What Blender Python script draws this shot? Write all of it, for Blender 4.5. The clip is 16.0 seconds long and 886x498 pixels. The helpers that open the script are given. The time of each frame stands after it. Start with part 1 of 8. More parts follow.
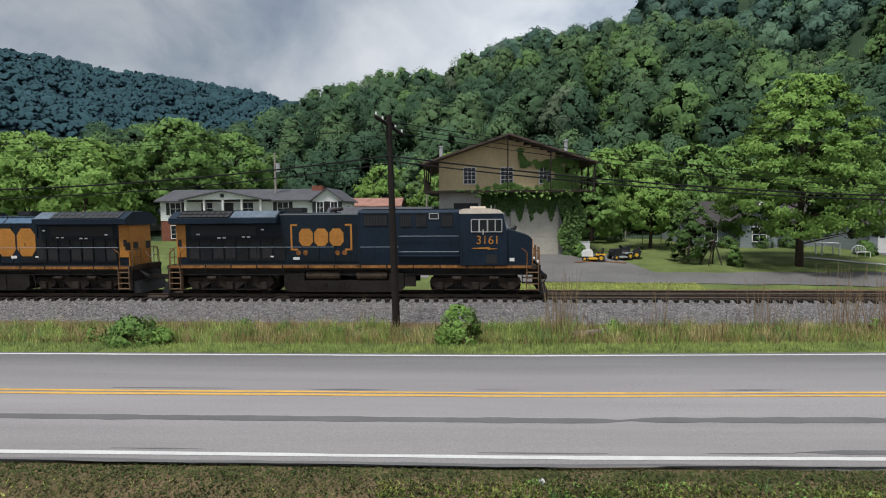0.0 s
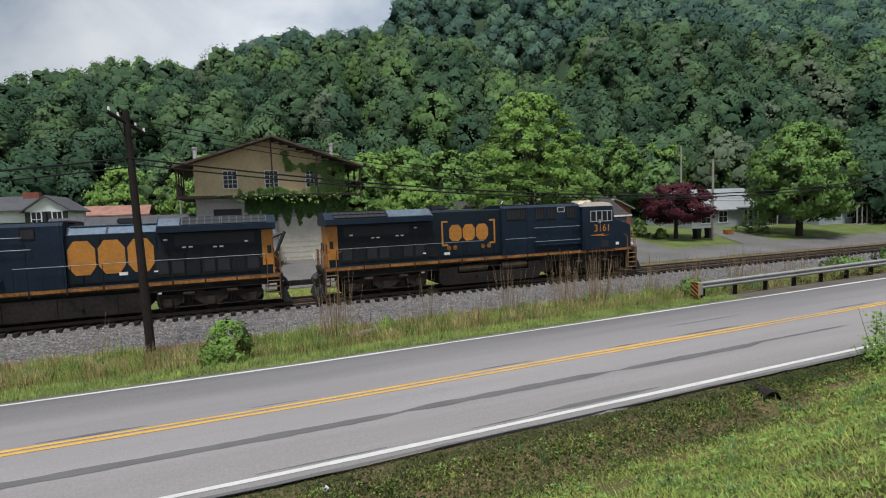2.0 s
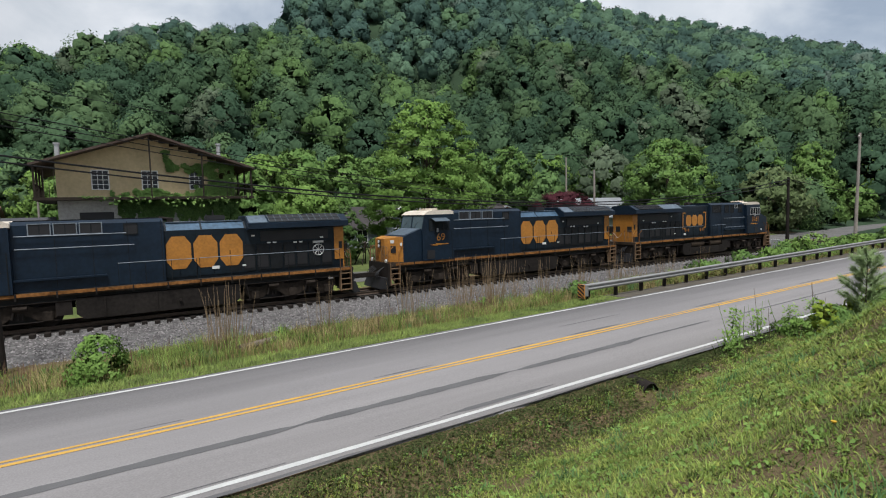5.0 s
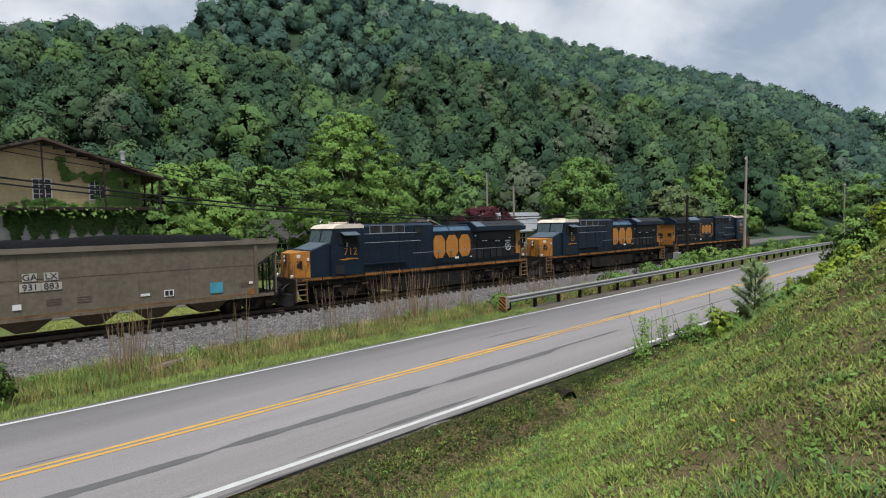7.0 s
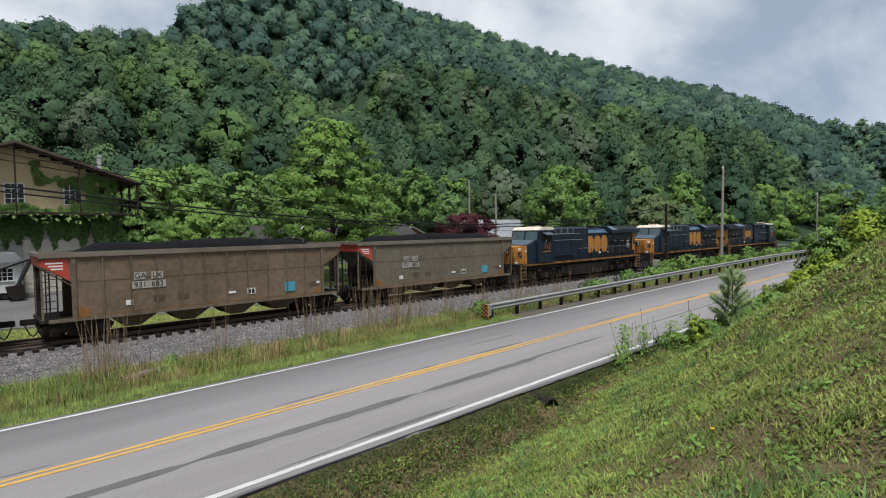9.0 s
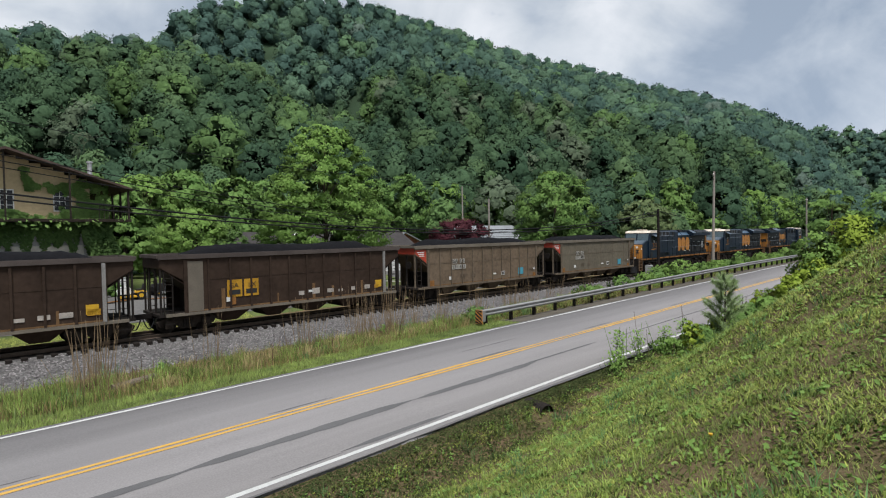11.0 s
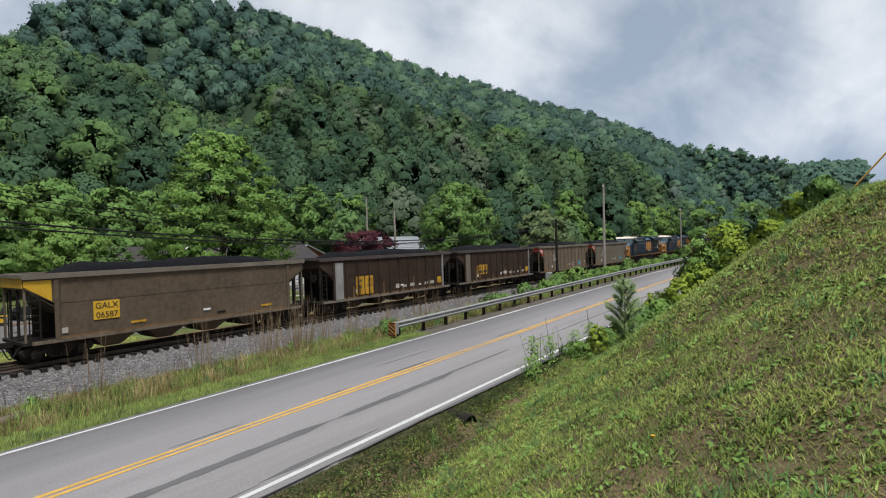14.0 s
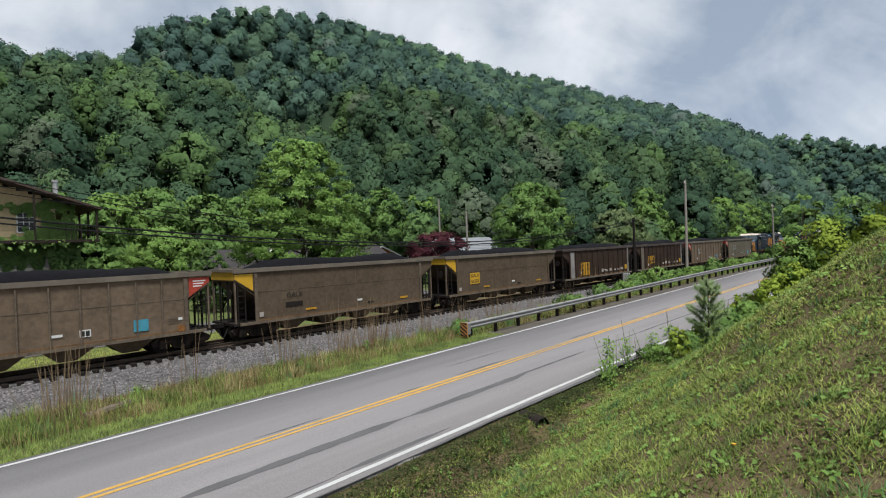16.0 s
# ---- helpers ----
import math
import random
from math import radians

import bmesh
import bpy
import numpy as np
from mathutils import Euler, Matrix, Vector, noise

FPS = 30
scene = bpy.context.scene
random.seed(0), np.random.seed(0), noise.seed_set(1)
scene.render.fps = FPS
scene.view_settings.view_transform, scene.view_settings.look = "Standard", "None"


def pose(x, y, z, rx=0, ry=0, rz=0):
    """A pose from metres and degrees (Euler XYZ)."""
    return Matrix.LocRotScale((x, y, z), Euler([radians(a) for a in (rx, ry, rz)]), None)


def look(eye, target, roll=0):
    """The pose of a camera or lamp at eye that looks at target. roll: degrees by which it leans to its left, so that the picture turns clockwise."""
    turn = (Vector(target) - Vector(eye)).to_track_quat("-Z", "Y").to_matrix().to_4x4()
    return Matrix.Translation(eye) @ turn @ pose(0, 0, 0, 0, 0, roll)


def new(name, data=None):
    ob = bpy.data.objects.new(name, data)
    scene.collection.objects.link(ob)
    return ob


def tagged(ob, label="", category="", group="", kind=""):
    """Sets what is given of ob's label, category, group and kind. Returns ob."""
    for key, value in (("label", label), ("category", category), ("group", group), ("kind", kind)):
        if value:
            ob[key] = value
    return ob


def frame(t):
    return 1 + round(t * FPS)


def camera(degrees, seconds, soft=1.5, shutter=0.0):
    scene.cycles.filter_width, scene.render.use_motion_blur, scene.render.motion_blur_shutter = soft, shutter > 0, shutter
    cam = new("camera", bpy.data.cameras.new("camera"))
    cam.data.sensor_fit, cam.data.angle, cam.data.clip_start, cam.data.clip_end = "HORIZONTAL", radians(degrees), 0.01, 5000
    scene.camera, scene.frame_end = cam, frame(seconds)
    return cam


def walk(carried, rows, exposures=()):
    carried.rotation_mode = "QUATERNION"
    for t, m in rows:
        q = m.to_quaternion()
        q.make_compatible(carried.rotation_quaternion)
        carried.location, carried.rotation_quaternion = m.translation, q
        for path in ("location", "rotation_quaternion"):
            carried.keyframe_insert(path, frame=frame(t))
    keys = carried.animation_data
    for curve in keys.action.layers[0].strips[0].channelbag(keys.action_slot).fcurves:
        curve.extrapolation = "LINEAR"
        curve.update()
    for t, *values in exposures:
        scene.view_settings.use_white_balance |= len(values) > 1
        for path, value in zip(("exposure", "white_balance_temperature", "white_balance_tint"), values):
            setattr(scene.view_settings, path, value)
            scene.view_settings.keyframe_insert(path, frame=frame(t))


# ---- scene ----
cam = camera(79.17, 16.0, soft=1.1)
PATH = [
    (0.0, pose(0.000, 0.000, 4.500, 85.747, 0.413, 2.377)),
    (0.5, pose(0.039, -0.036, 4.518, 85.793, 0.320, -6.321)),
    (1.0, pose(0.057, -0.062, 4.533, 86.079, 0.790, -13.715)),
    (1.5, pose(0.050, -0.062, 4.544, 85.791, 1.444, -19.370)),
    (2.0, pose(0.031, -0.045, 4.547, 85.522, 2.060, -21.869)),
    (2.5, pose(0.014, -0.025, 4.548, 85.383, 2.348, -23.754)),
    (3.0, pose(0.000, 0.002, 4.546, 85.427, 2.397, -25.170)),
    (3.5, pose(-0.017, 0.027, 4.539, 85.561, 2.182, -26.426)),
    (4.0, pose(-0.037, 0.043, 4.537, 85.611, 1.798, -28.477)),
    (6.5, pose(-0.070, 0.088, 4.528, 86.607, 1.417, -39.267)),
    (7.0, pose(-0.106, 0.087, 4.553, 87.047, 1.142, -41.162)),
    (7.5, pose(-0.109, 0.099, 4.560, 87.452, 0.676, -42.314)),
    (8.0, pose(-0.095, 0.105, 4.562, 87.693, 0.608, -42.734)),
    (8.5, pose(-0.091, 0.103, 4.569, 87.764, 0.793, -42.927)),
    (9.0, pose(-0.099, 0.106, 4.577, 87.735, 0.887, -43.053)),
    (11.5, pose(-0.112, 0.211, 4.568, 88.824, 1.202, -43.993)),
    (12.0, pose(-0.056, 0.370, 4.558, 89.430, 1.630, -44.477)),
    (12.5, pose(-0.028, 0.496, 4.552, 89.648, 1.893, -47.336)),
    (13.0, pose(-0.060, 0.595, 4.557, 89.688, 1.962, -51.805)),
    (13.5, pose(-0.129, 0.672, 4.563, 89.457, 1.857, -53.605)),
    (14.0, pose(-0.177, 0.715, 4.562, 89.305, 1.822, -54.265)),
    (14.5, pose(-0.193, 0.728, 4.564, 89.300, 1.917, -54.208)),
    (15.0, pose(-0.211, 0.724, 4.565, 89.335, 1.853, -53.980)),
    (15.5, pose(-0.227, 0.687, 4.562, 89.406, 2.057, -51.718)),
    (16.0, pose(-0.194, 0.615, 4.556, 89.681, 2.313, -46.495)),
]
walk(cam, PATH)

# ---- light ----
world = bpy.data.worlds.new("overcast_sky")
scene.world = world
world.use_nodes = True
wn, wl = world.node_tree.nodes, world.node_tree.links
wn.clear()
w_out = wn.new("ShaderNodeOutputWorld")
w_bg = wn.new("ShaderNodeBackground")
w_sky = wn.new("ShaderNodeTexSky")
w_sky.sky_type, w_sky.sun_disc = "NISHITA", False
w_sky.sun_elevation, w_sky.sun_rotation = radians(67), radians(213)
w_sky.air_density, w_sky.dust_density = 1.0, 1.5
w_co = wn.new("ShaderNodeTexCoord")
w_map = wn.new("ShaderNodeMapping")
w_map.inputs["Scale"].default_value = (1.0, 1.0, 1.25)
w_map.inputs["Location"].default_value = (1.35, 0.7, 0.3)
w_n1 = wn.new("ShaderNodeTexNoise")
w_n1.inputs["Scale"].default_value, w_n1.inputs["Detail"].default_value = 1.7, 7
w_n1.inputs["Roughness"].default_value, w_n1.inputs["Distortion"].default_value = 0.52, 0.35
w_n2 = wn.new("ShaderNodeTexNoise")
w_n2.inputs["Scale"].default_value, w_n2.inputs["Detail"].default_value = 4.3, 5
w_r1 = wn.new("ShaderNodeValToRGB")
for pos, col in ((0.40, (2.65, 3.25, 4.15, 1)), (0.46, (3.7, 4.25, 5.05, 1)), (0.52, (4.95, 5.4, 6.0, 1)), (0.6, (6.3, 6.6, 7.1, 1))):
    el = w_r1.color_ramp.elements.new(pos)
    el.color = col
while len(w_r1.color_ramp.elements) > 4:
    w_r1.color_ramp.elements.remove(w_r1.color_ramp.elements[0] if w_r1.color_ramp.elements[0].position < 0.3 else w_r1.color_ramp.elements[-1])
w_r2 = wn.new("ShaderNodeValToRGB")
w_r2.color_ramp.elements[0].position, w_r2.color_ramp.elements[1].position = 0.2, 0.27
w_mix = wn.new("ShaderNodeMix")
w_mix.data_type = "RGBA"
wl.new(w_co.outputs["Generated"], w_map.inputs["Vector"])
wl.new(w_map.outputs["Vector"], w_n1.inputs["Vector"])
wl.new(w_map.outputs["Vector"], w_n2.inputs["Vector"])
w_n3 = wn.new("ShaderNodeTexNoise")
w_n3.inputs["Scale"].default_value, w_n3.inputs["Detail"].default_value = 4.6, 8
w_n3.inputs["Roughness"].default_value, w_n3.inputs["Distortion"].default_value = 0.55, 0.6
w_fac = wn.new("ShaderNodeMix")
w_fac.inputs["Factor"].default_value = 0.36
wl.new(w_map.outputs["Vector"], w_n3.inputs["Vector"])
wl.new(w_n1.outputs["Fac"], w_fac.inputs["A"])
wl.new(w_n3.outputs["Fac"], w_fac.inputs["B"])
wl.new(w_fac.outputs["Result"], w_r1.inputs["Fac"])
wl.new(w_n2.outputs["Fac"], w_r2.inputs["Fac"])
wl.new(w_r2.outputs["Color"], w_mix.inputs["Factor"])
wl.new(w_sky.outputs["Color"], w_mix.inputs["A"])
wl.new(w_r1.outputs["Color"], w_mix.inputs["B"])
# clouds thin out and brighten towards the horizon
w_sep = wn.new("ShaderNodeSeparateXYZ")
w_mr = wn.new("ShaderNodeMapRange")
w_mr.inputs["From Min"].default_value, w_mr.inputs["From Max"].default_value = 0.12, 0.5
w_mr.inputs["To Min"].default_value, w_mr.inputs["To Max"].default_value = 1.12, 0.94
w_vec = wn.new("ShaderNodeVectorMath")
w_vec.operation = "SCALE"
wl.new(w_co.outputs["Generated"], w_sep.inputs["Vector"])
wl.new(w_sep.outputs["Z"], w_mr.inputs["Value"])
wl.new(w_mix.outputs["Result"], w_vec.inputs[0])
# and are heavier in the west
w_mx = wn.new("ShaderNodeMapRange")
w_mx.inputs["From Min"].default_value, w_mx.inputs["From Max"].default_value = -0.42, 0.12
w_mx.inputs["To Min"].default_value, w_mx.inputs["To Max"].default_value = 0.66, 1.05
w_mul = wn.new("ShaderNodeMath")
w_mul.operation = "MULTIPLY"
wl.new(w_sep.outputs["X"], w_mx.inputs["Value"])
wl.new(w_mr.outputs["Result"], w_mul.inputs[0])
wl.new(w_mx.outputs["Result"], w_mul.inputs[1])
wl.new(w_mul.outputs[0], w_vec.inputs["Scale"])
wl.new(w_vec.outputs["Vector"], w_bg.inputs["Color"])
w_bg.inputs["Strength"].default_value = 0.12
wl.new(w_bg.outputs["Background"], w_out.inputs["Surface"])

sun = new("sun", bpy.data.lights.new("sun", "SUN"))
sun.data.energy, sun.data.angle, sun.data.color = 4.1, radians(16), (1.0, 0.985, 0.96)
sun.matrix_world = look((-17, -26, 75), (0, 0, 0))

# ---- materials ----
def mat(name, col, rough=0.8, var=0.25, scale=3.0, bump=0.15, metal=0.0, col2=None, fine=30.0, trans=0.0, per=0.0, coord="Object", dist=0.03):
    """A surface with colour variation at two scales, fine relief, and a shift from piece to piece."""
    m = bpy.data.materials.new(name)
    m.use_nodes = True
    n, l = m.node_tree.nodes, m.node_tree.links
    b = n["Principled BSDF"]
    co = n.new("ShaderNodeTexCoord")
    big = n.new("ShaderNodeTexNoise")
    big.inputs["Scale"].default_value, big.inputs["Detail"].default_value = scale, 5
    small = n.new("ShaderNodeTexNoise")
    small.inputs["Scale"].default_value, small.inputs["Detail"].default_value = fine, 4
    for t in (big, small):
        l.new(co.outputs[coord], t.inputs["Vector"])
    add = n.new("ShaderNodeMath")
    add.operation = "MULTIPLY_ADD"
    add.inputs[1].default_value = 0.5
    l.new(small.outputs["Fac"], add.inputs[0])
    half = n.new("ShaderNodeMath")
    half.operation = "MULTIPLY"
    half.inputs[1].default_value = 0.5
    l.new(big.outputs["Fac"], half.inputs[0])
    l.new(half.outputs[0], add.inputs[2])
    ramp = n.new("ShaderNodeValToRGB")
    ramp.color_ramp.elements[0].position, ramp.color_ramp.elements[1].position = 0.34, 0.66
    c2 = col2 or tuple(min(1, c * (1 + var)) for c in col)
    c1 = tuple(c * (1 - var) for c in col)
    ramp.color_ramp.elements[0].color, ramp.color_ramp.elements[1].color = (*c1, 1), (*c2, 1)
    l.new(add.outputs[0], ramp.inputs["Fac"])
    out = ramp.outputs["Color"]
    if per:
        geo = n.new("ShaderNodeNewGeometry")
        hsv = n.new("ShaderNodeHueSaturation")
        mr = n.new("ShaderNodeMapRange")
        mr.inputs["To Min"].default_value, mr.inputs["To Max"].default_value = 1 - per, 1 + per
        l.new(geo.outputs["Random Per Island"], mr.inputs["Value"])
        l.new(mr.outputs["Result"], hsv.inputs["Value"])
        l.new(out, hsv.inputs["Color"])
        out = hsv.outputs["Color"]
    l.new(out, b.inputs["Base Color"])
    b.inputs["Roughness"].default_value, b.inputs["Metallic"].default_value = rough, metal
    b.inputs["Specular IOR Level"].default_value = 0.5 if rough < 0.7 else 0.12
    if bump:
        bp = n.new("ShaderNodeBump")
        bp.inputs["Strength"].default_value, bp.inputs["Distance"].default_value = bump, dist
        l.new(add.outputs[0], bp.inputs["Height"])
        l.new(bp.outputs["Normal"], b.inputs["Normal"])
    if trans:
        tr = n.new("ShaderNodeBsdfTranslucent")
        mx = n.new("ShaderNodeMixShader")
        mx.inputs["Fac"].default_value = trans
        l.new(out, tr.inputs["Color"])
        l.new(b.outputs[0], mx.inputs[1])
        l.new(tr.outputs[0], mx.inputs[2])
        l.new(mx.outputs[0], n["Material Output"].inputs["Surface"])
    return m


def leafy(name, a, b, leaf=0.22, trans=0.28):
    """Foliage: the colour runs from a to b with patches, tree by tree, and leaf by leaf."""
    return mat(name, a, rough=0.75, col2=b, scale=0.12, fine=1.1, bump=0, trans=trans, per=leaf)


M = {}
M["asphalt"] = mat("asphalt", (0.232, 0.221, 0.223), 0.9, 0.16, 0.22, 0.35, fine=28)
def lengthwise(m, squash):
    """Draw the large patches of a surface out along x."""
    n, l = m.node_tree.nodes, m.node_tree.links
    mp = n.new("ShaderNodeMapping")
    mp.inputs["Scale"].default_value = (squash, 1, 1)
    l.new(n["Texture Coordinate"].outputs["Object"], mp.inputs["Vector"])
    l.new(mp.outputs["Vector"], n["Noise Texture"].inputs["Vector"])


M["asphalt"].node_tree.nodes["Noise Texture"].inputs["Scale"].default_value = 1.1
lengthwise(M["asphalt"], 0.07)
M["asphalt_dark"] = mat("asphalt_tar", (0.12, 0.118, 0.121), 0.85, 0.15, 1.2, 0.2, fine=40)
M["line_white"] = mat("line_white", (0.5, 0.5, 0.49), 0.7, 0.12, 3.0, 0.1)
M["line_yellow"] = mat("line_yellow", (0.54, 0.32, 0.08), 0.7, 0.18, 3.0, 0.1)
M["soil"] = mat("grass_soil", (0.085, 0.082, 0.034), 0.95, 0.25, 1.1, 0.9, col2=(0.19, 0.13, 0.082), fine=38)
M["lawn"] = mat("lawn", (0.08, 0.11, 0.035), 0.9, 0.3, 0.5, 0.4, col2=(0.145, 0.18, 0.06), fine=9)
M["forest_floor"] = mat("forest_floor", (0.03, 0.052, 0.028), 0.95, 0.4, 0.05, 0.3)
# far slopes: the blue of distance haze is put into the ground colour
M["far_forest_hazed"] = mat("far_forest_hazed", (0.016, 0.036, 0.048), 0.95, 0.25, 0.02, 0.8, col2=(0.028, 0.056, 0.072), fine=0.13, dist=2.5)
M["gravel_lot"] = mat("gravel_lot", (0.128, 0.124, 0.121), 0.95, 0.25, 0.3, 0.4, fine=8)
M["ballast"] = mat("ballast", (0.12, 0.116, 0.114), 0.95, 0.6, 2.5, 1.0, fine=12)
M["stone"] = mat("ballast_stone", (0.168, 0.157, 0.157), 0.9, 0.3, 3.0, 0.2, per=0.65)
M["bed_dark"] = mat("dark_ballast", (0.018, 0.016, 0.015), 0.9, 0.5, 2.0, 0.8, fine=14)
M["rust_wash"] = mat("rust_wash", (0.17, 0.1, 0.05), 0.85, 0.5, 1.5, 0.1)
M["rail"] = mat("rail_steel", (0.105, 0.076, 0.058), 0.55, 0.3, 4.0, 0.1, metal=0.4)
M["tie"] = mat("tie_wood", (0.028, 0.023, 0.02), 0.9, 0.4, 3.0, 0.5)
M["blue"] = mat("loco_blue", (0.007, 0.0165, 0.031), 0.45, 0.35, 0.8, 0.05, fine=7)
M["blue_side"] = mat("loco_blue_dusty", (0.0055, 0.0125, 0.02), 0.5, 0.45, 0.7, 0.06, fine=6)
# same paint as the hood; the lighter blue stands for reflected sky
M["shoulder"] = mat("hood_shoulder_sky_tint", (0.05, 0.1, 0.16), 0.35, 0.4, 1.2, 0.05, fine=6)
# pale hood and radiator tops carry the sky's reflection in their colour
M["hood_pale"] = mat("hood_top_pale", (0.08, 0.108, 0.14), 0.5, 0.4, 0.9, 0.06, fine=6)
M["bar_grey"] = mat("screen_bar_grey", (0.07, 0.085, 0.1), 0.6, 0.3, 1.5, 0.05)
M["rail_pale"] = mat("handrail_pale", (0.17, 0.2, 0.23), 0.6, 0.3, 3.0, 0.05)
M["sill_dust"] = mat("sill_dust", (0.05, 0.037, 0.027), 0.85, 0.5, 0.9, 0.2, fine=7)
M["tank_dust"] = mat("tank_dust", (0.021, 0.018, 0.016), 0.8, 0.45, 0.8, 0.2, fine=6)
M["truck_dust"] = mat("truck_dust", (0.033, 0.026, 0.021), 0.85, 0.55, 1.2, 0.3, fine=7)
M["step_dust"] = mat("step_dust", (0.2, 0.13, 0.08), 0.85, 0.4, 1.5, 0.2)
M["screen_glass"] = mat("windshield_glass", (0.1, 0.14, 0.16), 0.1, 0.2, 1.0, 0.0)
M["blue_grey"] = mat("loco_hood_dusty", (0.008, 0.01, 0.012), 0.65, 0.5, 0.9, 0.08, fine=6)
for k in ("blue", "blue_side", "blue_grey"):
    M[k].node_tree.nodes["Principled BSDF"].inputs["Specular IOR Level"].default_value = 0.28
M["orange"] = mat("loco_yellow", (0.41, 0.17, 0.026), 0.55, 0.25, 1.0, 0.05, fine=9)
M["orange_dirty"] = mat("sill_yellow_dirty", (0.25, 0.11, 0.035), 0.7, 0.6, 1.2, 0.1, fine=7)
M["under"] = mat("underframe_grime", (0.024, 0.02, 0.018), 0.85, 0.4, 1.5, 0.3)
M["black"] = mat("black_paint", (0.012, 0.012, 0.014), 0.6, 0.3, 2.0, 0.1)
M["cab_roof"] = mat("cab_roof_cream", (0.68, 0.6, 0.5), 0.6, 0.2, 1.5, 0.1)
M["glass"] = mat("dark_glass", (0.02, 0.024, 0.028), 0.08, 0.2, 1.0, 0.0)
M["glass"].node_tree.nodes["Principled BSDF"].inputs["Specular IOR Level"].default_value = 0.2
M["silver"] = mat("pale_metal", (0.5, 0.5, 0.5), 0.45, 0.2, 3.0, 0.1, metal=0.5)
M["tan"] = mat("hopper_tan", (0.15, 0.13, 0.098), 0.75, 0.22, 0.5, 0.1, fine=5)
M["tan_rib"] = mat("hopper_rib_tan", (0.145, 0.115, 0.085), 0.75, 0.35, 0.9, 0.1, fine=6)
M["brown"] = mat("hopper_brown", (0.046, 0.03, 0.022), 0.75, 0.3, 0.6, 0.1, fine=5)
M["olive"] = mat("hopper_olive", (0.112, 0.083, 0.057), 0.75, 0.28, 0.5, 0.1, fine=5)
M["tan_brown"] = mat("hopper_tan_brown", (0.165, 0.122, 0.085), 0.75, 0.28, 0.5, 0.1, fine=5)
M["rim_dark"] = mat("hopper_rim_dark", (0.085, 0.07, 0.064), 0.75, 0.35, 0.8, 0.1)
M["panel_grey"] = mat("bare_panel_grey", (0.26, 0.25, 0.24), 0.7, 0.35, 0.8, 0.1)
M["stencil"] = mat("worn_stencil", (0.42, 0.38, 0.34), 0.75, 0.4, 3.0, 0.05)
M["yellow_worn"] = mat("worn_yellow_panel", (0.48, 0.26, 0.03), 0.7, 0.45, 1.4, 0.05)
M["rim"] = mat("hopper_rim", (0.17, 0.147, 0.118), 0.7, 0.3, 1.0, 0.1)
M["coal"] = mat("coal", (0.006, 0.006, 0.0075), 0.9, 0.4, 4.0, 1.0, fine=12)
M["red"] = mat("red_paint", (0.42, 0.05, 0.025), 0.6, 0.2, 2.0, 0.05)
M["yellow"] = mat("yellow_paint", (0.62, 0.36, 0.02), 0.6, 0.15, 2.0, 0.05)
M["white"] = mat("white_paint", (0.72, 0.72, 0.7), 0.65, 0.1, 2.0, 0.05)
M["teal"] = mat("teal_decal", (0.06, 0.3, 0.4), 0.6, 0.2, 3.0, 0.05)
M["rust"] = mat("rust", (0.26, 0.12, 0.04), 0.85, 0.5, 2.5, 0.3)
M["dark_text"] = mat("dark_lettering", (0.02, 0.02, 0.02), 0.6, 0.2, 3.0, 0)


# ---- mesh helpers ----
def part(name, bm, material, parent=None, label="", smooth=False):
    me = bpy.data.meshes.new(name)
    bm.to_mesh(me)
    bm.free()
    me.materials.append(material)
    if smooth:
        me.polygons.foreach_set("use_smooth", [True] * len(me.polygons))
    ob = new(name, me)
    ob.parent = parent
    if label:
        ob["label"] = label
    return ob


def raw(name, verts, faces, material, parent=None, label="", normals=None, slots=None):
    """One mesh out of arrays: verts (n, 3), faces (m, 3 or 4)."""
    verts, faces = np.asarray(verts, np.float32), np.asarray(faces, np.int32)
    me = bpy.data.meshes.new(name)
    k = faces.shape[1]
    me.vertices.add(len(verts))
    me.vertices.foreach_set("co", verts.ravel())
    me.loops.add(faces.size)
    me.loops.foreach_set("vertex_index", faces.ravel())
    me.polygons.add(len(faces))
    me.polygons.foreach_set("loop_start", np.arange(0, faces.size, k, dtype=np.int32))
    me.update(calc_edges=True)
    for m in material if isinstance(material, (list, tuple)) else [material]:
        me.materials.append(m)
    if slots is not None:
        me.polygons.foreach_set("material_index", np.asarray(slots, np.int32))
    if normals is not None:
        at = me.attributes.new("custom_normal", "FLOAT_VECTOR", "POINT")
        at.data.foreach_set("vector", np.asarray(normals, np.float32).ravel())
    ob = new(name, me)
    ob.parent = parent
    if label:
        ob["label"] = label
    return ob


def sweep(bm, pts, r, seg=6):
    """A round bar along a line of points."""
    rings = []
    for i, p in enumerate(pts):
        d = Vector(pts[min(i + 1, len(pts) - 1)]) - Vector(pts[max(i - 1, 0)])
        m = d.to_track_quat("Z", "Y").to_matrix()
        rings.append([bm.verts.new(Vector(p) + m @ Vector((r * math.cos(2 * math.pi * k / seg), r * math.sin(2 * math.pi * k / seg), 0))) for k in range(seg)])
    for a, b in zip(rings, rings[1:]):
        for k in range(seg):
            bm.faces.new((a[k], a[(k + 1) % seg], b[(k + 1) % seg], b[k]))
    return bm


def thing(name, m, label, category, group="", kind=""):
    ob = new(name)
    ob.empty_display_size = 0.3
    ob.matrix_world = m
    return tagged(ob, label, category, group, kind)


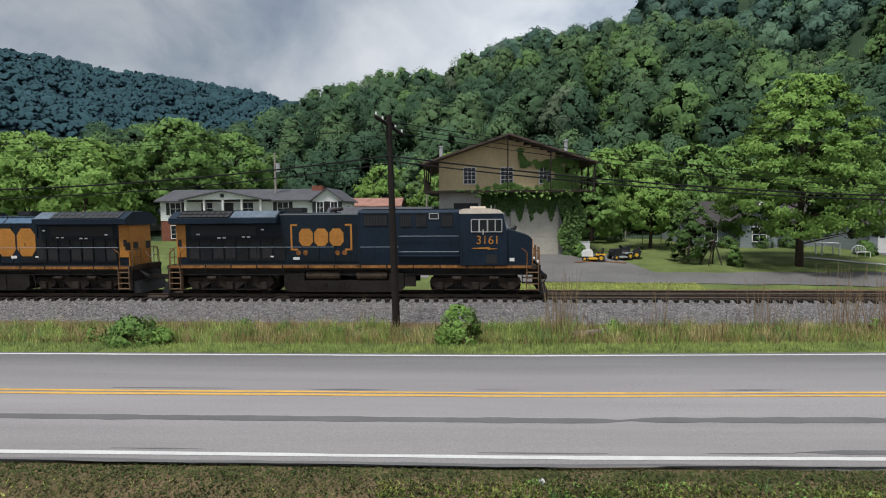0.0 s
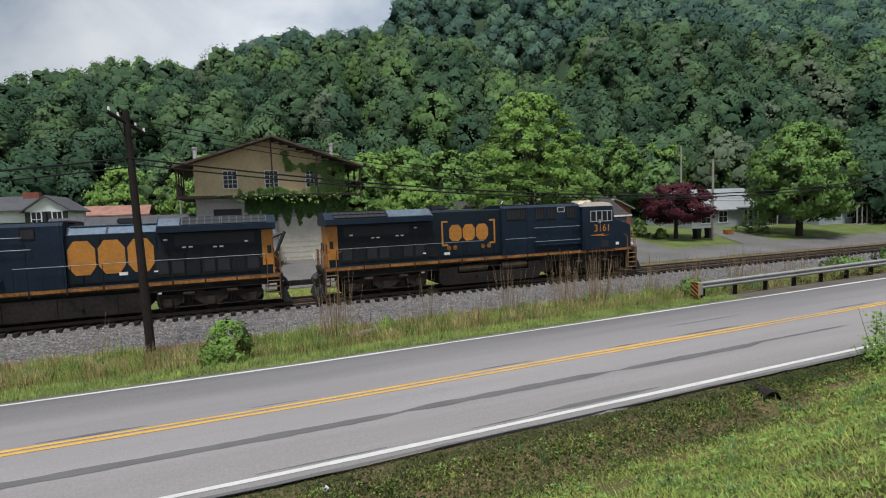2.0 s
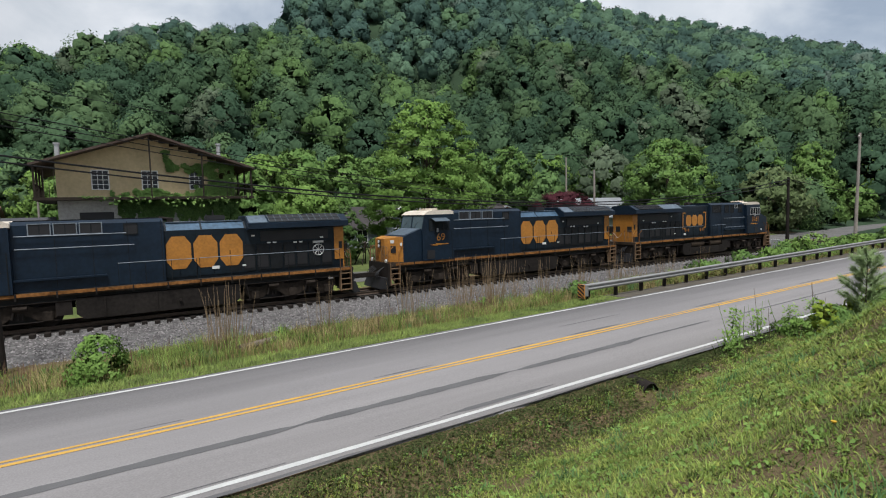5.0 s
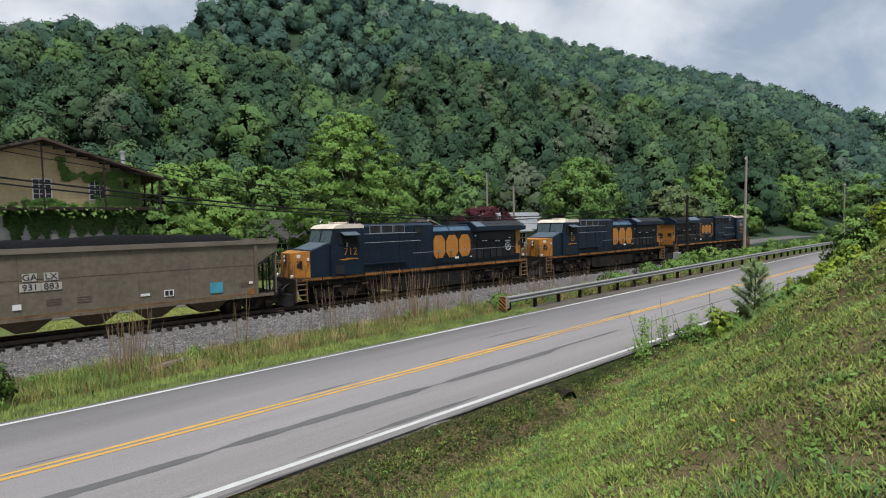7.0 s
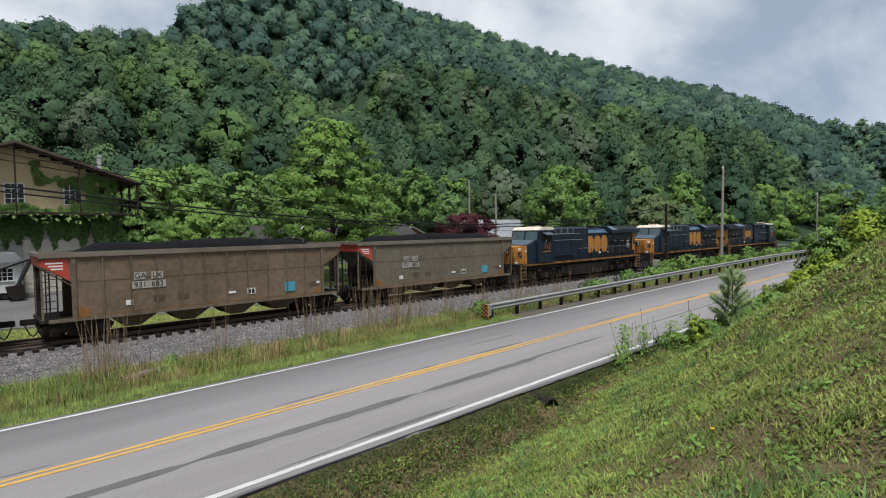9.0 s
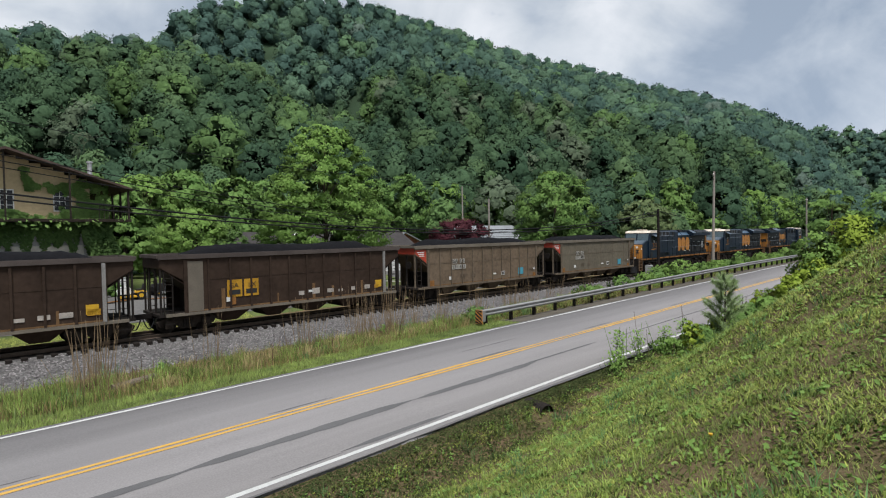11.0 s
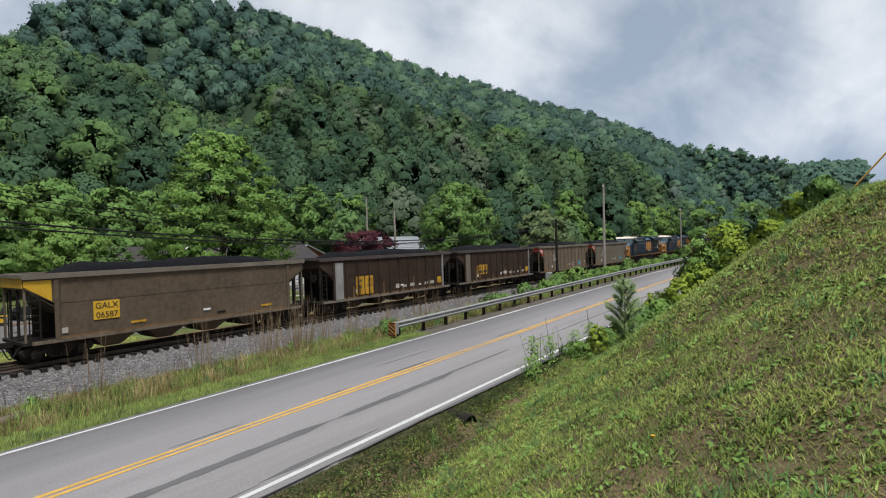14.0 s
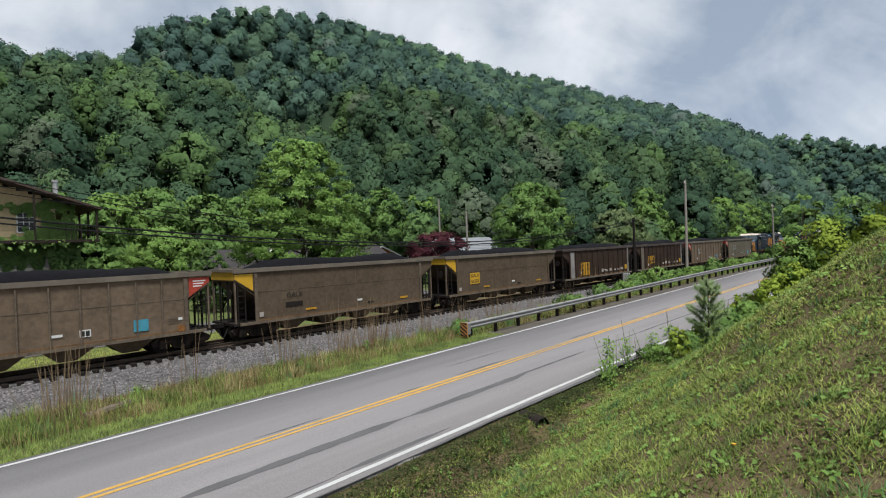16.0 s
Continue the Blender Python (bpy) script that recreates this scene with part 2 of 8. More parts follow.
def box(bm, x0, x1, y0, y1, z0, z1, bevel=0.0):
    vs = [bm.verts.new((x, y, z)) for x in (x0, x1) for y in (y0, y1) for z in (z0, z1)]
    fs = [bm.faces.new([vs[i] for i in q]) for q in ((0, 1, 3, 2), (4, 6, 7, 5), (0, 4, 5, 1), (2, 3, 7, 6), (0, 2, 6, 4), (1, 5, 7, 3))]
    if bevel:
        es = list({e for f in fs for e in f.edges})
        bmesh.ops.bevel(bm, geom=es, offset=bevel, segments=2, affect="EDGES")
    return bm


def B(*a, bevel=0.0):
    return box(bmesh.new(), *a, bevel=bevel)


def prism(bm, pts, y0, y1):
    """A profile in x and z, drawn out from y0 to y1."""
    a = [bm.verts.new((x, y0, z)) for x, z in pts]
    b = [bm.verts.new((x, y1, z)) for x, z in pts]
    n = len(pts)
    bm.faces.new(a)
    bm.faces.new(b[::-1])
    for i in range(n):
        bm.faces.new((a[i], b[i], b[(i + 1) % n], a[(i + 1) % n]))
    bmesh.ops.recalc_face_normals(bm, faces=bm.faces[:])
    return bm


def tube(bm, p, q, r0, r1=None, seg=8, caps=True):
    p, q = Vector(p), Vector(q)
    d = q - p
    m = d.to_track_quat("Z", "Y").to_matrix()
    r1 = r0 if r1 is None else r1
    a, b = [], []
    for i in range(seg):
        w = 2 * math.pi * i / seg
        o = Vector((math.cos(w), math.sin(w), 0))
        a.append(bm.verts.new(p + m @ (o * r0)))
        b.append(bm.verts.new(q + m @ (o * r1)))
    for i in range(seg):
        bm.faces.new((a[i], a[(i + 1) % seg], b[(i + 1) % seg], b[i]))
    if caps:
        bm.faces.new(a[::-1])
        bm.faces.new(b)
    return bm


def T(p, q, r0, r1=None, seg=8):
    return tube(bmesh.new(), p, q, r0, r1, seg)


def lettering(text, size, material, parent, m, label="", name="lettering"):
    cu = bpy.data.curves.new(name, "FONT")
    cu.body, cu.size, cu.align_x, cu.align_y, cu.extrude = text, size, "CENTER", "CENTER", 0.004
    tmp = bpy.data.objects.new("tmp", cu)
    scene.collection.objects.link(tmp)
    me = bpy.data.meshes.new_from_object(tmp.evaluated_get(bpy.context.evaluated_depsgraph_get()))
    bpy.data.objects.remove(tmp)
    me.name = name
    me.materials.clear()
    me.materials.append(material)
    ob = new(name, me)
    ob.parent = parent
    ob.matrix_local = m
    if label:
        ob["label"] = label
    return ob


# ---- the lie of the land ----
# hill skylines fitted to the camera's view, tree tops included: bearing from +y, and elevation
MAIN = ((-80, 8), (-30, 8), (-14, 9.5), (-6, 11.5), (-0.2, 14.7), (3.9, 16.7), (8.2, 17.6), (11.5, 17.4), (16.2, 17.8), (17.3, 19.8), (19.3, 21.1), (23.5, 22.4), (28.2, 23.0), (33.2, 23.3), (37.1, 22.4), (41.8, 21.4), (46.6, 19.8),
        (53, 17.6), (60.7, 15.4), (64, 14.0), (69.3, 12.6), (74.7, 10.2), (77.5, 8.4), (81, 6.5), (85, 4), (95, 3), (180, 3))
SPUR = ((-70, 4), (-40, 4), (-24, 5.0), (-20, 8.6), (-16.5, 10.8), (-13.5, 11.6), (-10.7, 13.1), (-4, 13.4), (-0.2, 14.6), (2.3, 15.1), (6.1, 15.8), (10.3, 16.7), (16.3, 17.2), (19.4, 17.1), (22.1, 16.8), (24, 16.2), (25.7, 15.3), (27.3, 13.8), (30, 12.4), (33, 11.4), (39, 10.4), (50, 8), (70, 5), (180, 3))
EAST = ((-180, 0), (40, 0), (60, 7), (70, 8.3), (76, 8.6), (78, 8.45), (81, 8.15), (84, 7.3), (87.3, 5.9), (89.5, 3), (92, 0), (180, 0))
FARW = ((-180, 8), (-60, 12.9), (-41, 12.9), (-38.2, 12.95), (-33.4, 12.3), (-28.9, 12.2), (-25, 11.9), (-20.3, 11.3), (-18.2, 10.7), (-14, 9.8), (-8, 8), (10, 5), (60, 5), (80, 5.4), (87, 6.0), (89.5, 6.2), (93.7, 5.9), (100, 5.7), (120, 5), (180, 8))
PROF = ((9.0, -0.12), (16.8, -0.12), (18, -0.2), (20, -0.55), (23.5, -0.78), (33, -0.78), (34.5, -0.5), (46, 0.5), (70, 1.5), (95, 3.0), (400, 3.0))


def smooth01(s):
    s = np.clip(s, 0, 1)
    return s * s * (3 - 2 * s)


def rise(x):
    """The road climbs gently towards the east, as fitted to the camera's view."""
    return np.interp(np.asarray(x, float), (2, 60, 90), (0.0, 0.55, 0.6))


def land(x, y):
    """Height of the ground, for arrays or numbers."""
    x, y = np.asarray(x, float), np.asarray(y, float)
    base = np.interp(y, [p[0] for p in PROF], [p[1] for p in PROF])
    # the grassy bank on the camera's side of the road, with a ditch at its foot
    d = 8.7 - y
    k = np.interp(x, (-30, 0, 5, 9, 14, 30, 80), (0.5, 0.54, 0.57, 0.71, 0.87, 0.97, 1.0))
    top = np.interp(x, (-30, -2, 3, 9, 15, 25, 40, 120), (3.6, 3.9, 4.25, 5.15, 5.95, 6.6, 6.8, 7.0))
    foot = np.interp(x, (-30, 0, 10, 14, 40, 120), (1.2, 0.95, 0.75, 0.45, 0.2, 0.1))
    e = np.maximum(d - foot, 0)
    up = k * e * (e + 0.2) / (e + 1.4)
    up = np.where(up > 0, -np.log(np.exp(-1.2 * up) + np.exp(-1.2 * top)) / 1.2 + np.log(1 + np.exp(-1.2 * top)) / 1.2, 0)
    ditch = -np.interp(x, (-30, 10.5, 13, 40), (0.36, 0.36, 0.12, 0.08)) * smooth01(d / 0.7) + up
    z = np.where(y < 8.7, -0.12 + ditch, base) + rise(x) * np.interp(y, (6.5, 8.8, 19, 23.4), (0, 1, 1, 0))
    rough = 0.05 * np.sin(x * 1.7 + y * 0.9) * np.sin(y * 2.1 - x * 0.6) + 0.03 * np.sin(x * 4.1) * np.sin(y * 3.7 + 1)
    z = z + np.where(y < 7.5, rough, 0)
    # wooded hills
    r, a = np.hypot(x, y), np.degrees(np.arctan2(x, y))
    behind = 90 * smooth01((42 - a) / 14) * smooth01((a + 16) / 12)
    for table, r0, r1, extra, trees in ((MAIN, 95 + behind, 345, 4.2, 9.5), (SPUR, 80, 205, 0.0, 8.5), (EAST, 430, 700, 0.0, 8), (FARW, 420, 900, 3.0, 5)):
        e = np.interp(a, [p[0] for p in table], [p[1] for p in table])
        rr = r1 + extra * np.maximum(a - 30, 0)
        h = rr * np.tan(np.radians(e)) + 4.5 - trees
        s = (r - r0) / (rr - r0)
        z = np.maximum(z, np.where(y > -40, (h * np.clip(s, 0, 1) ** 1.05 - 0.25 * np.maximum(r - rr, 0) * (s > 1)) * (smooth01((y - 36) / (14 + 0.12 * np.maximum(x, 0))) if r1 < 600 else 1) - 2 + 2 * smooth01((r - 70) / 40), z))
    return z


def track_y(x):
    return 30.2 - 0.02 * np.asarray(x, float)


def steps(*runs):
    out = []
    for a, b, n in runs:
        out += list(np.linspace(a, b, n, endpoint=False))
    return np.array(out)


def sheet(name, xs, ys, z_of, material, pick=None):
    X, Y = np.meshgrid(xs, ys)
    Z = z_of(X, Y)
    n, m = len(xs), len(ys)
    i = np.arange(n * m).reshape(m, n)
    f = np.stack([i[:-1, :-1], i[:-1, 1:], i[1:, 1:], i[1:, :-1]], -1).reshape(-1, 4)
    ob = raw(name, np.stack([X, Y, Z], -1).reshape(-1, 3), f, material)
    ob.data.polygons.foreach_set("use_smooth", [True] * len(f))
    if pick is not None:
        cx, cy = (X[:-1, :-1] + X[1:, 1:]) / 2, (Y[:-1, :-1] + Y[1:, 1:]) / 2
        ob.data.polygons.foreach_set("material_index", pick(cx, cy).ravel().astype(np.int32))
    return ob


def ground_kind(x, y):
    r = np.hypot(x, y)
    k = np.zeros(x.shape)
    k[(y > 33.4) & (r < 90)] = 1
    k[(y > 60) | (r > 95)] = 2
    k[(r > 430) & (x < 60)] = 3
    return k


GX = steps((-1800, -400, 22), (-400, -100, 22), (-100, -24, 22), (-24, 40, 110), (40, 130, 50), (130, 500, 32), (500, 2000, 22))
GY = steps((-400, -60, 8), (-60, -8, 16), (-8, 10, 54), (10, 60, 44), (60, 400, 50), (400, 1900, 30))
ground = tagged(sheet("ground", GX, GY, land, [M["soil"], M["lawn"], M["forest_floor"], M["far_forest_hazed"]], ground_kind),
                "grassy bank, mown lawns and wooded valley slopes", "ground", kind="structure")

# ---- road ----
RX = steps((-260, -40, 40), (-40, 60, 200), (60, 400, 80))


def strip(name, y0, y1, z, material, parent=None, label="", wob=0.0, seed=0, xs=RX, edge=0.0):
    """A long flat band along the road, with a worn edge."""
    rng = np.random.default_rng(seed)
    w0 = np.convolve(rng.normal(0, wob, len(xs) + 8), np.ones(9) / 3, "valid")[: len(xs)]
    w1 = np.convolve(rng.normal(0, wob, len(xs) + 8), np.ones(9) / 3, "valid")[: len(xs)]
    n = len(xs)
    v = np.concatenate([np.stack([xs, y0 + w0, z + rise(xs)], 1), np.stack([xs, y1 + w1, z + rise(xs)], 1)])
    i = np.arange(n - 1)
    return raw(name, v, np.stack([i, i + 1, i + 1 + n, i + n], 1), material, parent, label)


def road_slab():
    """The asphalt slab: a crowned profile along x, crumbling at its near edge."""
    rng = np.random.default_rng(31)
    n = len(RX)
    ragged = np.convolve(rng.normal(0, 0.03, n + 4), np.ones(5) / 2.5, "valid")[:n]
    prof = ((9.3, -0.5), (9.3, -0.019), (12.8, 0.0), (16.5, -0.02), (16.5, -0.5))
    V = np.stack([np.stack([RX, y + ragged * (y < 10), z + rise(RX)], 1) for y, z in prof], 1)
    i = np.arange(n - 1)[:, None] * 5 + np.arange(4)[None]
    F = np.stack([i, i + 5, i + 6, i + 1], -1).reshape(-1, 4)
    return raw("road", V.reshape(-1, 3), F, M["asphalt"])


road = tagged(road_slab(), "worn grey two-lane asphalt road with a tar seam", "road", kind="structure")


strip("crumbled_edge", 9.2, 9.32, -0.04, M["asphalt_dark"], road, "crumbled dark asphalt edge", 0.03, seed=5)


def crown(y):
    return -abs(y - 12.8) * 0.0054


for y0, y1, mt, nm, lb in ((9.41, 9.55, "line_white", "edge_line", "white edge line"), (16.2, 16.32, "line_white", "edge_line", "white edge line"),
                           (12.59, 12.7, "line_yellow", "centre_line", "yellow centre line"), (12.8, 12.91, "line_yellow", "centre_line", "yellow centre line")):
    strip(nm, y0, y1, min(crown(y0), crown(y1)) + 0.008, M[mt], road, lb, 0.012 if "line" in nm else 0.05, seed=int(y0 * 10))

def tar(x0, x1, y, w, seed, slant=0.0):
    """A ragged stripe of sealing tar that thins out at its ends."""
    rng = np.random.default_rng(seed)
    n = max(8, int((x1 - x0) / 0.12))
    xs = np.linspace(x0, x1, n)
    k = np.clip(np.minimum(xs - x0, x1 - xs) / 0.8, 0.05, 1)
    soft = lambda s: np.convolve(rng.normal(0, s, n + 4), np.ones(5) / 3, "valid")
    yc = y + slant * (xs - x0) + soft(0.002)
    hw = np.maximum(w / 2 * k * (1 + soft(0.14)), 0.008)
    z = -np.abs(yc - 12.8) * 0.0054 + 0.006 + rise(xs)
    v = np.concatenate([np.stack([xs, yc - hw, z], 1), np.stack([xs, yc + hw, z], 1)])
    i = np.arange(n - 1)
    raw("tar_seam", v, np.stack([i, i + 1, i + 1 + n, i + n], 1), M["asphalt_dark"], road, "dark ragged tar seam")


for i, (x0, x1, y, w) in enumerate(((-60, -12, 11.12, 0.28), (-12.4, 3.5, 11.18, 0.27), (3.2, 9.35, 11.22, 0.29), (9.3, 14.8, 11.2, 0.27), (13.9, 19, 11.3, 0.1), (19.5, 26, 11.2, 0.07), (6.0, 9.4, 9.74, 0.16), (-6.8, -5.0, 9.68, 0.05), (0.2, 2.6, 9.66, 0.04), (4.4, 6.0, 9.68, 0.06), (14, 17.5, 14.2, 0.05), (24.5, 60, 11.2, 0.1))):
    tar(x0, x1, y, w, 70 + i)
rng = random.Random(21)
x = -30.0
while x < 60:
    n = rng.uniform(0.6, 3.5)
    tar(x, x + n, 13.06 + rng.uniform(-0.03, 0.05), rng.uniform(0.04, 0.12), int(x * 7) + 900)
    x += n + rng.uniform(0.5, 5.0)

# ---- railway ----
bm = bmesh.new()
prism(bm, [(23.6, -0.95), (24.6, -0.78), (27.4, -0.64), (28.5, -0.6), (28.98, -0.43), (31.42, -0.43), (31.9, -0.6), (33.0, -0.66), (34.2, -0.95)], -300, 500)
for v in bm.verts:
    v.co = Vector((v.co.y, v.co.x - 0.02 * v.co.y, v.co.z))
bmesh.ops.recalc_face_normals(bm, faces=bm.faces[:])
ballast = tagged(part("ballast_bed", bm, M["ballast"]), "grey crushed stone ballast bed under the track", "ballast", kind="structure")
bm = bmesh.new()
prism(bm, [(28.99, -0.44), (29.05, -0.405), (31.35, -0.405), (31.41, -0.44)], -300, 500)
for v in bm.verts:
    v.co = Vector((v.co.y, v.co.x - 0.02 * v.co.y, v.co.z))
bmesh.ops.recalc_face_normals(bm, faces=bm.faces[:])
part("dark_bed", bm, M["bed_dark"], ballast, "dark stones between the rails")
track = thing("railway_track", pose(0, 30.2, 0, 0, 0, -math.degrees(math.atan(0.02))), "rusty steel rails on dark timber ties", "railway track", kind="structure")
for s in (-1, 1):
    bm = bmesh.new()
    y = s * 0.755
    prism(bm, [(y - 0.07, -0.37), (y + 0.07, -0.37), (y + 0.012, -0.34), (y + 0.012, -0.25), (y + 0.036, -0.24), (y + 0.036, -0.2), (y - 0.036, -0.2), (y - 0.036, -0.24), (y - 0.012, -0.25), (y - 0.012, -0.34)], -300, 500)
    for v in bm.verts:
        v.co = Vector((v.co.y, v.co.x, v.co.z))
    bmesh.ops.recalc_face_normals(bm, faces=bm.faces[:])
    part("rail", bm, M["rail"], track)

# ---- train: locomotives ----
def truck(parent, x, wheels, base, r, name="truck"):
    """A truck frame under a car, with its wheelsets as parts."""
    n = base / 2 + 0.55
    big = len(wheels) == 3
    ob = None
    for s in (-1, 1):
        bm = bmesh.new()
        y = s * 1.05
        if big:
            prism(bm, [(-n, 0.72), (-n + 0.1, 0.98), (-1.6, 0.92), (-1.1, 1.12), (-0.7, 1.14), (-0.3, 0.98), (0.3, 0.98), (0.7, 1.14), (1.1, 1.12), (1.6, 0.92), (n - 0.1, 0.98), (n, 0.72), (n - 0.3, 0.4),
                       (1.6, 0.36), (1.2, 0.62), (0.75, 0.62), (0.35, 0.34), (-0.35, 0.34), (-0.75, 0.62), (-1.2, 0.62), (-1.6, 0.36), (-n + 0.3, 0.4)], y - 0.1, y + 0.1)
        else:
            prism(bm, [(-n, 0.6), (-n + 0.2, 0.74), (-0.45, 0.95), (0.45, 0.95), (n - 0.2, 0.74), (n, 0.6), (n - 0.15, 0.34), (0.5, 0.42), (0.35, 0.2), (-0.35, 0.2), (-0.5, 0.42), (-n + 0.15, 0.34)], y - 0.09, y + 0.09)
        if ob is None:
            ob = part(name, bm, M["truck_dust"], parent, "dusty cast steel truck frame")
            ob.location = (x, 0, 0)
        else:
            part("side_frame", bm, M["truck_dust"], ob)
        for k in wheels:
            part("journal_box", B(k - 0.2, k + 0.2, *sorted((y + s * 0.1, y + s * 0.24)), r - 0.2, r + 0.22, bevel=0.03), M["truck_dust"], ob)
        for k in ((-1.0, 1.0) if big else ()):
            part("brake_cylinder", T((k - 0.25, y + s * 0.2, 0.95), (k + 0.25, y + s * 0.2, 0.95), 0.12, seg=10), M["truck_dust"], ob)
            part("damper", T((k + 0.3, y + s * 0.15, 0.5), (k + 0.15, y + s * 0.15, 1.1), 0.05, seg=7), M["under"], ob)
        for k in (-0.16, 0.0, 0.16) if not big else (-1.05, -0.9, 0.9, 1.05):
            part("spring", T((k, y + s * 0.08, 0.28 if not big else 0.45), (k, y + s * 0.08, 0.66 if not big else 0.72), 0.065, seg=7), M["under"], ob)
        if big:
            part("brake_rigging", T((-n + 0.1, y + s * 0.12, 0.3), (n - 0.1, y + s * 0.12, 0.3), 0.03, seg=5), M["under"], ob)
    # black box added inside the truck, keeps its gaps dark and closed
    inner = bmesh.new()
    box(inner, -n + 0.25, n - 0.25, -0.66, 0.66, 0.24 if big else 0.34, 1.1 if big else 0.98)
    part("motor_infill" if big else "bolster_infill", inner, M["black"], ob)
    for k in wheels:
        bm = bmesh.new()
        for s in (-1, 1):
            tube(bm, (0, s * 0.7, 0), (0, s * 0.83, 0), r, seg=24)
            tube(bm, (0, s * 0.68, 0), (0, s * 0.7, 0), r + 0.03, seg=24)
            for i in range(5):
                w = 2 * math.pi * i / 5
                tube(bm, (math.cos(w) * r * 0.6, s * 0.83, math.sin(w) * r * 0.6), (math.cos(w) * r * 0.6, s * 0.85, math.sin(w) * r * 0.6), 0.04, seg=6)
        tube(bm, (0, -0.7, 0), (0, 0.7, 0), 0.09, seg=10)
        w = part("wheelset", bm, M["under"], ob)
        w.location = (k, 0, r)
        WHEELS.append((w, k, r))
    return ob


WHEELS = []


def handrail(parent, xs, y, z0, z1, material, name="handrail"):
    bm = bmesh.new()
    tube(bm, (xs[0], y, z1), (xs[-1], y, z1), 0.017, seg=5)
    rail = part(name, bm, material, parent)
    for x in xs:
        part("stanchion", T((x, y, z0), (x, y, z1), 0.014, seg=5), M["blue_grey"], rail)
    return rail


def mark(parent, name, x0, x1, z0, z1, y, material, label="", t=0.012):
    """A thin painted plate on the side of a car; y tells the side."""
    return part(name, B(x0, x1, y - t if y < 0 else y, y if y < 0 else y + t, z0, z1), material, parent, label)


def emblem(parent, xc, zc, w, h, y, bracket):
    """The railway's side emblem as three plain rounded yellow blocks."""
    s = -1 if y < 0 else 1
    bw = w / 3.2
    for i in range(3):
        x0 = xc - w / 2 + i * (w - bw) / 2
        bm = bmesh.new()
        c = 0.24
        unit = ((c, -0.5), (1 - c, -0.5), (1, -0.5 + c), (1, 0.5 - c), (1 - c, 0.5), (c, 0.5), (0, 0.5 - c), (0, -0.5 + c))
        prism(bm, [(x0 + bw * a, zc + h * k) for a, k in unit], y, y + s * 0.012)
        part("emblem_block", bm, M["orange"], parent, "faded yellow emblem block")
    if bracket:
        for k in (-1, 1):
            x = xc + k * 1.68
            bm = bmesh.new()
            a, b = sorted((y, y + s * 0.012))
            box(bm, x - 0.05, x + 0.05, a, b, zc - 0.72, zc + 0.72)
            box(bm, min(x, x - k * 0.34), max(x, x - k * 0.34), a, b, zc + 0.63, zc + 0.73)
            box(bm, min(x, x - k * 0.34), max(x, x - k * 0.34), a, b, zc - 0.73, zc - 0.63)
            part("emblem_bracket", bm, M["orange"], parent)
        for k in (-1.3, -0.9, 0.9, 1.3):
            part("emblem_disc", T((xc + k, y, zc - 0.86), (xc + k, y + s * 0.012, zc - 0.86), 0.14, seg=12), M["orange_dirty"], parent)


def louvre(parent, x0, x1, z0, z1, y, bars, frame_mat, t=0.03):
    """A dark opening with a raised frame and upright bars."""
    s = -1 if y < 0 else 1
    v = part("vent", B(x0, x1, *sorted((y, y + s * 0.008)), z0, z1), M["black"], parent)
    bm = bmesh.new()
    a, b = sorted((y, y + s * t))
    for p, q, r, u in ((x0 - 0.04, x1 + 0.04, z1, z1 + 0.04), (x0 - 0.04, x1 + 0.04, z0 - 0.04, z0), (x0 - 0.04, x0, z0, z1), (x1, x1 + 0.04, z0, z1)):
        box(bm, p, q, a, b, r, u)
    part("vent_frame", bm, frame_mat, v)
    a, b = sorted((y, y + s * t * 0.7))
    for k in range(bars):
        x = x0 + (x1 - x0) * (k + 1) / (bars + 1)
        part("vent_bar", B(x - 0.015, x + 0.015, a, b, z0, z1), M["blue_grey"], v)


def shell(ring, x0, x1):
    """A profile in y and z, drawn out from x0 to x1."""
    bm = bmesh.new()
    p, q = [bm.verts.new((x0, *c)) for c in ring], [bm.verts.new((x1, *c)) for c in ring]
    n = len(ring)
    bm.faces.new(p)
    bm.faces.new(q[::-1])
    for i in range(n):
        bm.faces.new((p[i], q[i], q[(i + 1) % n], p[(i + 1) % n]))
    bmesh.ops.recalc_face_normals(bm, faces=bm.faces[:])
    return bm


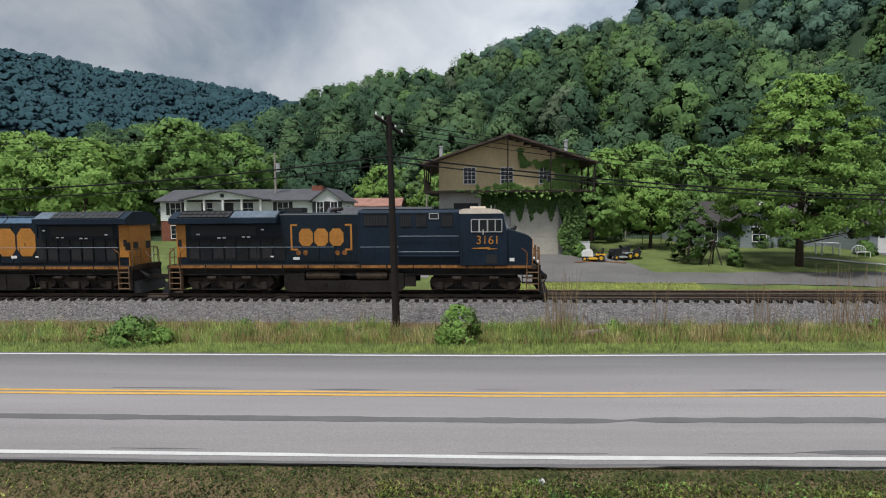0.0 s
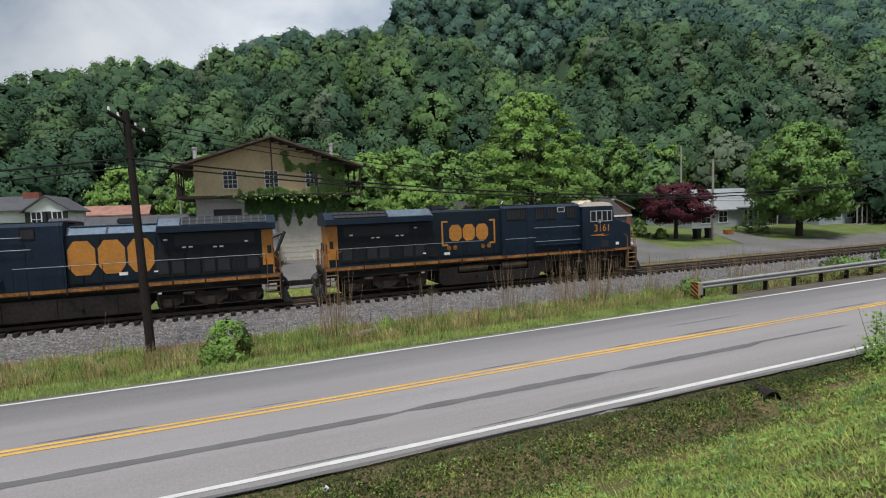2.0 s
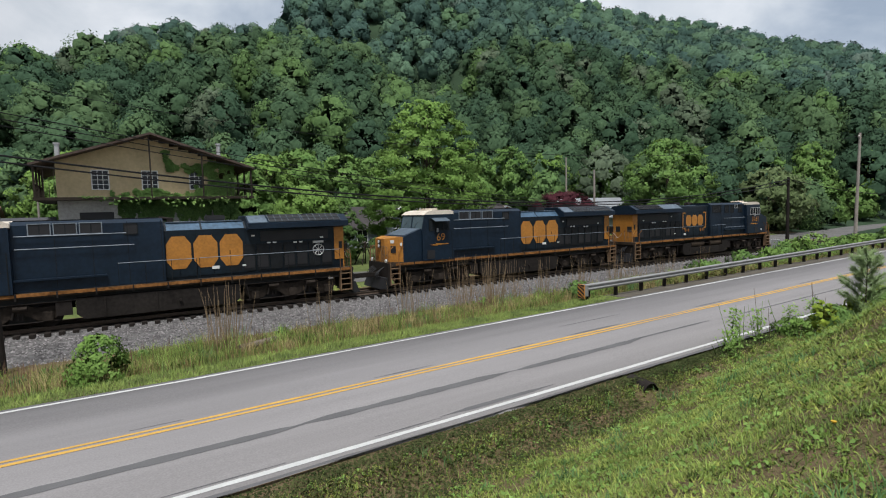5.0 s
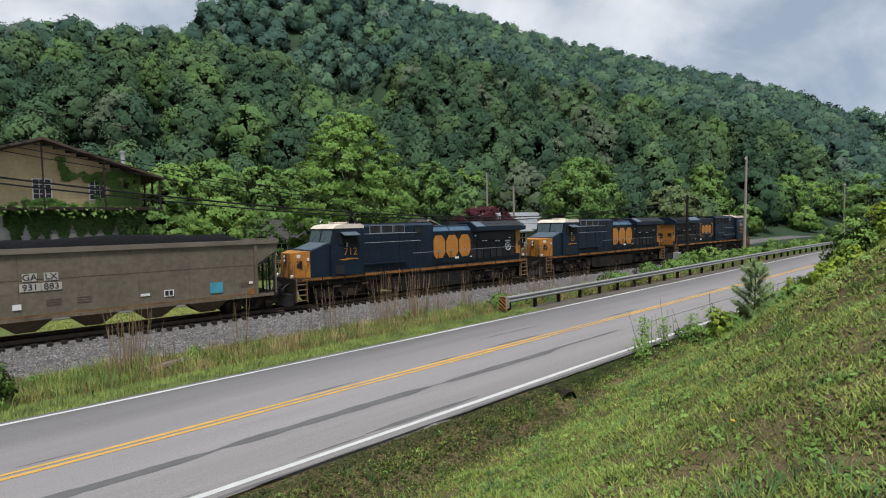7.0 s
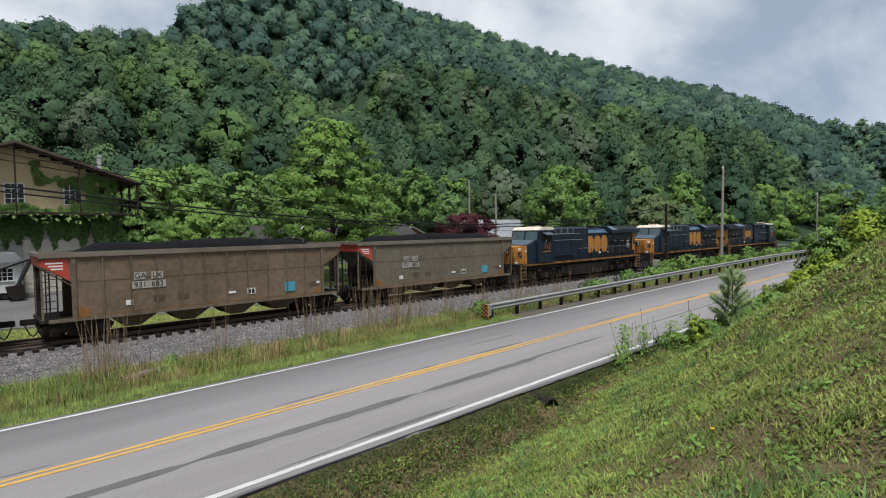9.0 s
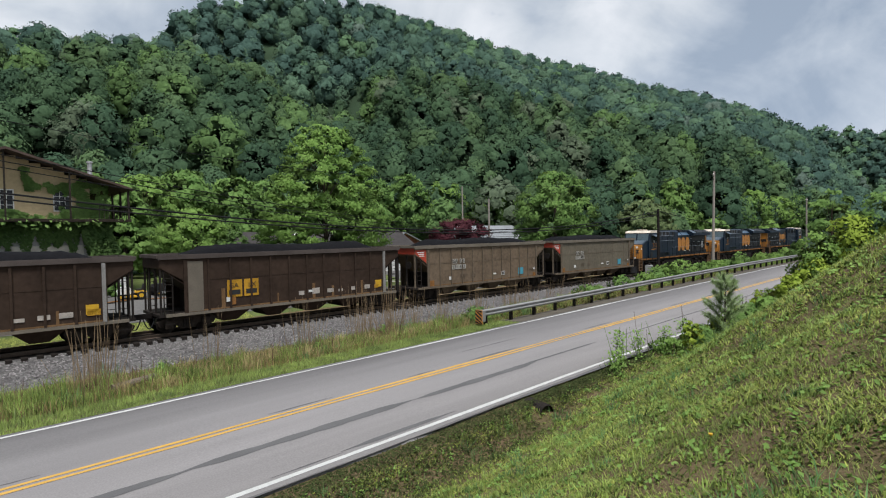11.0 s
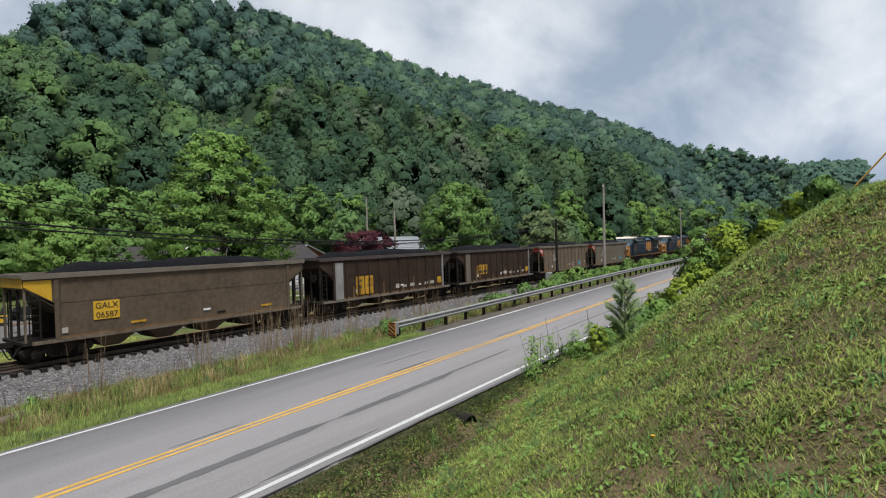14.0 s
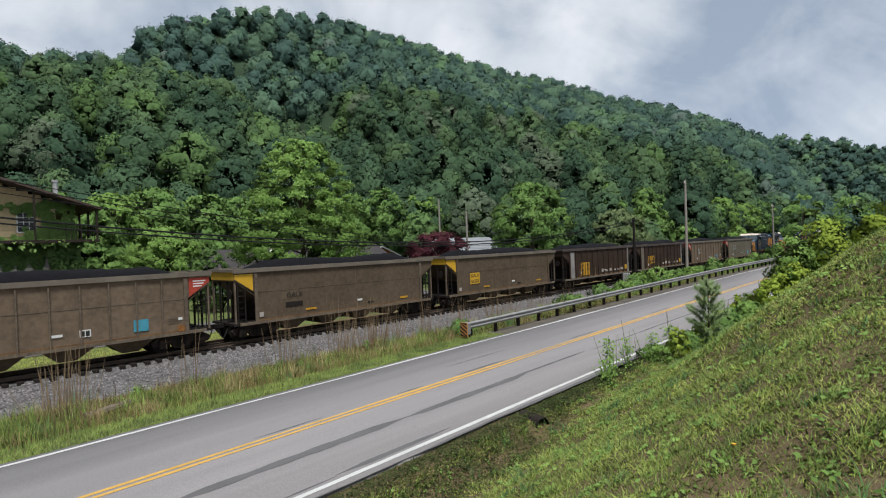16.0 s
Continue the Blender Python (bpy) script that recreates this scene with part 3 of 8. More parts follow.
def locomotive(number, old, label):
    """A road diesel with its nose at +x; z = 0 at the rail head. old: the earlier body with a big emblem."""
    lo = thing("locomotive", pose(0, 0, 0), label, "locomotive", "locomotives of the train")
    b, g = M["blue"], M["blue_grey"]
    front, deck = (9.65, 1.62) if old else (10.4, 1.68)
    c0, c1 = (5.15, 7.4) if old else (6.2, 8.7)        # cab
    nf = 8.7 if old else 10.05                         # nose front
    part("underframe", B(-10.2, front - 0.1, -1.42, 1.42, deck - 0.24, deck, bevel=0.03), M["sill_dust"], lo, "dusty brown side sill")
    # the shadow below the sill is put into this beam's black
    part("frame_beam", B(-10.0, front - 0.2, -0.95, 0.95, 1.1, deck - 0.24), M["black"], lo)
    for y in (-1.44, 1.44):
        part("sill_stripe", B(-10.0, c0 - 0.1, y - 0.012, y + 0.012, deck - 0.15, deck - 0.01), M["orange_dirty"], lo, "dirty yellow sill stripe")
        part("sill_stripe", B(c0 - 0.05, front - 0.4, y - 0.012, y + 0.012, deck - 0.16, deck - 0.03), M["orange_dirty"], lo)
        for i in range(13):
            x = -9.4 + i * 1.45
            part("rail_bracket", B(x - 0.03, x + 0.03, y - 0.03, y + 0.03, deck - 0.3, deck + 0.02), M["under"], lo)
    # long hood with its doors
    top = 4.42 if old else 4.5
    ring = [(-1.0, deck), (-1.0, top - 0.38), (-0.6, top), (0.6, top), (1.0, top - 0.38), (1.0, deck)] if old else [(-1.02, deck), (-1.02, top - 0.06), (-0.98, top), (0.98, top), (1.02, top - 0.06), (1.02, deck)]
    bm = shell(ring, -9.75, c0)
    part("long_hood", bm, M["blue_side"], lo, "dark blue hood with doors and dust")
    part("hood_end", B(-9.82, -9.74, -1.0, 1.0, deck, 4.0), M["orange"], lo, "yellow rear end panel")
    for y in (-0.72, 0.0, 0.72):
        mark(lo, "end_emblem", -9.835, -9.82, 2.5, 2.95, y + 0.22, M["black"], "dark emblem block on the yellow end", 0.44)
    for y in (-1.03, 1.03):
        s = 1 if y > 0 else -1
        part("hood_end_side", B(-9.78, -9.25, y - 0.012, y + 0.012, 2.1, 3.92), M["orange"], lo)
        mark(lo, "number_patch", -9.7, -9.5, 2.7, 3.1, y + s * 0.013, M["black"])
        for i in range(8):
            x = -9.1 + i * 0.7
            d = part("hood_door", B(x, x + 0.64, *sorted((y, y + s * 0.025)), deck + 0.2, 3.2, bevel=0.008), g, lo)
            if i in (0, 2, 3, 5, 6):
                part("door_grille", B(x + 0.06, x + 0.58, *sorted((y + s * 0.026, y + s * 0.034)), deck + 0.35, deck + 0.95), M["black"], d)
            part("door_latch", B(x + 0.54, x + 0.58, *sorted((y + s * 0.025, y + s * 0.05)), 2.75, 2.95), M["under"], d)
        for i in range(5):
            x = (-3.35 if not old else -4.4) + i * (0.88 if not old else 0.78)
            part("hood_door", B(x, x + (0.84 if not old else 0.74), *sorted((y, y + s * 0.022)), deck + 0.15, 3.95, bevel=0.008), M["blue_side"], lo)
        for x, z in ((-8.6, 3.35), (-7.4, 3.15), (-7.1, 3.15), (-6.0, 3.2), (-5.7, 3.2), (-4.9, 3.6), (-4.4, 2.1), (0.9, 3.55), (1.6, 3.5), (2.35, 2.6), (4.6, 2.75)):
            mark(lo, "decal", x, x + 0.18, z, z + 0.07, y + s * 0.03, M["white"])
        mark(lo, "decal", -3.1, -2.75, 1.95 + (0 if not old else 0.1), 2.1 + (0 if not old else 0.1), y + s * 0.03, M["white"])
        # shade under the radiator overhang, painted as a black plate
        mark(lo, "radiator_shade", -8.9, -5.2, 3.32, 3.85, y + s * 0.002, M["black"], "black plate painting the shade under the radiator")
    # wide radiator with its overhanging wings
    r1 = -4.5 if old else -3.85
    rad = part("radiator", shell([(-1.5, 4.0), (-1.5, 4.28), (-0.8, 4.66), (0.8, 4.66), (1.5, 4.28), (1.5, 4.0), (1.0, 3.92), (-1.0, 3.92)], -9.95, r1), b, lo, "dark blue overhanging radiator housing")
    span = ((-9.45, -6.55),) if not old else ((-9.5, -7.4), (-7.3, -5.6))
    slope = ((-1.47, 4.31), (-0.82, 4.665))
    pale = M["hood_pale"]
    for p, q in span:
        for s in (-1, 1):
            ring = [(s * k, z) for k, z in (slope[0], slope[1], (slope[1][0], slope[1][1] + 0.02), (slope[0][0], slope[0][1] + 0.02))]
            scr = part("radiator_screen", shell(ring, p, q), M["black"], rad)
            n = int((q - p) / 0.3)
            for k in range(n + 1):
                x = p + k * (q - p) / n
                part("screen_bar", shell([(c, z + 0.03) for c, z in ring], x - 0.02, x + 0.02), M["bar_grey"] if old else M["blue_grey"], scr)
            for k in (0.02, 0.5, 0.98):
                c, z = s * (slope[0][0] + k * (slope[1][0] - slope[0][0])), slope[0][1] + k * (slope[1][1] - slope[0][1])
                part("screen_bar", B(p, q, c - 0.025, c + 0.025, z + 0.02, z + 0.055), M["bar_grey"] if old else M["blue_grey"], scr)
    for s in (-1, 1):
        part("radiator_top", shell([(s * k, z) for k, z in (slope[0], slope[1], (slope[1][0], slope[1][1] + 0.02), (slope[0][0], slope[0][1] + 0.02))], -6.45 if not old else -5.5, r1 - 0.06), pale, rad, "radiator panel with sky reflection put into its pale colour")
    # hood tops, stack, roof gear
    for x0, x1 in ((r1 + 0.1, -2.4), (-2.3, -0.8)):
        part("hood_top", B(x0, x1, -0.7, 0.7, top, top + 0.06, bevel=0.02), M["hood_pale"], lo, "hood top with sky reflection put into its pale blue-grey")
        for s in ((-1, 1) if old else ()):
            part("hood_shoulder", shell([(s * 0.985, top - 0.36), (s * 0.61, top - 0.004), (s * 0.61, top + 0.014), (s * 1.0, top - 0.352)], x0, x1), M["shoulder"], lo, "glossy hood shoulder with reflected sky put into its light blue")
    part("exhaust_box", B(-3.6, -2.7, -0.45, 0.45, top + 0.06, top + 0.34, bevel=0.05), M["black"], lo)
    hr = part("horn", T((-1.2, -0.15, top + 0.18), (-0.6, -0.15, top + 0.22), 0.04, 0.09, 8), M["under"], lo)
    part("horn_bell", T((-1.2, 0.15, top + 0.22), (-0.55, 0.15, top + 0.26), 0.04, 0.09, 8), M["under"], hr)
    part("horn_base", B(-1.2, -0.9, -0.2, 0.2, top, top + 0.2), M["under"], hr)
    # the wide cabin behind the cab, with its openings and walkway rails
    part("equipment_cabin", shell([(-1.22, deck + 0.02), (-1.22, 4.52), (-0.95, 4.68), (0.95, 4.68), (1.22, 4.52), (1.22, deck + 0.02)], -0.65 if old else 0.6, c0), b, lo, "dark blue equipment cabin")
    part("cabin_top", B(-0.5 if old else 0.75, c0 - 0.1, -0.9, 0.9, 4.68, 4.73, bevel=0.02), g, lo)
    for y in (-1.225, 1.225):
        s = 1 if y > 0 else -1
        if old:
            for x0, x1 in ((1.85, 2.65), (2.8, 3.6), (3.75, 4.5)):
                louvre(lo, x0, x1, 4.1, 4.55, y, 1, M["rail_pale"])
            louvre(lo, 0.45, 0.95, 4.0, 4.45, y, 0, M["blue_grey"])
            rails = ((0.9, 5.0, 4.05), (0.6, 5.0, 3.5))
        else:
            for x0, x1 in ((2.95, 3.5), (3.8, 4.35), (5.2, 5.75)):
                louvre(lo, x0, x1, 3.8, 4.45, y, 4, M["blue_grey"])
            louvre(lo, 4.55, 5.0, 4.2, 4.45, y, 0, M["silver"])
            louvre(lo, 0.95, 2.2, 3.85, 4.45, y, 7, M["blue_grey"])
            rails = ((2.85, 6.1, 3.25), (2.85, 6.1, 2.4))
        for x0, x1, z in rails:
            bm = bmesh.new()
            yy = y + s * 0.14
            tube(bm, (x0, yy, z), (x1, yy, z), 0.022, seg=5)
            for k in range(5):
                x = x0 + (x1 - x0) * k / 4
                tube(bm, (x, y, z), (x, yy, z), 0.015, seg=4)
            part("side_rail", bm, M["rail_pale"], lo)
        for k in range(4):
            x = (-0.55 if old else 0.7) + k * (c0 + 0.4) / 4
            part("cabin_seam", B(x - 0.012, x + 0.012, *sorted((y, y + s * 0.012)), deck + 0.1, 4.6), M["blue_grey"], lo)
        part("cabin_ledge", B(c0 - 3.4, c0, *sorted((y, y + s * 0.16)), 2.12, 2.2), b, lo)
    # cab
    bm = bmesh.new()
    prism(bm, [(c0, deck), (c1, deck), (c1, 3.45), (c1 - 0.22, 4.45), (c0, 4.45)], -1.5, 1.5)
    cab = part("cab", bm, b, lo, "dark blue cab with pale roof")
    bm = bmesh.new()
    prism(bm, [(c0 - 0.05, 4.44), (c1 - 0.15, 4.44), (c1 - 0.4, 4.64), (c1 - 0.9, 4.72), (c0 + 0.2, 4.72), (c0 - 0.05, 4.62)], -1.48, 1.48)
    part("cab_roof", bm, M["cab_roof"], cab, "sun-bleached cream cab roof")
    part("air_conditioner", B(c0 + 0.5, c0 + 1.4, -0.45, 0.45, 4.72, 4.84, bevel=0.03), M["cab_roof"], cab)
    part("antenna", T((c0 + 1.7, 0.3, 4.7), (c0 + 1.7, 0.3, 4.9), 0.02, seg=5), M["white"], cab)
    for y in (-1.51, 1.51):
        s = 1 if y > 0 else -1
        wins = ((0.62, 0.98), (1.06, 1.42), (1.5, 1.84), (1.9, 2.2)) if not old else ((0.35, 0.7), (0.78, 1.25), (1.33, 1.75))
        z0, z1 = 3.5, 4.12
        for p, q in wins:
            w = part("cab_window", B(c0 + p, c0 + q, *sorted((y, y + s * 0.014)), z0, z1), M["glass"], cab)
            bm = bmesh.new()
            a, e = sorted((y, y + s * 0.03))
            for u in ((p - 0.045, p, z0, z1), (q, q + 0.045, z0, z1), (p - 0.045, q + 0.045, z1, z1 + 0.045), (p - 0.045, q + 0.045, z0 - 0.045, z0)):
                box(bm, c0 + u[0], c0 + u[1], a, e, u[2], u[3])
            part("window_frame", bm, M["silver"] if not old else M["blue_grey"], w)
        if old:
            bm = bmesh.new()
            prism(bm, [(c0 + 0.5, 4.24), (c0 + 1.6, 4.24), (c0 + 1.6, 4.2), (c0 + 0.5, 4.2)], *sorted((y, y + s * 0.45)))
            for v in bm.verts:
                v.co.z -= abs(v.co.y - y) * 0.4
            part("sun_shade", bm, M["hood_pale"], cab, "light blue sun shade")
        part("mirror", B(c0 + 1.2, c0 + 1.26, *sorted((y, y + s * 0.14)), 3.35, 3.6), M["silver"], cab)
        flip = 0 if s < 0 else 180
        lettering(number, 0.64, M["orange"], cab, pose(c0 + (1.48 if not old else 0.95), y + s * 0.012, 3.02, 90, 0, flip), "yellow road number", "road_number")
        bm = bmesh.new()
        xc = c0 + (1.3 if not old else 1.05)
        prism(bm, [(xc - 0.6, 2.62), (xc + 0.3, 2.66), (xc + 0.2, 2.6), (xc + 0.75, 2.58), (xc + 0.1, 2.5), (xc + 0.2, 2.55), (xc - 0.7, 2.57)], *sorted((y, y + s * 0.012)))
        part("lightning_mark", bm, M["orange"], cab)
        mark(cab, "vent_panel", c0 + 1.4, c0 + 1.95, deck + 0.1, 2.25, y, M["black"])
        mark(cab, "cab_door", c0 + 0.1, c0 + 0.14, deck, 3.4, y, M["blue_grey"])
    for y0, y1 in ((-1.36, -0.08), (0.08, 1.36)):
        bm = bmesh.new()
        prism(bm, [(c1 - 0.005, 3.5), (c1 + 0.012, 3.5), (c1 - 0.185, 4.36), (c1 - 0.2, 4.36)], y0, y1)
        ws = part("windshield", bm, M["screen_glass"], cab, "sloped windshield pane")
        part("wiper", T((c1 + 0.02, y0 + 0.2, 3.52), (c1 - 0.1, y0 + 0.7, 4.0), 0.012, seg=4), M["black"], ws)
    # nose
    bm = bmesh.new()
    prism(bm, [(c1, deck), (nf, deck), (nf, 3.05), (nf - 0.12, 3.2), (c1, 3.6)], -1.36, 1.36)
    nose = part("nose", bm, b, lo, "blue sloped nose")
    bm = bmesh.new()
    prism(bm, [(c1 + 0.05, 3.59), (nf - 0.15, 3.22), (nf - 0.15, 3.24), (c1 + 0.05, 3.61)], -1.2, 1.2)
    part("nose_top", bm, M["hood_pale"] if old else b, nose, "walkway on the nose, paler on the older cabs")
    # the older cabs have a nose drawn in to a narrow front by slanting corners
    plan = [(nf, -1.36), (nf + 0.2, -1.24), (nf + 0.9, -0.66), (nf + 0.9, 0.66), (nf + 0.2, 1.24), (nf, 1.36)] if old else [(nf, -1.35), (nf + 0.03, -1.35), (nf + 0.03, 1.35), (nf, 1.35)]
    bm = bmesh.new()
    rows_ = [[bm.verts.new((x, y, z - (0.1 if k and x > nf + 0.5 else 0))) for x, y in plan] for k, z in enumerate((deck + 0.02, 3.16 if old else 3.06))]
    bm.faces.new(rows_[0])
    bm.faces.new(rows_[1])
    for k in range(len(plan)):
        j = (k + 1) % len(plan)
        bm.faces.new((rows_[0][k], rows_[0][j], rows_[1][j], rows_[1][k]))
    bmesh.ops.recalc_face_normals(bm, faces=bm.faces[:])
    part("nose_front", bm, M["orange"], nose, "yellow nose front")
    ff = nf + (0.9 if old else 0.03)
    hb = part("headlight_box", B(ff, ff + 0.07, -0.16, 0.16, 2.5, 3.0, bevel=0.02), M["black"], nose)
    for z in (2.62, 2.87):
        part("headlight", T((ff + 0.07, 0, z), (ff + 0.1, 0, z), 0.1, seg=12), M["white"], hb)
    for s in (-1, 1):
        part("ditch_light", T((front - 0.05, s, deck + 0.12), (front + 0.1, s, deck + 0.12), 0.1, seg=12), M["white"], lo)
        if old:
            # plates on the slanting corners
            turn = pose(nf + 0.55, s * 0.955, 0, 0, 0, s * 129.6)
            for nm, x0, x1, z0, z1, m in (("number_board", -0.14, 0.14, 2.78, 2.98, "white"), ("nose_emblem", -0.25, 0.25, 2.2, 2.62, "black")):
                bm = B(x0, x1, -0.012, 0.012, z0, z1)
                bm.transform(turn)
                part(nm, bm, M[m], nose)
            mark(nose, "number_board", nf + 0.02, nf + 0.17, 2.62, 2.8, s * 1.3, M["white"], "", 0.03)
        else:
            part("number_board", B(ff, ff + 0.02, s - 0.25, s + 0.25, 2.75, 2.98), M["white"], nose)
    part("nose_door", B(ff, ff + 0.02, -0.6, -0.2, deck + 0.1, 2.6), M["orange_dirty"], nose)
    mark(nose, "decal", nf - 1.2, nf - 0.95, deck + 0.2, deck + 0.38, -1.36, M["white"])
    # tanks and air gear between the trucks
    bm = bmesh.new()
    if old:
        prism(bm, [(-3.7, 0.25), (-4.0, 0.5), (-4.0, 1.2), (3.0, 1.2), (3.0, 0.5), (2.7, 0.25)], -1.34, 1.34)
    else:
        prism(bm, [(-3.3, 0.2), (-3.55, 0.4), (-3.55, 1.2), (-2.4, 1.25), (-2.4, 0.82), (2.3, 0.82), (2.3, 1.25), (3.1, 1.25), (3.1, 0.4), (2.9, 0.2)], -1.36, 1.36)
    tank = part("fuel_tank", bm, M["tank_dust"], lo, "grimy fuel tank")
    for y in (-1.37, 1.37):
        s = 1 if y > 0 else -1
        if not old:
            for x0, x1 in ((-2.3, -0.45), (0.5, 2.2)):
                part("air_reservoir", T((x0, s * 1.12, 1.08), (x1, s * 1.12, 1.08), 0.25, seg=14), M["sill_dust"], lo, "dusty air reservoir")
        for x in (-2.6, -0.2, 1.9):
            part("tank_strap", B(x - 0.03, x + 0.03, *sorted((y - s * 0.02, y + s * 0.012)), 0.3, 0.82 if not old else 1.18), M["under"], tank)
        part("fuel_filler", T((-1.2, y - s * 0.02, 0.7), (-1.2, y + s * 0.06, 0.7), 0.07, seg=8), M["under"], tank)
        part("battery_box", B(3.15, 3.75, *sorted((y - s * 0.3, y - s * 0.06)), 0.5, 1.15), M["under"], lo)
        part("sand_pipe", T((-4.3, y, 1.2), (-4.45, y, 0.25), 0.025, seg=5), M["under"], lo)
        part("air_line", T((-9.5, y - s * 0.06, 1.14), (c0 + 3, y - s * 0.06, 1.14), 0.03, seg=5), M["under"], lo)
    for x in (-6.7, 6.0 if old else 7.0):
        truck(lo, x, (-1.95, 0, 1.95), 3.9, 0.52)
    # steps, pilots, couplers, rails
    for e, ex in ((-1, 10.05), (1, front)):
        part("pilot", B(*sorted((e * ex, e * (ex + 0.1))), -1.42, 1.42, 0.25, deck), M["under"], lo)
        bm = bmesh.new()
        prism(bm, [(e * (ex + 0.1), 0.1), (e * (ex + 0.1), 0.75), (e * (ex + 0.3), 0.75), (e * (ex + 0.55), 0.1)], -1.3, 1.3)
        part("plough", bm, M["black"], lo)
        part("coupler", B(*sorted((e * ex, e * (11.2 if e < 0 else 11.0 if not old else 10.95 if number == "69" else 10.25))), -0.12, 0.12, 0.75, 1.03, bevel=0.03), M["under"], lo)
        for y in (-1.36, 1.36):
            for k in range(4):
                part("step", B(*sorted((e * (ex - 0.62), e * (ex - 0.05))), y - 0.14, y + 0.14, 0.34 + k * 0.31, 0.375 + k * 0.31), M["step_dust"], lo)
            for q in (ex - 0.66, ex - 0.04):
                part("step_side", B(*sorted((e * q, e * (q + 0.03))), y - 0.15, y + 0.15, 0.3, deck), M["step_dust"], lo)
            bm = bmesh.new()
            for x in (ex - 0.62, ex + 0.02):
                tube(bm, (e * x, y, 0.9), (e * x, y, 2.35), 0.025, seg=6)
                tube(bm, (e * x, y, 2.35), (e * (x - 0.3), y, 2.6), 0.025, seg=6)
            part("grab_iron", bm, M["orange_dirty"], lo)
        for s in (-1, 1):
            bm = bmesh.new()
            for y in (0.45, 0.8, 1.2):
                tube(bm, (e * (ex + 0.05), s * y, deck), (e * (ex + 0.05), s * y, 2.6), 0.024, seg=5)
            for z in (2.1, 2.6):
                tube(bm, (e * (ex + 0.05), s * 0.45, z), (e * (ex + 0.05), s * 1.2, z), 0.02, seg=5)
            part("end_rail", bm, M["step_dust"], lo)
            for k, y in enumerate((0.3, 0.45, 0.6, 0.75)):
                part("brake_hose", sweep(bmesh.new(), [(e * (ex + 0.1 + 0.4 * math.sin(j / 6 * math.pi)), s * (y + 0.05 * j / 6), 1.2 - 0.13 * j + 0.05 * k) for j in range(7)], 0.026), M["black"], lo)
    part("safety_chain", sweep(bmesh.new(), [(-10.4, -0.4 + 0.1 * k, 2.4 - 0.35 * math.sin(k / 8 * math.pi)) for k in range(9)], 0.012, 4), M["white"], lo)
    for y in (-1.41, 1.41):
        handrail(lo, [-9.4 + i * 1.45 for i in range(7 if not old else 6)], y, deck, 2.68, M["rail_pale"])
        s = -1 if y < 0 else 1
        handrail(lo, [0.75 + i * 0.7 for i in range(4)] if not old else [-2.0 + i * 1.1 for i in range(4)], y, deck, 2.67, M["rail_pale"])
    if old:
        for y in (-1.056, 1.056):
            emblem(lo, -2.5, 2.97, 3.55, 1.6, y, False)
    else:
        for y in (-1.056, 1.056):
            emblem(lo, -1.5, 3.2, 2.5, 0.96, y, True)
    if number == "712":
        for y in (-1.06, 1.06):
            bm = bmesh.new()
            for k in range(24):
                a0, a1 = 2 * math.pi * k / 24, 2 * math.pi * (k + 1) / 24
                tube(bm, (-8.3 + 0.3 * math.cos(a0), y, 2.7 + 0.3 * math.sin(a0)), (-8.3 + 0.3 * math.cos(a1), y, 2.7 + 0.3 * math.sin(a1)), 0.03, seg=4)
            for k in range(4):
                a0 = math.pi * k / 4
                tube(bm, (-8.3 + 0.3 * math.cos(a0), y, 2.7 + 0.3 * math.sin(a0)), (-8.3 - 0.3 * math.cos(a0), y, 2.7 - 0.3 * math.sin(a0)), 0.02, seg=4)
            part("wheel_decal", bm, M["silver"], lo, "pale wheel-shaped decal")
            mark(lo, "decal", -8.6, -8.0, 3.08, 3.2, y, M["silver"])
    return lo


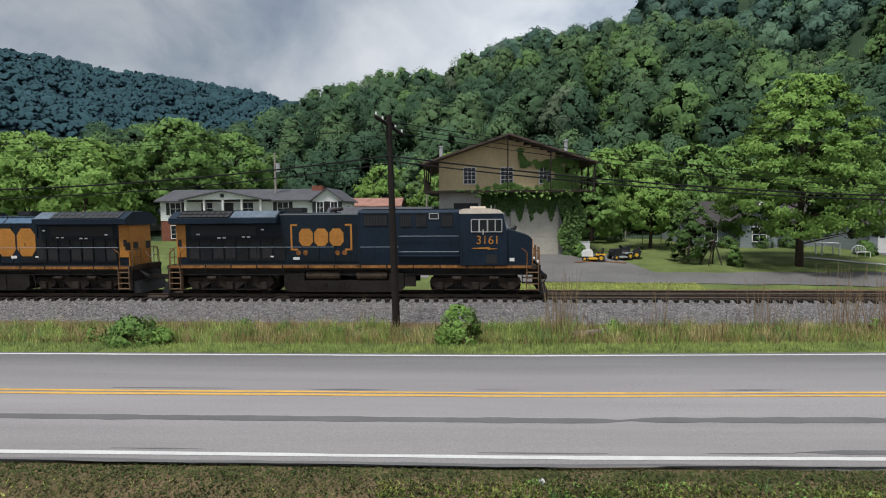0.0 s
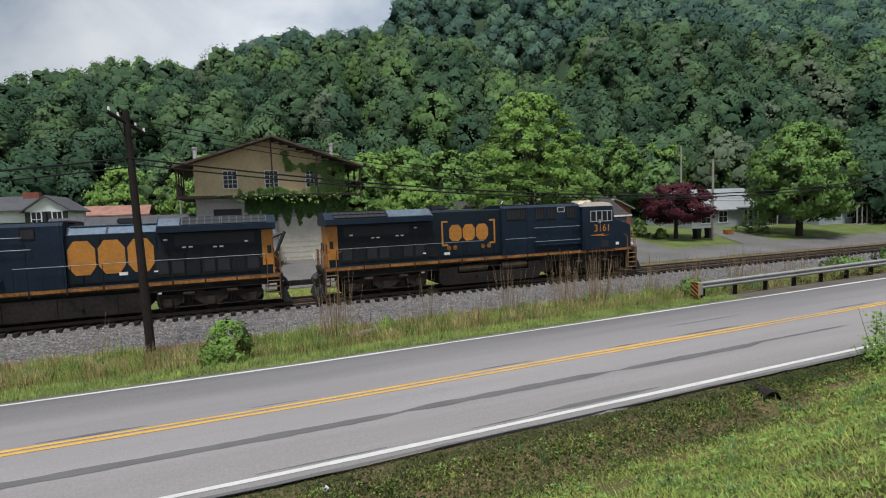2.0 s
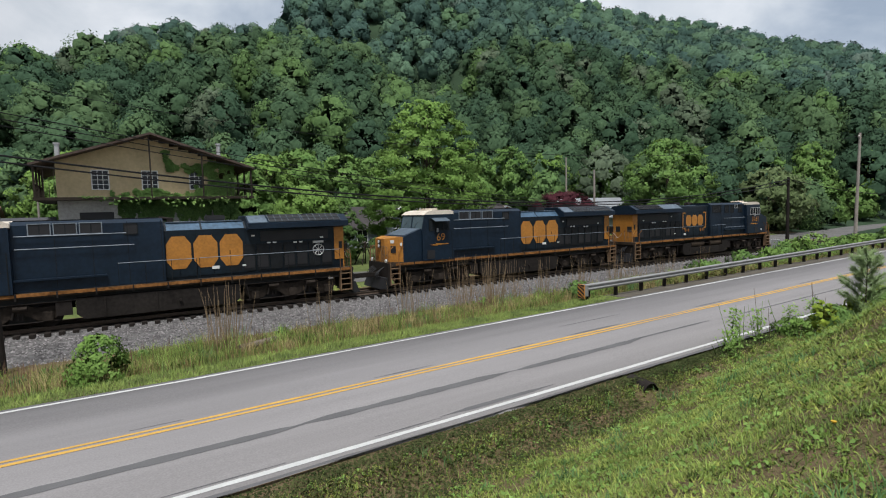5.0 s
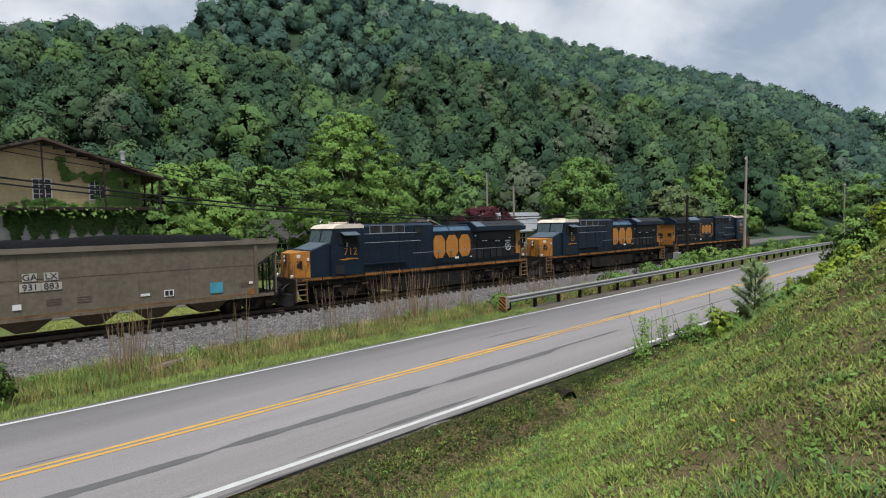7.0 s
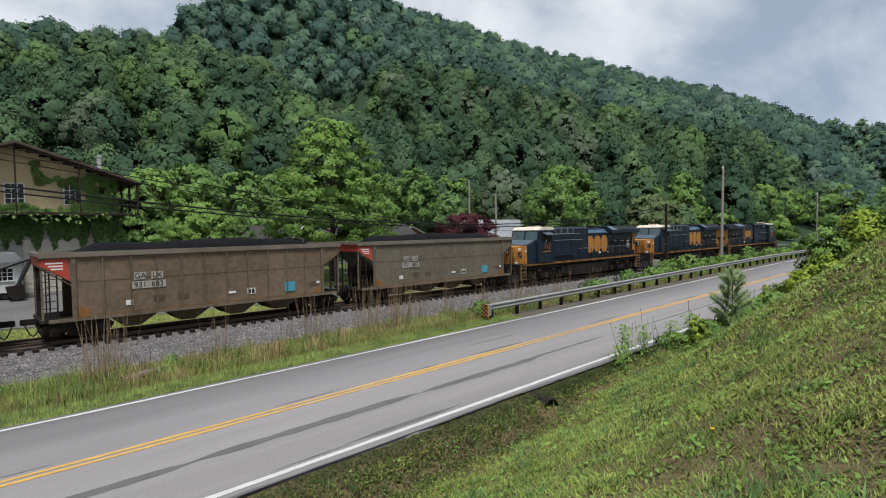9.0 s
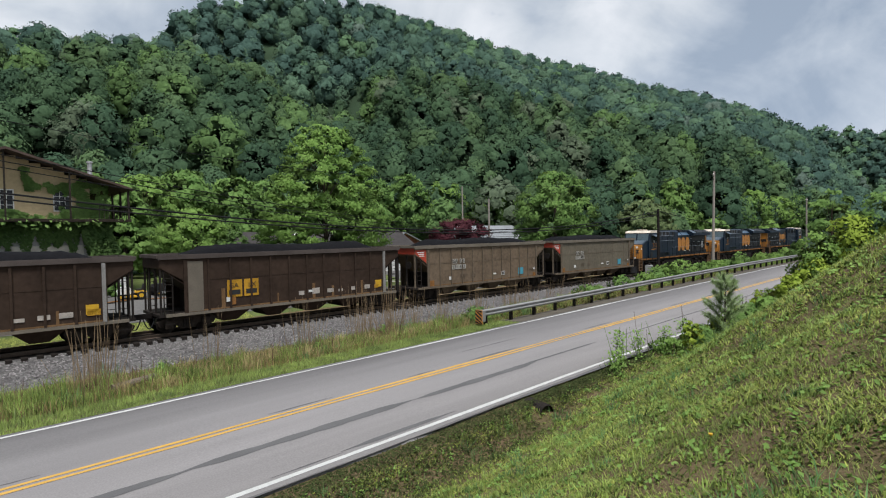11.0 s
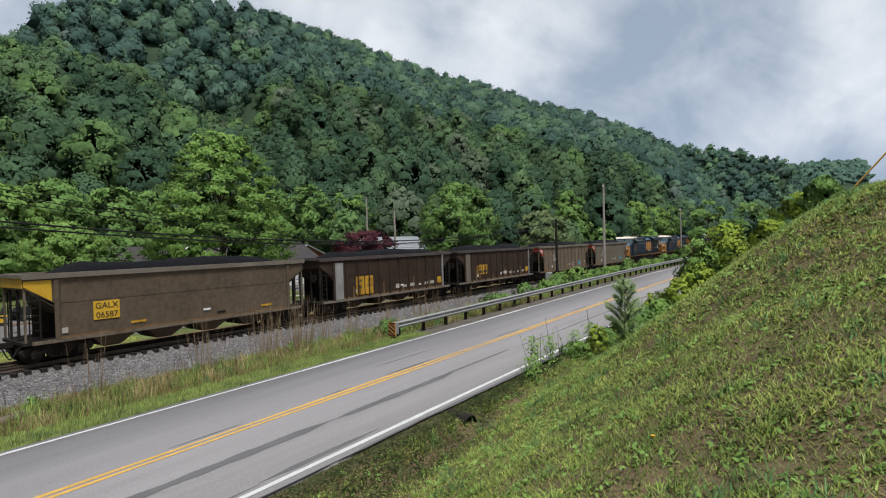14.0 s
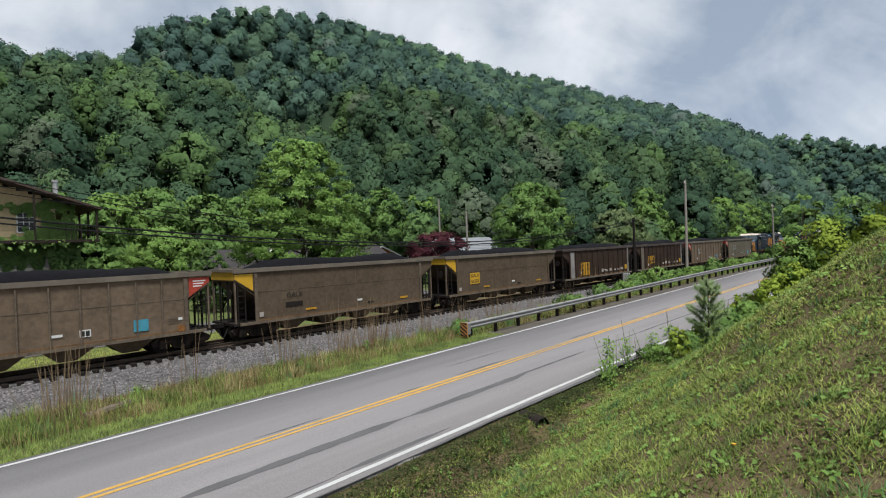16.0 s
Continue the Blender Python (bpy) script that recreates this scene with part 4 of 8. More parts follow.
# ---- train: hopper cars ----
def hopper(paint, rib, tri, label, style=0):
    """A loaded coal hopper, 15.75 m over couplers, z = 0 at the rail head."""
    ca = thing("hopper_car", pose(0, 0, 0), label, "hopper car", "hopper cars of the train")
    L1, L2, z0, z1 = 6.2, 7.35, 1.02, 3.86
    P = M[paint]
    for s in (-1, 1):
        y = s * 1.5
        bm = bmesh.new()
        prism(bm, [(-L1, z0), (L1, z0), (L1, 2.6), (L2, 3.35), (L2, z1), (-L2, z1), (-L2, 3.35), (-L1, 2.6)], min(y, y - s * 0.03), max(y, y - s * 0.03))
        side = part("side_sheet", bm, P, ca)
        n = 12
        for i in range(n):
            x = -L1 + 0.05 + i * (2 * L1 - 0.1) / (n - 1)
            w = 0.09 if i in (0, n - 1) else (0.05 if style == 1 else 0.03 if style == 3 else 0.012)
            d = 0.07 if style in (1, 3) or i in (0, n - 1) else 0.012
            if style in (1, 3) or i % 2 == 0 or i == n - 1:
                part("rib", B(x - w, x + w, *sorted((y, y + s * d)), z0, z1 - 0.2), M[rib], side)
        part("side_sill", B(-L1 - 0.9, L1 + 0.9, y - 0.06, y + 0.06, z0 - 0.14, z0), M["tan_rib"] if paint != "brown" else M["rim"], ca)
        part("sill_rust", B(-L1, L1, *sorted((y + s * 0.001, y + s * 0.006)), z0 + 0.01, z0 + 0.09), M["rust_wash"], side, "rusty lower edge")
        part("weld_seam", B(-L1, L1, min(y, y + s * 0.012), max(y, y + s * 0.012), 2.62, 2.645), M[rib], side)
        part("top_rim", B(-L2 - 0.05, L2 + 0.05, *sorted((y - s * 0.05, y + s * 0.1)), z1 - 0.13, z1 + 0.1), M["rim"] if paint != "brown" else M["rim_dark"], ca)
        for e in (-1, 1):
            if (e < 0 and tri) or (e > 0 and tri == "red2"):
                bm = bmesh.new()
                yy = y + s * 0.004
                prism(bm, [(e * (L1 + 0.12), z1 - 0.2), (e * (L2 - 0.02), z1 - 0.2), (e * (L2 - 0.02), 3.42), (e * (L1 + 0.12), 2.72)], min(yy, yy + s * 0.012), max(yy, yy + s * 0.012))
                corner = part("end_triangle", bm, M["red" if tri != "yellow" else "yellow"], ca, "painted end triangle")
                if tri != "yellow":
                    for k in range(3):
                        mark(corner, "stencil_line", *sorted((e * (L1 + 0.32), e * (L1 + 0.95 - 0.1 * k))), 3.46 - k * 0.13, 3.52 - k * 0.13, yy + s * 0.012, M["white"], "", 0.008)
    for e in (-1, 1):
        part("end_rim", B(*sorted((e * (L2 - 0.02), e * (L2 + 0.12))), -1.57, 1.57, z1 - 0.06, z1 + 0.1), M["rim"] if paint != "brown" else M["rim_dark"], ca)
        bm = bmesh.new()
        prism(bm, [(e * L2, 3.3), (e * L2, 3.86), (e * (L2 - 0.04), 3.86), (e * (L2 - 0.06), 3.3), (e * 4.1, 0.95), (e * 4.2, 0.95)], -1.46, 1.46)
        part("slope_sheet", bm, P, ca)
        if tri == "yellow" and e < 0:
            part("end_panel", B(e * L2 - 0.03, e * L2, -1.46, 1.46, 3.36, 3.8), M["yellow"], ca)
        if tri and tri != "yellow" and e < 0:
            part("end_panel", B(e * L2 - 0.03, e * L2, -1.46, 1.46, 3.36, 3.8), M["red"], ca)
        part("end_sill", B(*sorted((e * 5.6, e * (L2 + 0.05))), -1.45, 1.45, 0.88, 1.02), M["under"], ca)
        part("bulkhead", B(*sorted((e * 5.6, e * 5.66)), -1.2, 1.2, 1.02, 2.0), M["under"], ca)
        for y in (-1.4, -0.5, 0.5, 1.4):
            part("end_post", B(*sorted((e * (L2 - 0.1), e * (L2 - 0.02))), y - 0.05, y + 0.05, 1.02, 3.8), M["tan_rib"] if abs(y) > 1 and paint != "brown" else M["under"], ca)
        for y in (-1.44, 1.44):
            bm = bmesh.new()
            tube(bm, (e * (L1 + 0.55), y, 1.0), (e * (L1 + 0.55), y, 3.1), 0.035, seg=5)
            tube(bm, (e * (L1 + 0.95), y, 1.0), (e * (L1 + 0.95), y, 3.5), 0.03, seg=5)
            for k in range(7):
                tube(bm, (e * (L1 + 0.55), y, 1.2 + k * 0.32), (e * (L1 + 0.95), y, 1.2 + k * 0.32), 0.016, seg=4)
            part("ladder", bm, M["under"], ca)
            part("stirrup", B(*sorted((e * (L1 + 0.5), e * (L1 + 0.95))), y - 0.02, y + 0.02, 0.5, 0.54), M["under"], ca)
        part("brake_wheel" if e < 0 else "retainer", T((e * (L2 + 0.0), 0.9 * e, 2.6), (e * (L2 + 0.05), 0.9 * e, 2.6), 0.26 if e < 0 else 0.08, seg=14), M["under"], ca)
        part("coupler", B(*sorted((e * 7.2, e * 8.0)), -0.11, 0.11, 0.72, 0.98, bevel=0.03), M["under"], ca)
        part("brake_hose", sweep(bmesh.new(), [(e * (7.3 + 0.55 * k / 6), -0.35, 0.75 - 0.5 * math.sin(k / 6 * math.pi)) for k in range(7)], 0.03), M["black"], ca)
        truck(ca, e * 6.0, (-0.88, 0.88), 1.76, 0.46)
    part("centre_sill", B(-7.3, 7.3, -0.18, 0.18, 0.75, 1.05), M["under"], ca)
    for i in range(4):
        x = -3.75 + i * 2.5
        bm = bmesh.new()
        lo_ = [bm.verts.new((x + a, c, 0.3)) for a, c in ((-0.35, -0.9), (0.35, -0.9), (0.35, 0.9), (-0.35, 0.9))]
        hi_ = [bm.verts.new((x + a, c, z0 + 0.02)) for a, c in ((-1.2, -1.44), (1.2, -1.44), (1.2, 1.44), (-1.2, 1.44))]
        bm.faces.new(lo_[::-1])
        bm.faces.new(hi_)
        for k in range(4):
            bm.faces.new((lo_[k], lo_[(k + 1) % 4], hi_[(k + 1) % 4], hi_[k]))
        part("hopper_chute", bm, M["olive"] if paint != "brown" else P, ca)
    # the coal heap
    nx, ny = 60, 12
    xs, ys = np.linspace(-7.2, 7.2, nx), np.linspace(-1.44, 1.44, ny)
    X, Y = np.meshgrid(xs, ys)
    e = np.clip((6.3 - np.abs(X)) / 1.5, 0, 1) * (1 - (np.abs(Y) / 1.46) ** 2.5)
    rng = np.random.default_rng(int(X.size + len(label)))
    Z = 3.72 + 0.62 * e ** 0.8 + rng.normal(0, 0.02, X.shape) * (e > 0) + 0.06 * np.sin(X * 0.9 + len(label)) * e
    i = np.arange(nx * ny).reshape(ny, nx)
    raw("coal_load", np.stack([X, Y, Z], -1).reshape(-1, 3), np.stack([i[:-1, :-1], i[:-1, 1:], i[1:, 1:], i[1:, :-1]], -1).reshape(-1, 4), M["coal"], ca, "heaped black coal")
    return ca


def car_text(ca, lines, x, z, size, material, plate=None, gap=0.0, dz=0.0):
    for s in (-1, 1):
        y = s * 1.52
        for k, (a, b) in enumerate(lines):
            zz = z - k * size * 1.15
            for txt, dx in ((a, -gap), (b, gap)):
                if not txt:
                    continue
                if plate:
                    wd = len(txt) * size * 0.29 + 0.04
                    mark(ca, "stencil_plate", s * -1 * (x + dx) - wd if s > 0 else x + dx - wd, s * -1 * (x + dx) + wd if s > 0 else x + dx + wd, zz - size * 0.46, zz + size * 0.46, y, plate, "", 0.01)
                lettering(txt, size, material, ca, pose(x + dx if s < 0 else -(x + dx), y + s * 0.02, zz, 90, 0, 0 if s < 0 else 180), "", "reporting_mark")


def car_decals(ca, seed, brown=False, smooth=False):
    rng = random.Random(seed)
    y = -1.52
    if not smooth:
        mark(ca, "decal", -4.15, -3.85, 1.38, 1.62, y, M["white"])
    mark(ca, "decal", 0.6, 1.0, 1.48, 1.6, y, M["white"])
    if smooth:
        mark(ca, "decal", -6.0, -5.75, 1.25, 1.5, y, M["stencil"])
        for x in (-3.1, 4.2):
            mark(ca, "worn_stencil", x, x + 0.7, 1.3, 1.42, y, M["yellow_worn"], "worn yellow stencil", 0.008)
        mark(ca, "stencil_line", 1.4, 1.9, 1.25, 1.36, y, M["under"], "", 0.008)
    elif not brown:
        d = mark(ca, "inspection_label", 1.62, 2.05, 1.36, 1.68, y, M["white"])
        mark(d, "inspection_mark", 1.66, 1.81, 1.4, 1.64, y - 0.012, M["dark_text"], "", 0.008)
        mark(d, "inspection_mark", 1.85, 2.0, 1.4, 1.64, y - 0.012, M["dark_text"], "", 0.008)
        mark(ca, "teal_label", 3.76, 4.4, 1.3, 1.85, y, M["teal"], "teal stencilled label")
        mark(ca, "decal", 5.75, 5.95, 1.62, 1.75, y, M["white"])
        for x in (-3.0, -1.9, 5.3):
            for k in range(3):
                mark(ca, "stencil_line", x, x + 0.55, 1.5 + k * 0.11, 1.54 + k * 0.11, y, M["tan_rib"], "", 0.008)
        mark(ca, "rust_patch", -6.0, -5.6, 1.05, 1.45, y + 0.002, M["rust"], "rust patch", 0.008)
        mark(ca, "rust_patch", 5.7, 6.1, 1.05, 1.35, y + 0.002, M["rust"], "rust patch", 0.008)
    else:
        for x in (-4.4, -1.3, 0.9, 2.2, 4.3):
            mark(ca, "rust_streak", x, x + rng.uniform(0.08, 0.2), 1.05, 1.05 + rng.uniform(0.5, 1.1), y + 0.002, M["rust_wash"], "rusty streak", 0.006)
        for k in range(7):
            x = 0.0 + k * 0.9 + rng.uniform(-0.1, 0.1)
            mark(ca, "stencil_patch", x, x + rng.uniform(0.3, 0.55), 1.35, 1.35 + rng.uniform(0.15, 0.34), y, M["stencil"] if k not in (6,) else M["yellow_worn"], "worn pale stencil patch")
        mark(ca, "yellow_patch", 5.4, 5.9, 1.4, 1.85, y, M["yellow"])
        mark(ca, "rust_patch", -3.9, -3.65, 1.2, 1.95, y, M["rust"])


M["plate"] = mat("plate_pale", (0.4, 0.38, 0.34), 0.7, 0.15, 2.0, 0.05)
TRAIN = []
loco_a = locomotive("3161", False, "dark blue diesel locomotive with yellow brackets and bleached cab roof")
loco_b = locomotive("69", True, "dark blue diesel locomotive with large yellow emblem and yellow nose")
loco_c = locomotive("712", True, "weathered blue diesel locomotive coupled ahead of the hopper cars")
TRAIN += [(loco_a, -6.45, 0), (loco_b, -28.85, 180), (loco_c, -51.0, 180)]
CARS = [("tan", "tan_rib", "", 0, "tan steel hopper car heaped with coal, white number plates"),
        ("tan_brown", "tan_rib", "red", 3, "tan ribbed steel hopper car with a red end triangle"),
        ("brown", "brown", "", 1, "dark brown hopper car with yellow stencil panels"),
        ("brown", "brown", "", 1, "dark brown hopper car with worn pale stencils"),
        ("olive", "olive", "yellow", 2, "smooth brown hopper car with yellow end and yellow number panel"),
        ("olive", "tan_rib", "yellow", 2, "smooth brown hopper car with yellow end triangle"),
        ("tan_brown", "tan_rib", "red2", 3, "tan ribbed hopper car with red triangle at its leading end"),
        ("tan_brown", "tan_rib", "red", 3, "tan ribbed hopper car following in the train")]
CENTRES = (-69.1, -85.15, -101.3, -117.1, -133.2, -149.4, -165.4, -181.3)
for i, (paint, rib, tri, style, lab) in enumerate(CARS):
    if i == 0:
        tri = "red"
    ca = hopper(paint, rib, tri, lab, style)
    car_decals(ca, i, paint == "brown", paint == "olive")
    if i == 0:
        car_text(ca, [("GA", "LX"), ("931", "883")], -3.15, 2.72, 0.37, M["dark_text"], M["plate"], 0.37)
    elif i == 1:
        car_text(ca, [("GA", "LX"), ("931", "683")], -3.15, 2.72, 0.37, M["dark_text"], M["plate"], 0.37)
    elif i in (2, 3):
        for x in (-3.7, -2.79):
            mark(ca, "yellow_panel", x - 0.4, x + 0.4, 1.2 if i == 3 else 1.6, 2.52, -1.52, M["yellow_worn"], "faded yellow panel")
        if i == 2:
            for x in (-3.7, -2.79):
                mark(ca, "worn_number", x - 0.3, x + 0.3, 1.72, 1.98, -1.534, M["dark_text"], "worn dark numerals", 0.004)
        part("corner_post", B(6.05, 6.2, -1.59, -1.5, 1.02, 3.7), M["panel_grey"], ca, "pale bare metal corner post")
        car_text(ca, [("GA", "LX")] + ([("96", "064")] if i == 3 else []), -3.25, 2.2, 0.36, M["dark_text"], None, 0.5)
        part("pale_panel", B(-6.1, -5.3, -1.53, -1.5, 1.05, 3.6), M["panel_grey"] if i == 3 else M["rim"], ca, "pale bare metal end panel")
    elif i == 4:
        mark(ca, "yellow_panel", -4.72, -3.59, 1.68, 2.54, -1.52, M["yellow"], "bright yellow number panel")
        car_text(ca, [("GALX", ""), ("06587", "")], -4.15, 2.31, 0.38, M["dark_text"])
    elif i == 5:
        car_text(ca, [("GALX", "")], -3.8, 2.3, 0.4, M["dark_text"])
        mark(ca, "worn_number", -4.4, -3.3, 1.62, 1.9, -1.52, M["under"], "worn dark numerals", 0.006)
    TRAIN.append((ca, CENTRES[i], 0))
SPEED = 10.6

# ---- foliage ----
def leaves(centres, normals, size, rng, flat=0.55, offset=(0, 0, 0), corners=4, soft_by=0.14):
    """Small diamond leaves at the given places, turned roughly along the normals."""
    n = len(centres)
    nn = normals + rng.normal(0, flat, (n, 3))
    nn /= np.linalg.norm(nn, axis=1, keepdims=True) + 1e-9
    up = rng.normal(0, 1, (n, 3))
    u = np.cross(nn, up)
    u /= np.linalg.norm(u, axis=1, keepdims=True) + 1e-9
    v = np.cross(nn, u)
    s = (size * rng.uniform(0.6, 1.35, n))[:, None]
    bend = nn * s * 0.18
    q = np.stack([centres - u * s, centres - v * s * 0.62 + bend, centres + u * s, centres + v * s * 0.62 + bend], 1)
    # faces are wound to face the camera, which stands above the origin
    turn = np.sum(np.cross(u, v) * (np.array([0, 0, 6.0]) - centres - offset), 1) < 0
    q[turn] = q[turn][:, ::-1]
    soft = normals + rng.normal(0, soft_by, (n, 3))
    soft /= np.linalg.norm(soft, axis=1, keepdims=True) + 1e-9
    if corners == 3:
        q = q[:, :3] + (q[:, 1:2] - q[:, 3:4]) * np.array([[[0.0], [0.5], [0.0]]])
    return q.reshape(-1, 3), np.arange(corners * n).reshape(n, corners), np.repeat(soft, corners, 0)


def ball(quads):
    """A unit ball of 24 quads, or of 20 triangles."""
    bm = bmesh.new()
    if quads:
        bmesh.ops.create_cube(bm, size=2)
        bmesh.ops.subdivide_edges(bm, edges=bm.edges[:], cuts=1, use_grid_fill=True)
    else:
        bmesh.ops.create_icosphere(bm, subdivisions=1, radius=1)
    v = np.array([x.co.normalized()[:] for x in bm.verts])
    f = np.array([[x.index for x in q.verts] for q in bm.faces])
    bm.free()
    return v, f


def cores(cx, cr, out, rng, quads, size=0.64, flat=0.78):
    """Rough lumps inside the clumps of a crown, so that no sky shows through their middles."""
    v, f = BALLS[quads]
    k, n = len(cx), len(v)
    lump = 1 + rng.normal(0, 0.16, (k, n, 1))
    V = cx[:, None] + v[None] * cr[:, None, None] * size * lump * np.array([1, 1, flat])
    N = v[None] * 0.4 + rng.normal(0, 0.1, (k, n, 3)) + out[:, None] * 0.9 + np.array([0, 0, 0.15])
    return V.reshape(-1, 3), (f[None] + (np.arange(k) * n)[:, None, None]).reshape(-1, f.shape[1]), (N / np.linalg.norm(N, axis=2, keepdims=True)).reshape(-1, 3)


BALLS = {True: ball(True), False: ball(False)}


ROUND = ((0, 0.6), (0.2, 0.92), (0.45, 1.0), (0.7, 0.84), (0.88, 0.52), (1, 0.15))
SPIRE = ((0, 0.8), (0.1, 1.0), (0.28, 0.93), (0.48, 0.74), (0.66, 0.56), (0.82, 0.4), (0.93, 0.24), (1, 0.08))
MAPLE = ((0, 0.72), (0.1, 0.98), (0.35, 0.95), (0.6, 0.8), (0.8, 0.62), (0.92, 0.44), (1, 0.2))
LOW = ((0, 0.95), (0.3, 1.0), (0.6, 0.8), (0.85, 0.5), (1, 0.2))


def crown_points(n, rng, h, w, clumps, low=0.2, prof=ROUND, fat=1.0, flat=0.78, inner=0.8, lumpy=0.55):
    """Points over the clumps of a crown of height h and width w; outward normals; the clumps' middles and radii."""
    u = (np.arange(clumps) + rng.uniform(0.1, 0.9, clumps)) / clumps
    zz = 0.04 + 0.92 * u ** 1.12
    R = np.interp(zz, [p[0] for p in prof], [p[1] for p in prof]) * rng.uniform(0.76, 1.12, clumps)
    turn = np.arange(clumps) * 2.39996 + rng.uniform(-0.5, 0.5, clumps)
    cr = w * fat * (0.1 + 0.11 * R) * rng.uniform(0.8, 1.25, clumps)
    ring = np.maximum(R * w / 2 - cr * 0.75, 0) * np.where(np.arange(clumps) % 5 == 4, 0.45, 1)
    cx = np.stack([np.cos(turn) * ring, np.sin(turn) * ring, np.minimum((low + (1 - low) * zz) * h, h - cr * 0.6)], 1)
    out = np.stack([np.cos(turn), np.sin(turn), 1.4 * (zz - 0.35)], 1)
    k = rng.choice(clumps, n, p=cr ** 2 / np.sum(cr ** 2))
    d = rng.normal(0, 1, (n, 3))
    d /= np.linalg.norm(d, axis=1, keepdims=True)
    d = np.where((np.sum(d * out[k], 1) < -0.25)[:, None], -d, d)
    p = cx[k] + d * (cr[k] * rng.uniform(inner, 1.14, n))[:, None] * np.array([1, 1, flat])
    return p, d * lumpy + out[k] * 0.9 + np.array([0, 0, 0.15]), cx, cr, out


def tree(x, y, h, w, leaf_mat, label, seed, n=3500, leaf=0.16, low=0.2, trunk=0.22, prof=ROUND, group="", clumps=26, kind_name="tree", category="tree", fat=0.6, flat=0.55, core=0.52, lumpy=0.3, near=False):
    rng = np.random.default_rng(seed)
    t = thing(kind_name, pose(x, y, float(land(x, y)) - 0.05), label, category, group)
    p, nn, cx, cr, out = crown_points(n, rng, h, w, clumps, low, prof, fat, flat, 0.35, lumpy)
    bm = bmesh.new()
    top = Vector((rng.normal(0, 0.1), rng.normal(0, 0.1), h * 0.8))
    tube(bm, (0, 0, -0.2), top * 0.5, trunk * 1.15, trunk * 0.7, 8)
    tube(bm, top * 0.5, top, trunk * 0.7, trunk * 0.2, 7)
    for k in range(0, clumps, max(1, clumps // 18)):
        c = Vector(cx[k])
        a = top * min(0.9, max(low * 0.7 + 0.05, c.z / h * 0.85))
        tube(bm, a, a.lerp(c, 0.9), trunk * 0.28, trunk * 0.06, 5)
    part("trunk", bm, M["bark"], t)
    v, f, nv = leaves(p, nn, leaf if near else leaf * 1.2, rng, 0.55, (x, y, 0), 4 if near else 3, 0.24)
    v2, f2, n2 = cores(cx, cr, out, rng, near, core, flat)
    raw("crown", np.concatenate([v, v2]), np.concatenate([f, f2 + len(v)]), leaf_mat, t, normals=np.concatenate([nv, n2]))
    return t


M["bark"] = mat("bark", (0.06, 0.045, 0.035), 0.9, 0.4, 3.0, 0.6)
M["leaf_bright"] = leafy("leaf_bright", (0.198, 0.35, 0.08), (0.335, 0.51, 0.145), 0.2, 0.36)
M["leaf_maple"] = leafy("leaf_maple", (0.205, 0.365, 0.085), (0.35, 0.535, 0.15), 0.18, 0.4)
M["leaf_mid"] = leafy("leaf_mid", (0.145, 0.28, 0.078), (0.27, 0.42, 0.125), 0.2, 0.36)
M["leaf_dark"] = leafy("leaf_dark", (0.07, 0.14, 0.043), (0.14, 0.23, 0.07), 0.3)
M["leaf_red"] = leafy("leaf_red", (0.07, 0.022, 0.03), (0.14, 0.042, 0.055))


def wood(spots, rng, pick, mats, name, label, even=0.0, core=0.78):
    """A wood of many crowns in one mesh; spots: x, y, height, width, leaves, leaf size, clumps."""
    V, F, N, S, base = [], [], [], [], 0
    for x, y, h, w, n, leaf, clumps in spots:
        fat = 1.2 if clumps < 6 else min(1.5, 5.6 / (clumps + 3) ** 0.5)
        p, nn, cx, cr, out = crown_points(n, rng, h, w, clumps, 0.12, ROUND if rng.uniform() < 0.86 else SPIRE, fat, 0.85, 0.72, 0.3)
        at = np.array([x, y, float(land(x, y)) - 1.0])
        v, f, nv = leaves(p + at, nn, leaf, rng, 0.3, corners=3, soft_by=0.1)
        v2, f2, n2 = cores(cx + at, cr, out, rng, False, core - (0.12 if clumps > 20 else 0))
        nv, n2 = nv * (1 - even) + np.array([0, -0.2, 0.95]) * even, n2 * (1 - even) + np.array([0, -0.2, 0.95]) * even
        V += [v, v2]
        F += [f + base, f2 + base + len(v)]
        N += [nv, n2]
        S.append(np.full(len(f) + len(f2), pick(x, y)))
        base += len(v) + len(v2)
    ob = raw(name, np.concatenate(V), np.concatenate(F), mats, normals=np.concatenate(N), slots=np.concatenate(S))
    return tagged(ob, label, "woods", kind="stuff")


def scatter(rng, bands):
    """Places in rings round the camera's spot: r0, r1, step, bearing from, bearing to."""
    for r0, r1, step, a0, a1 in bands:
        r = r0
        while r < r1:
            n = int(math.radians(a1 - a0) * r / step)
            for k in range(n):
                a = math.radians(a0 + (k + rng.uniform(-0.5, 0.5)) * (a1 - a0) / n)
                rr = r + rng.uniform(-0.5, 0.5) * step
                yield rr * math.sin(a), rr * math.cos(a), rr
            r += step * 0.9


def in_sight(x, y, r, tall):
    """False where nearer ground or trees hide the place from the camera."""
    q = np.linspace(0.3, 0.94, 22)
    return float(land(x, y)) + tall - 4.5 > r * np.max((land(x * q, y * q) + np.where(r * q > 90, 7, 0) - 4.5) / (r * q))


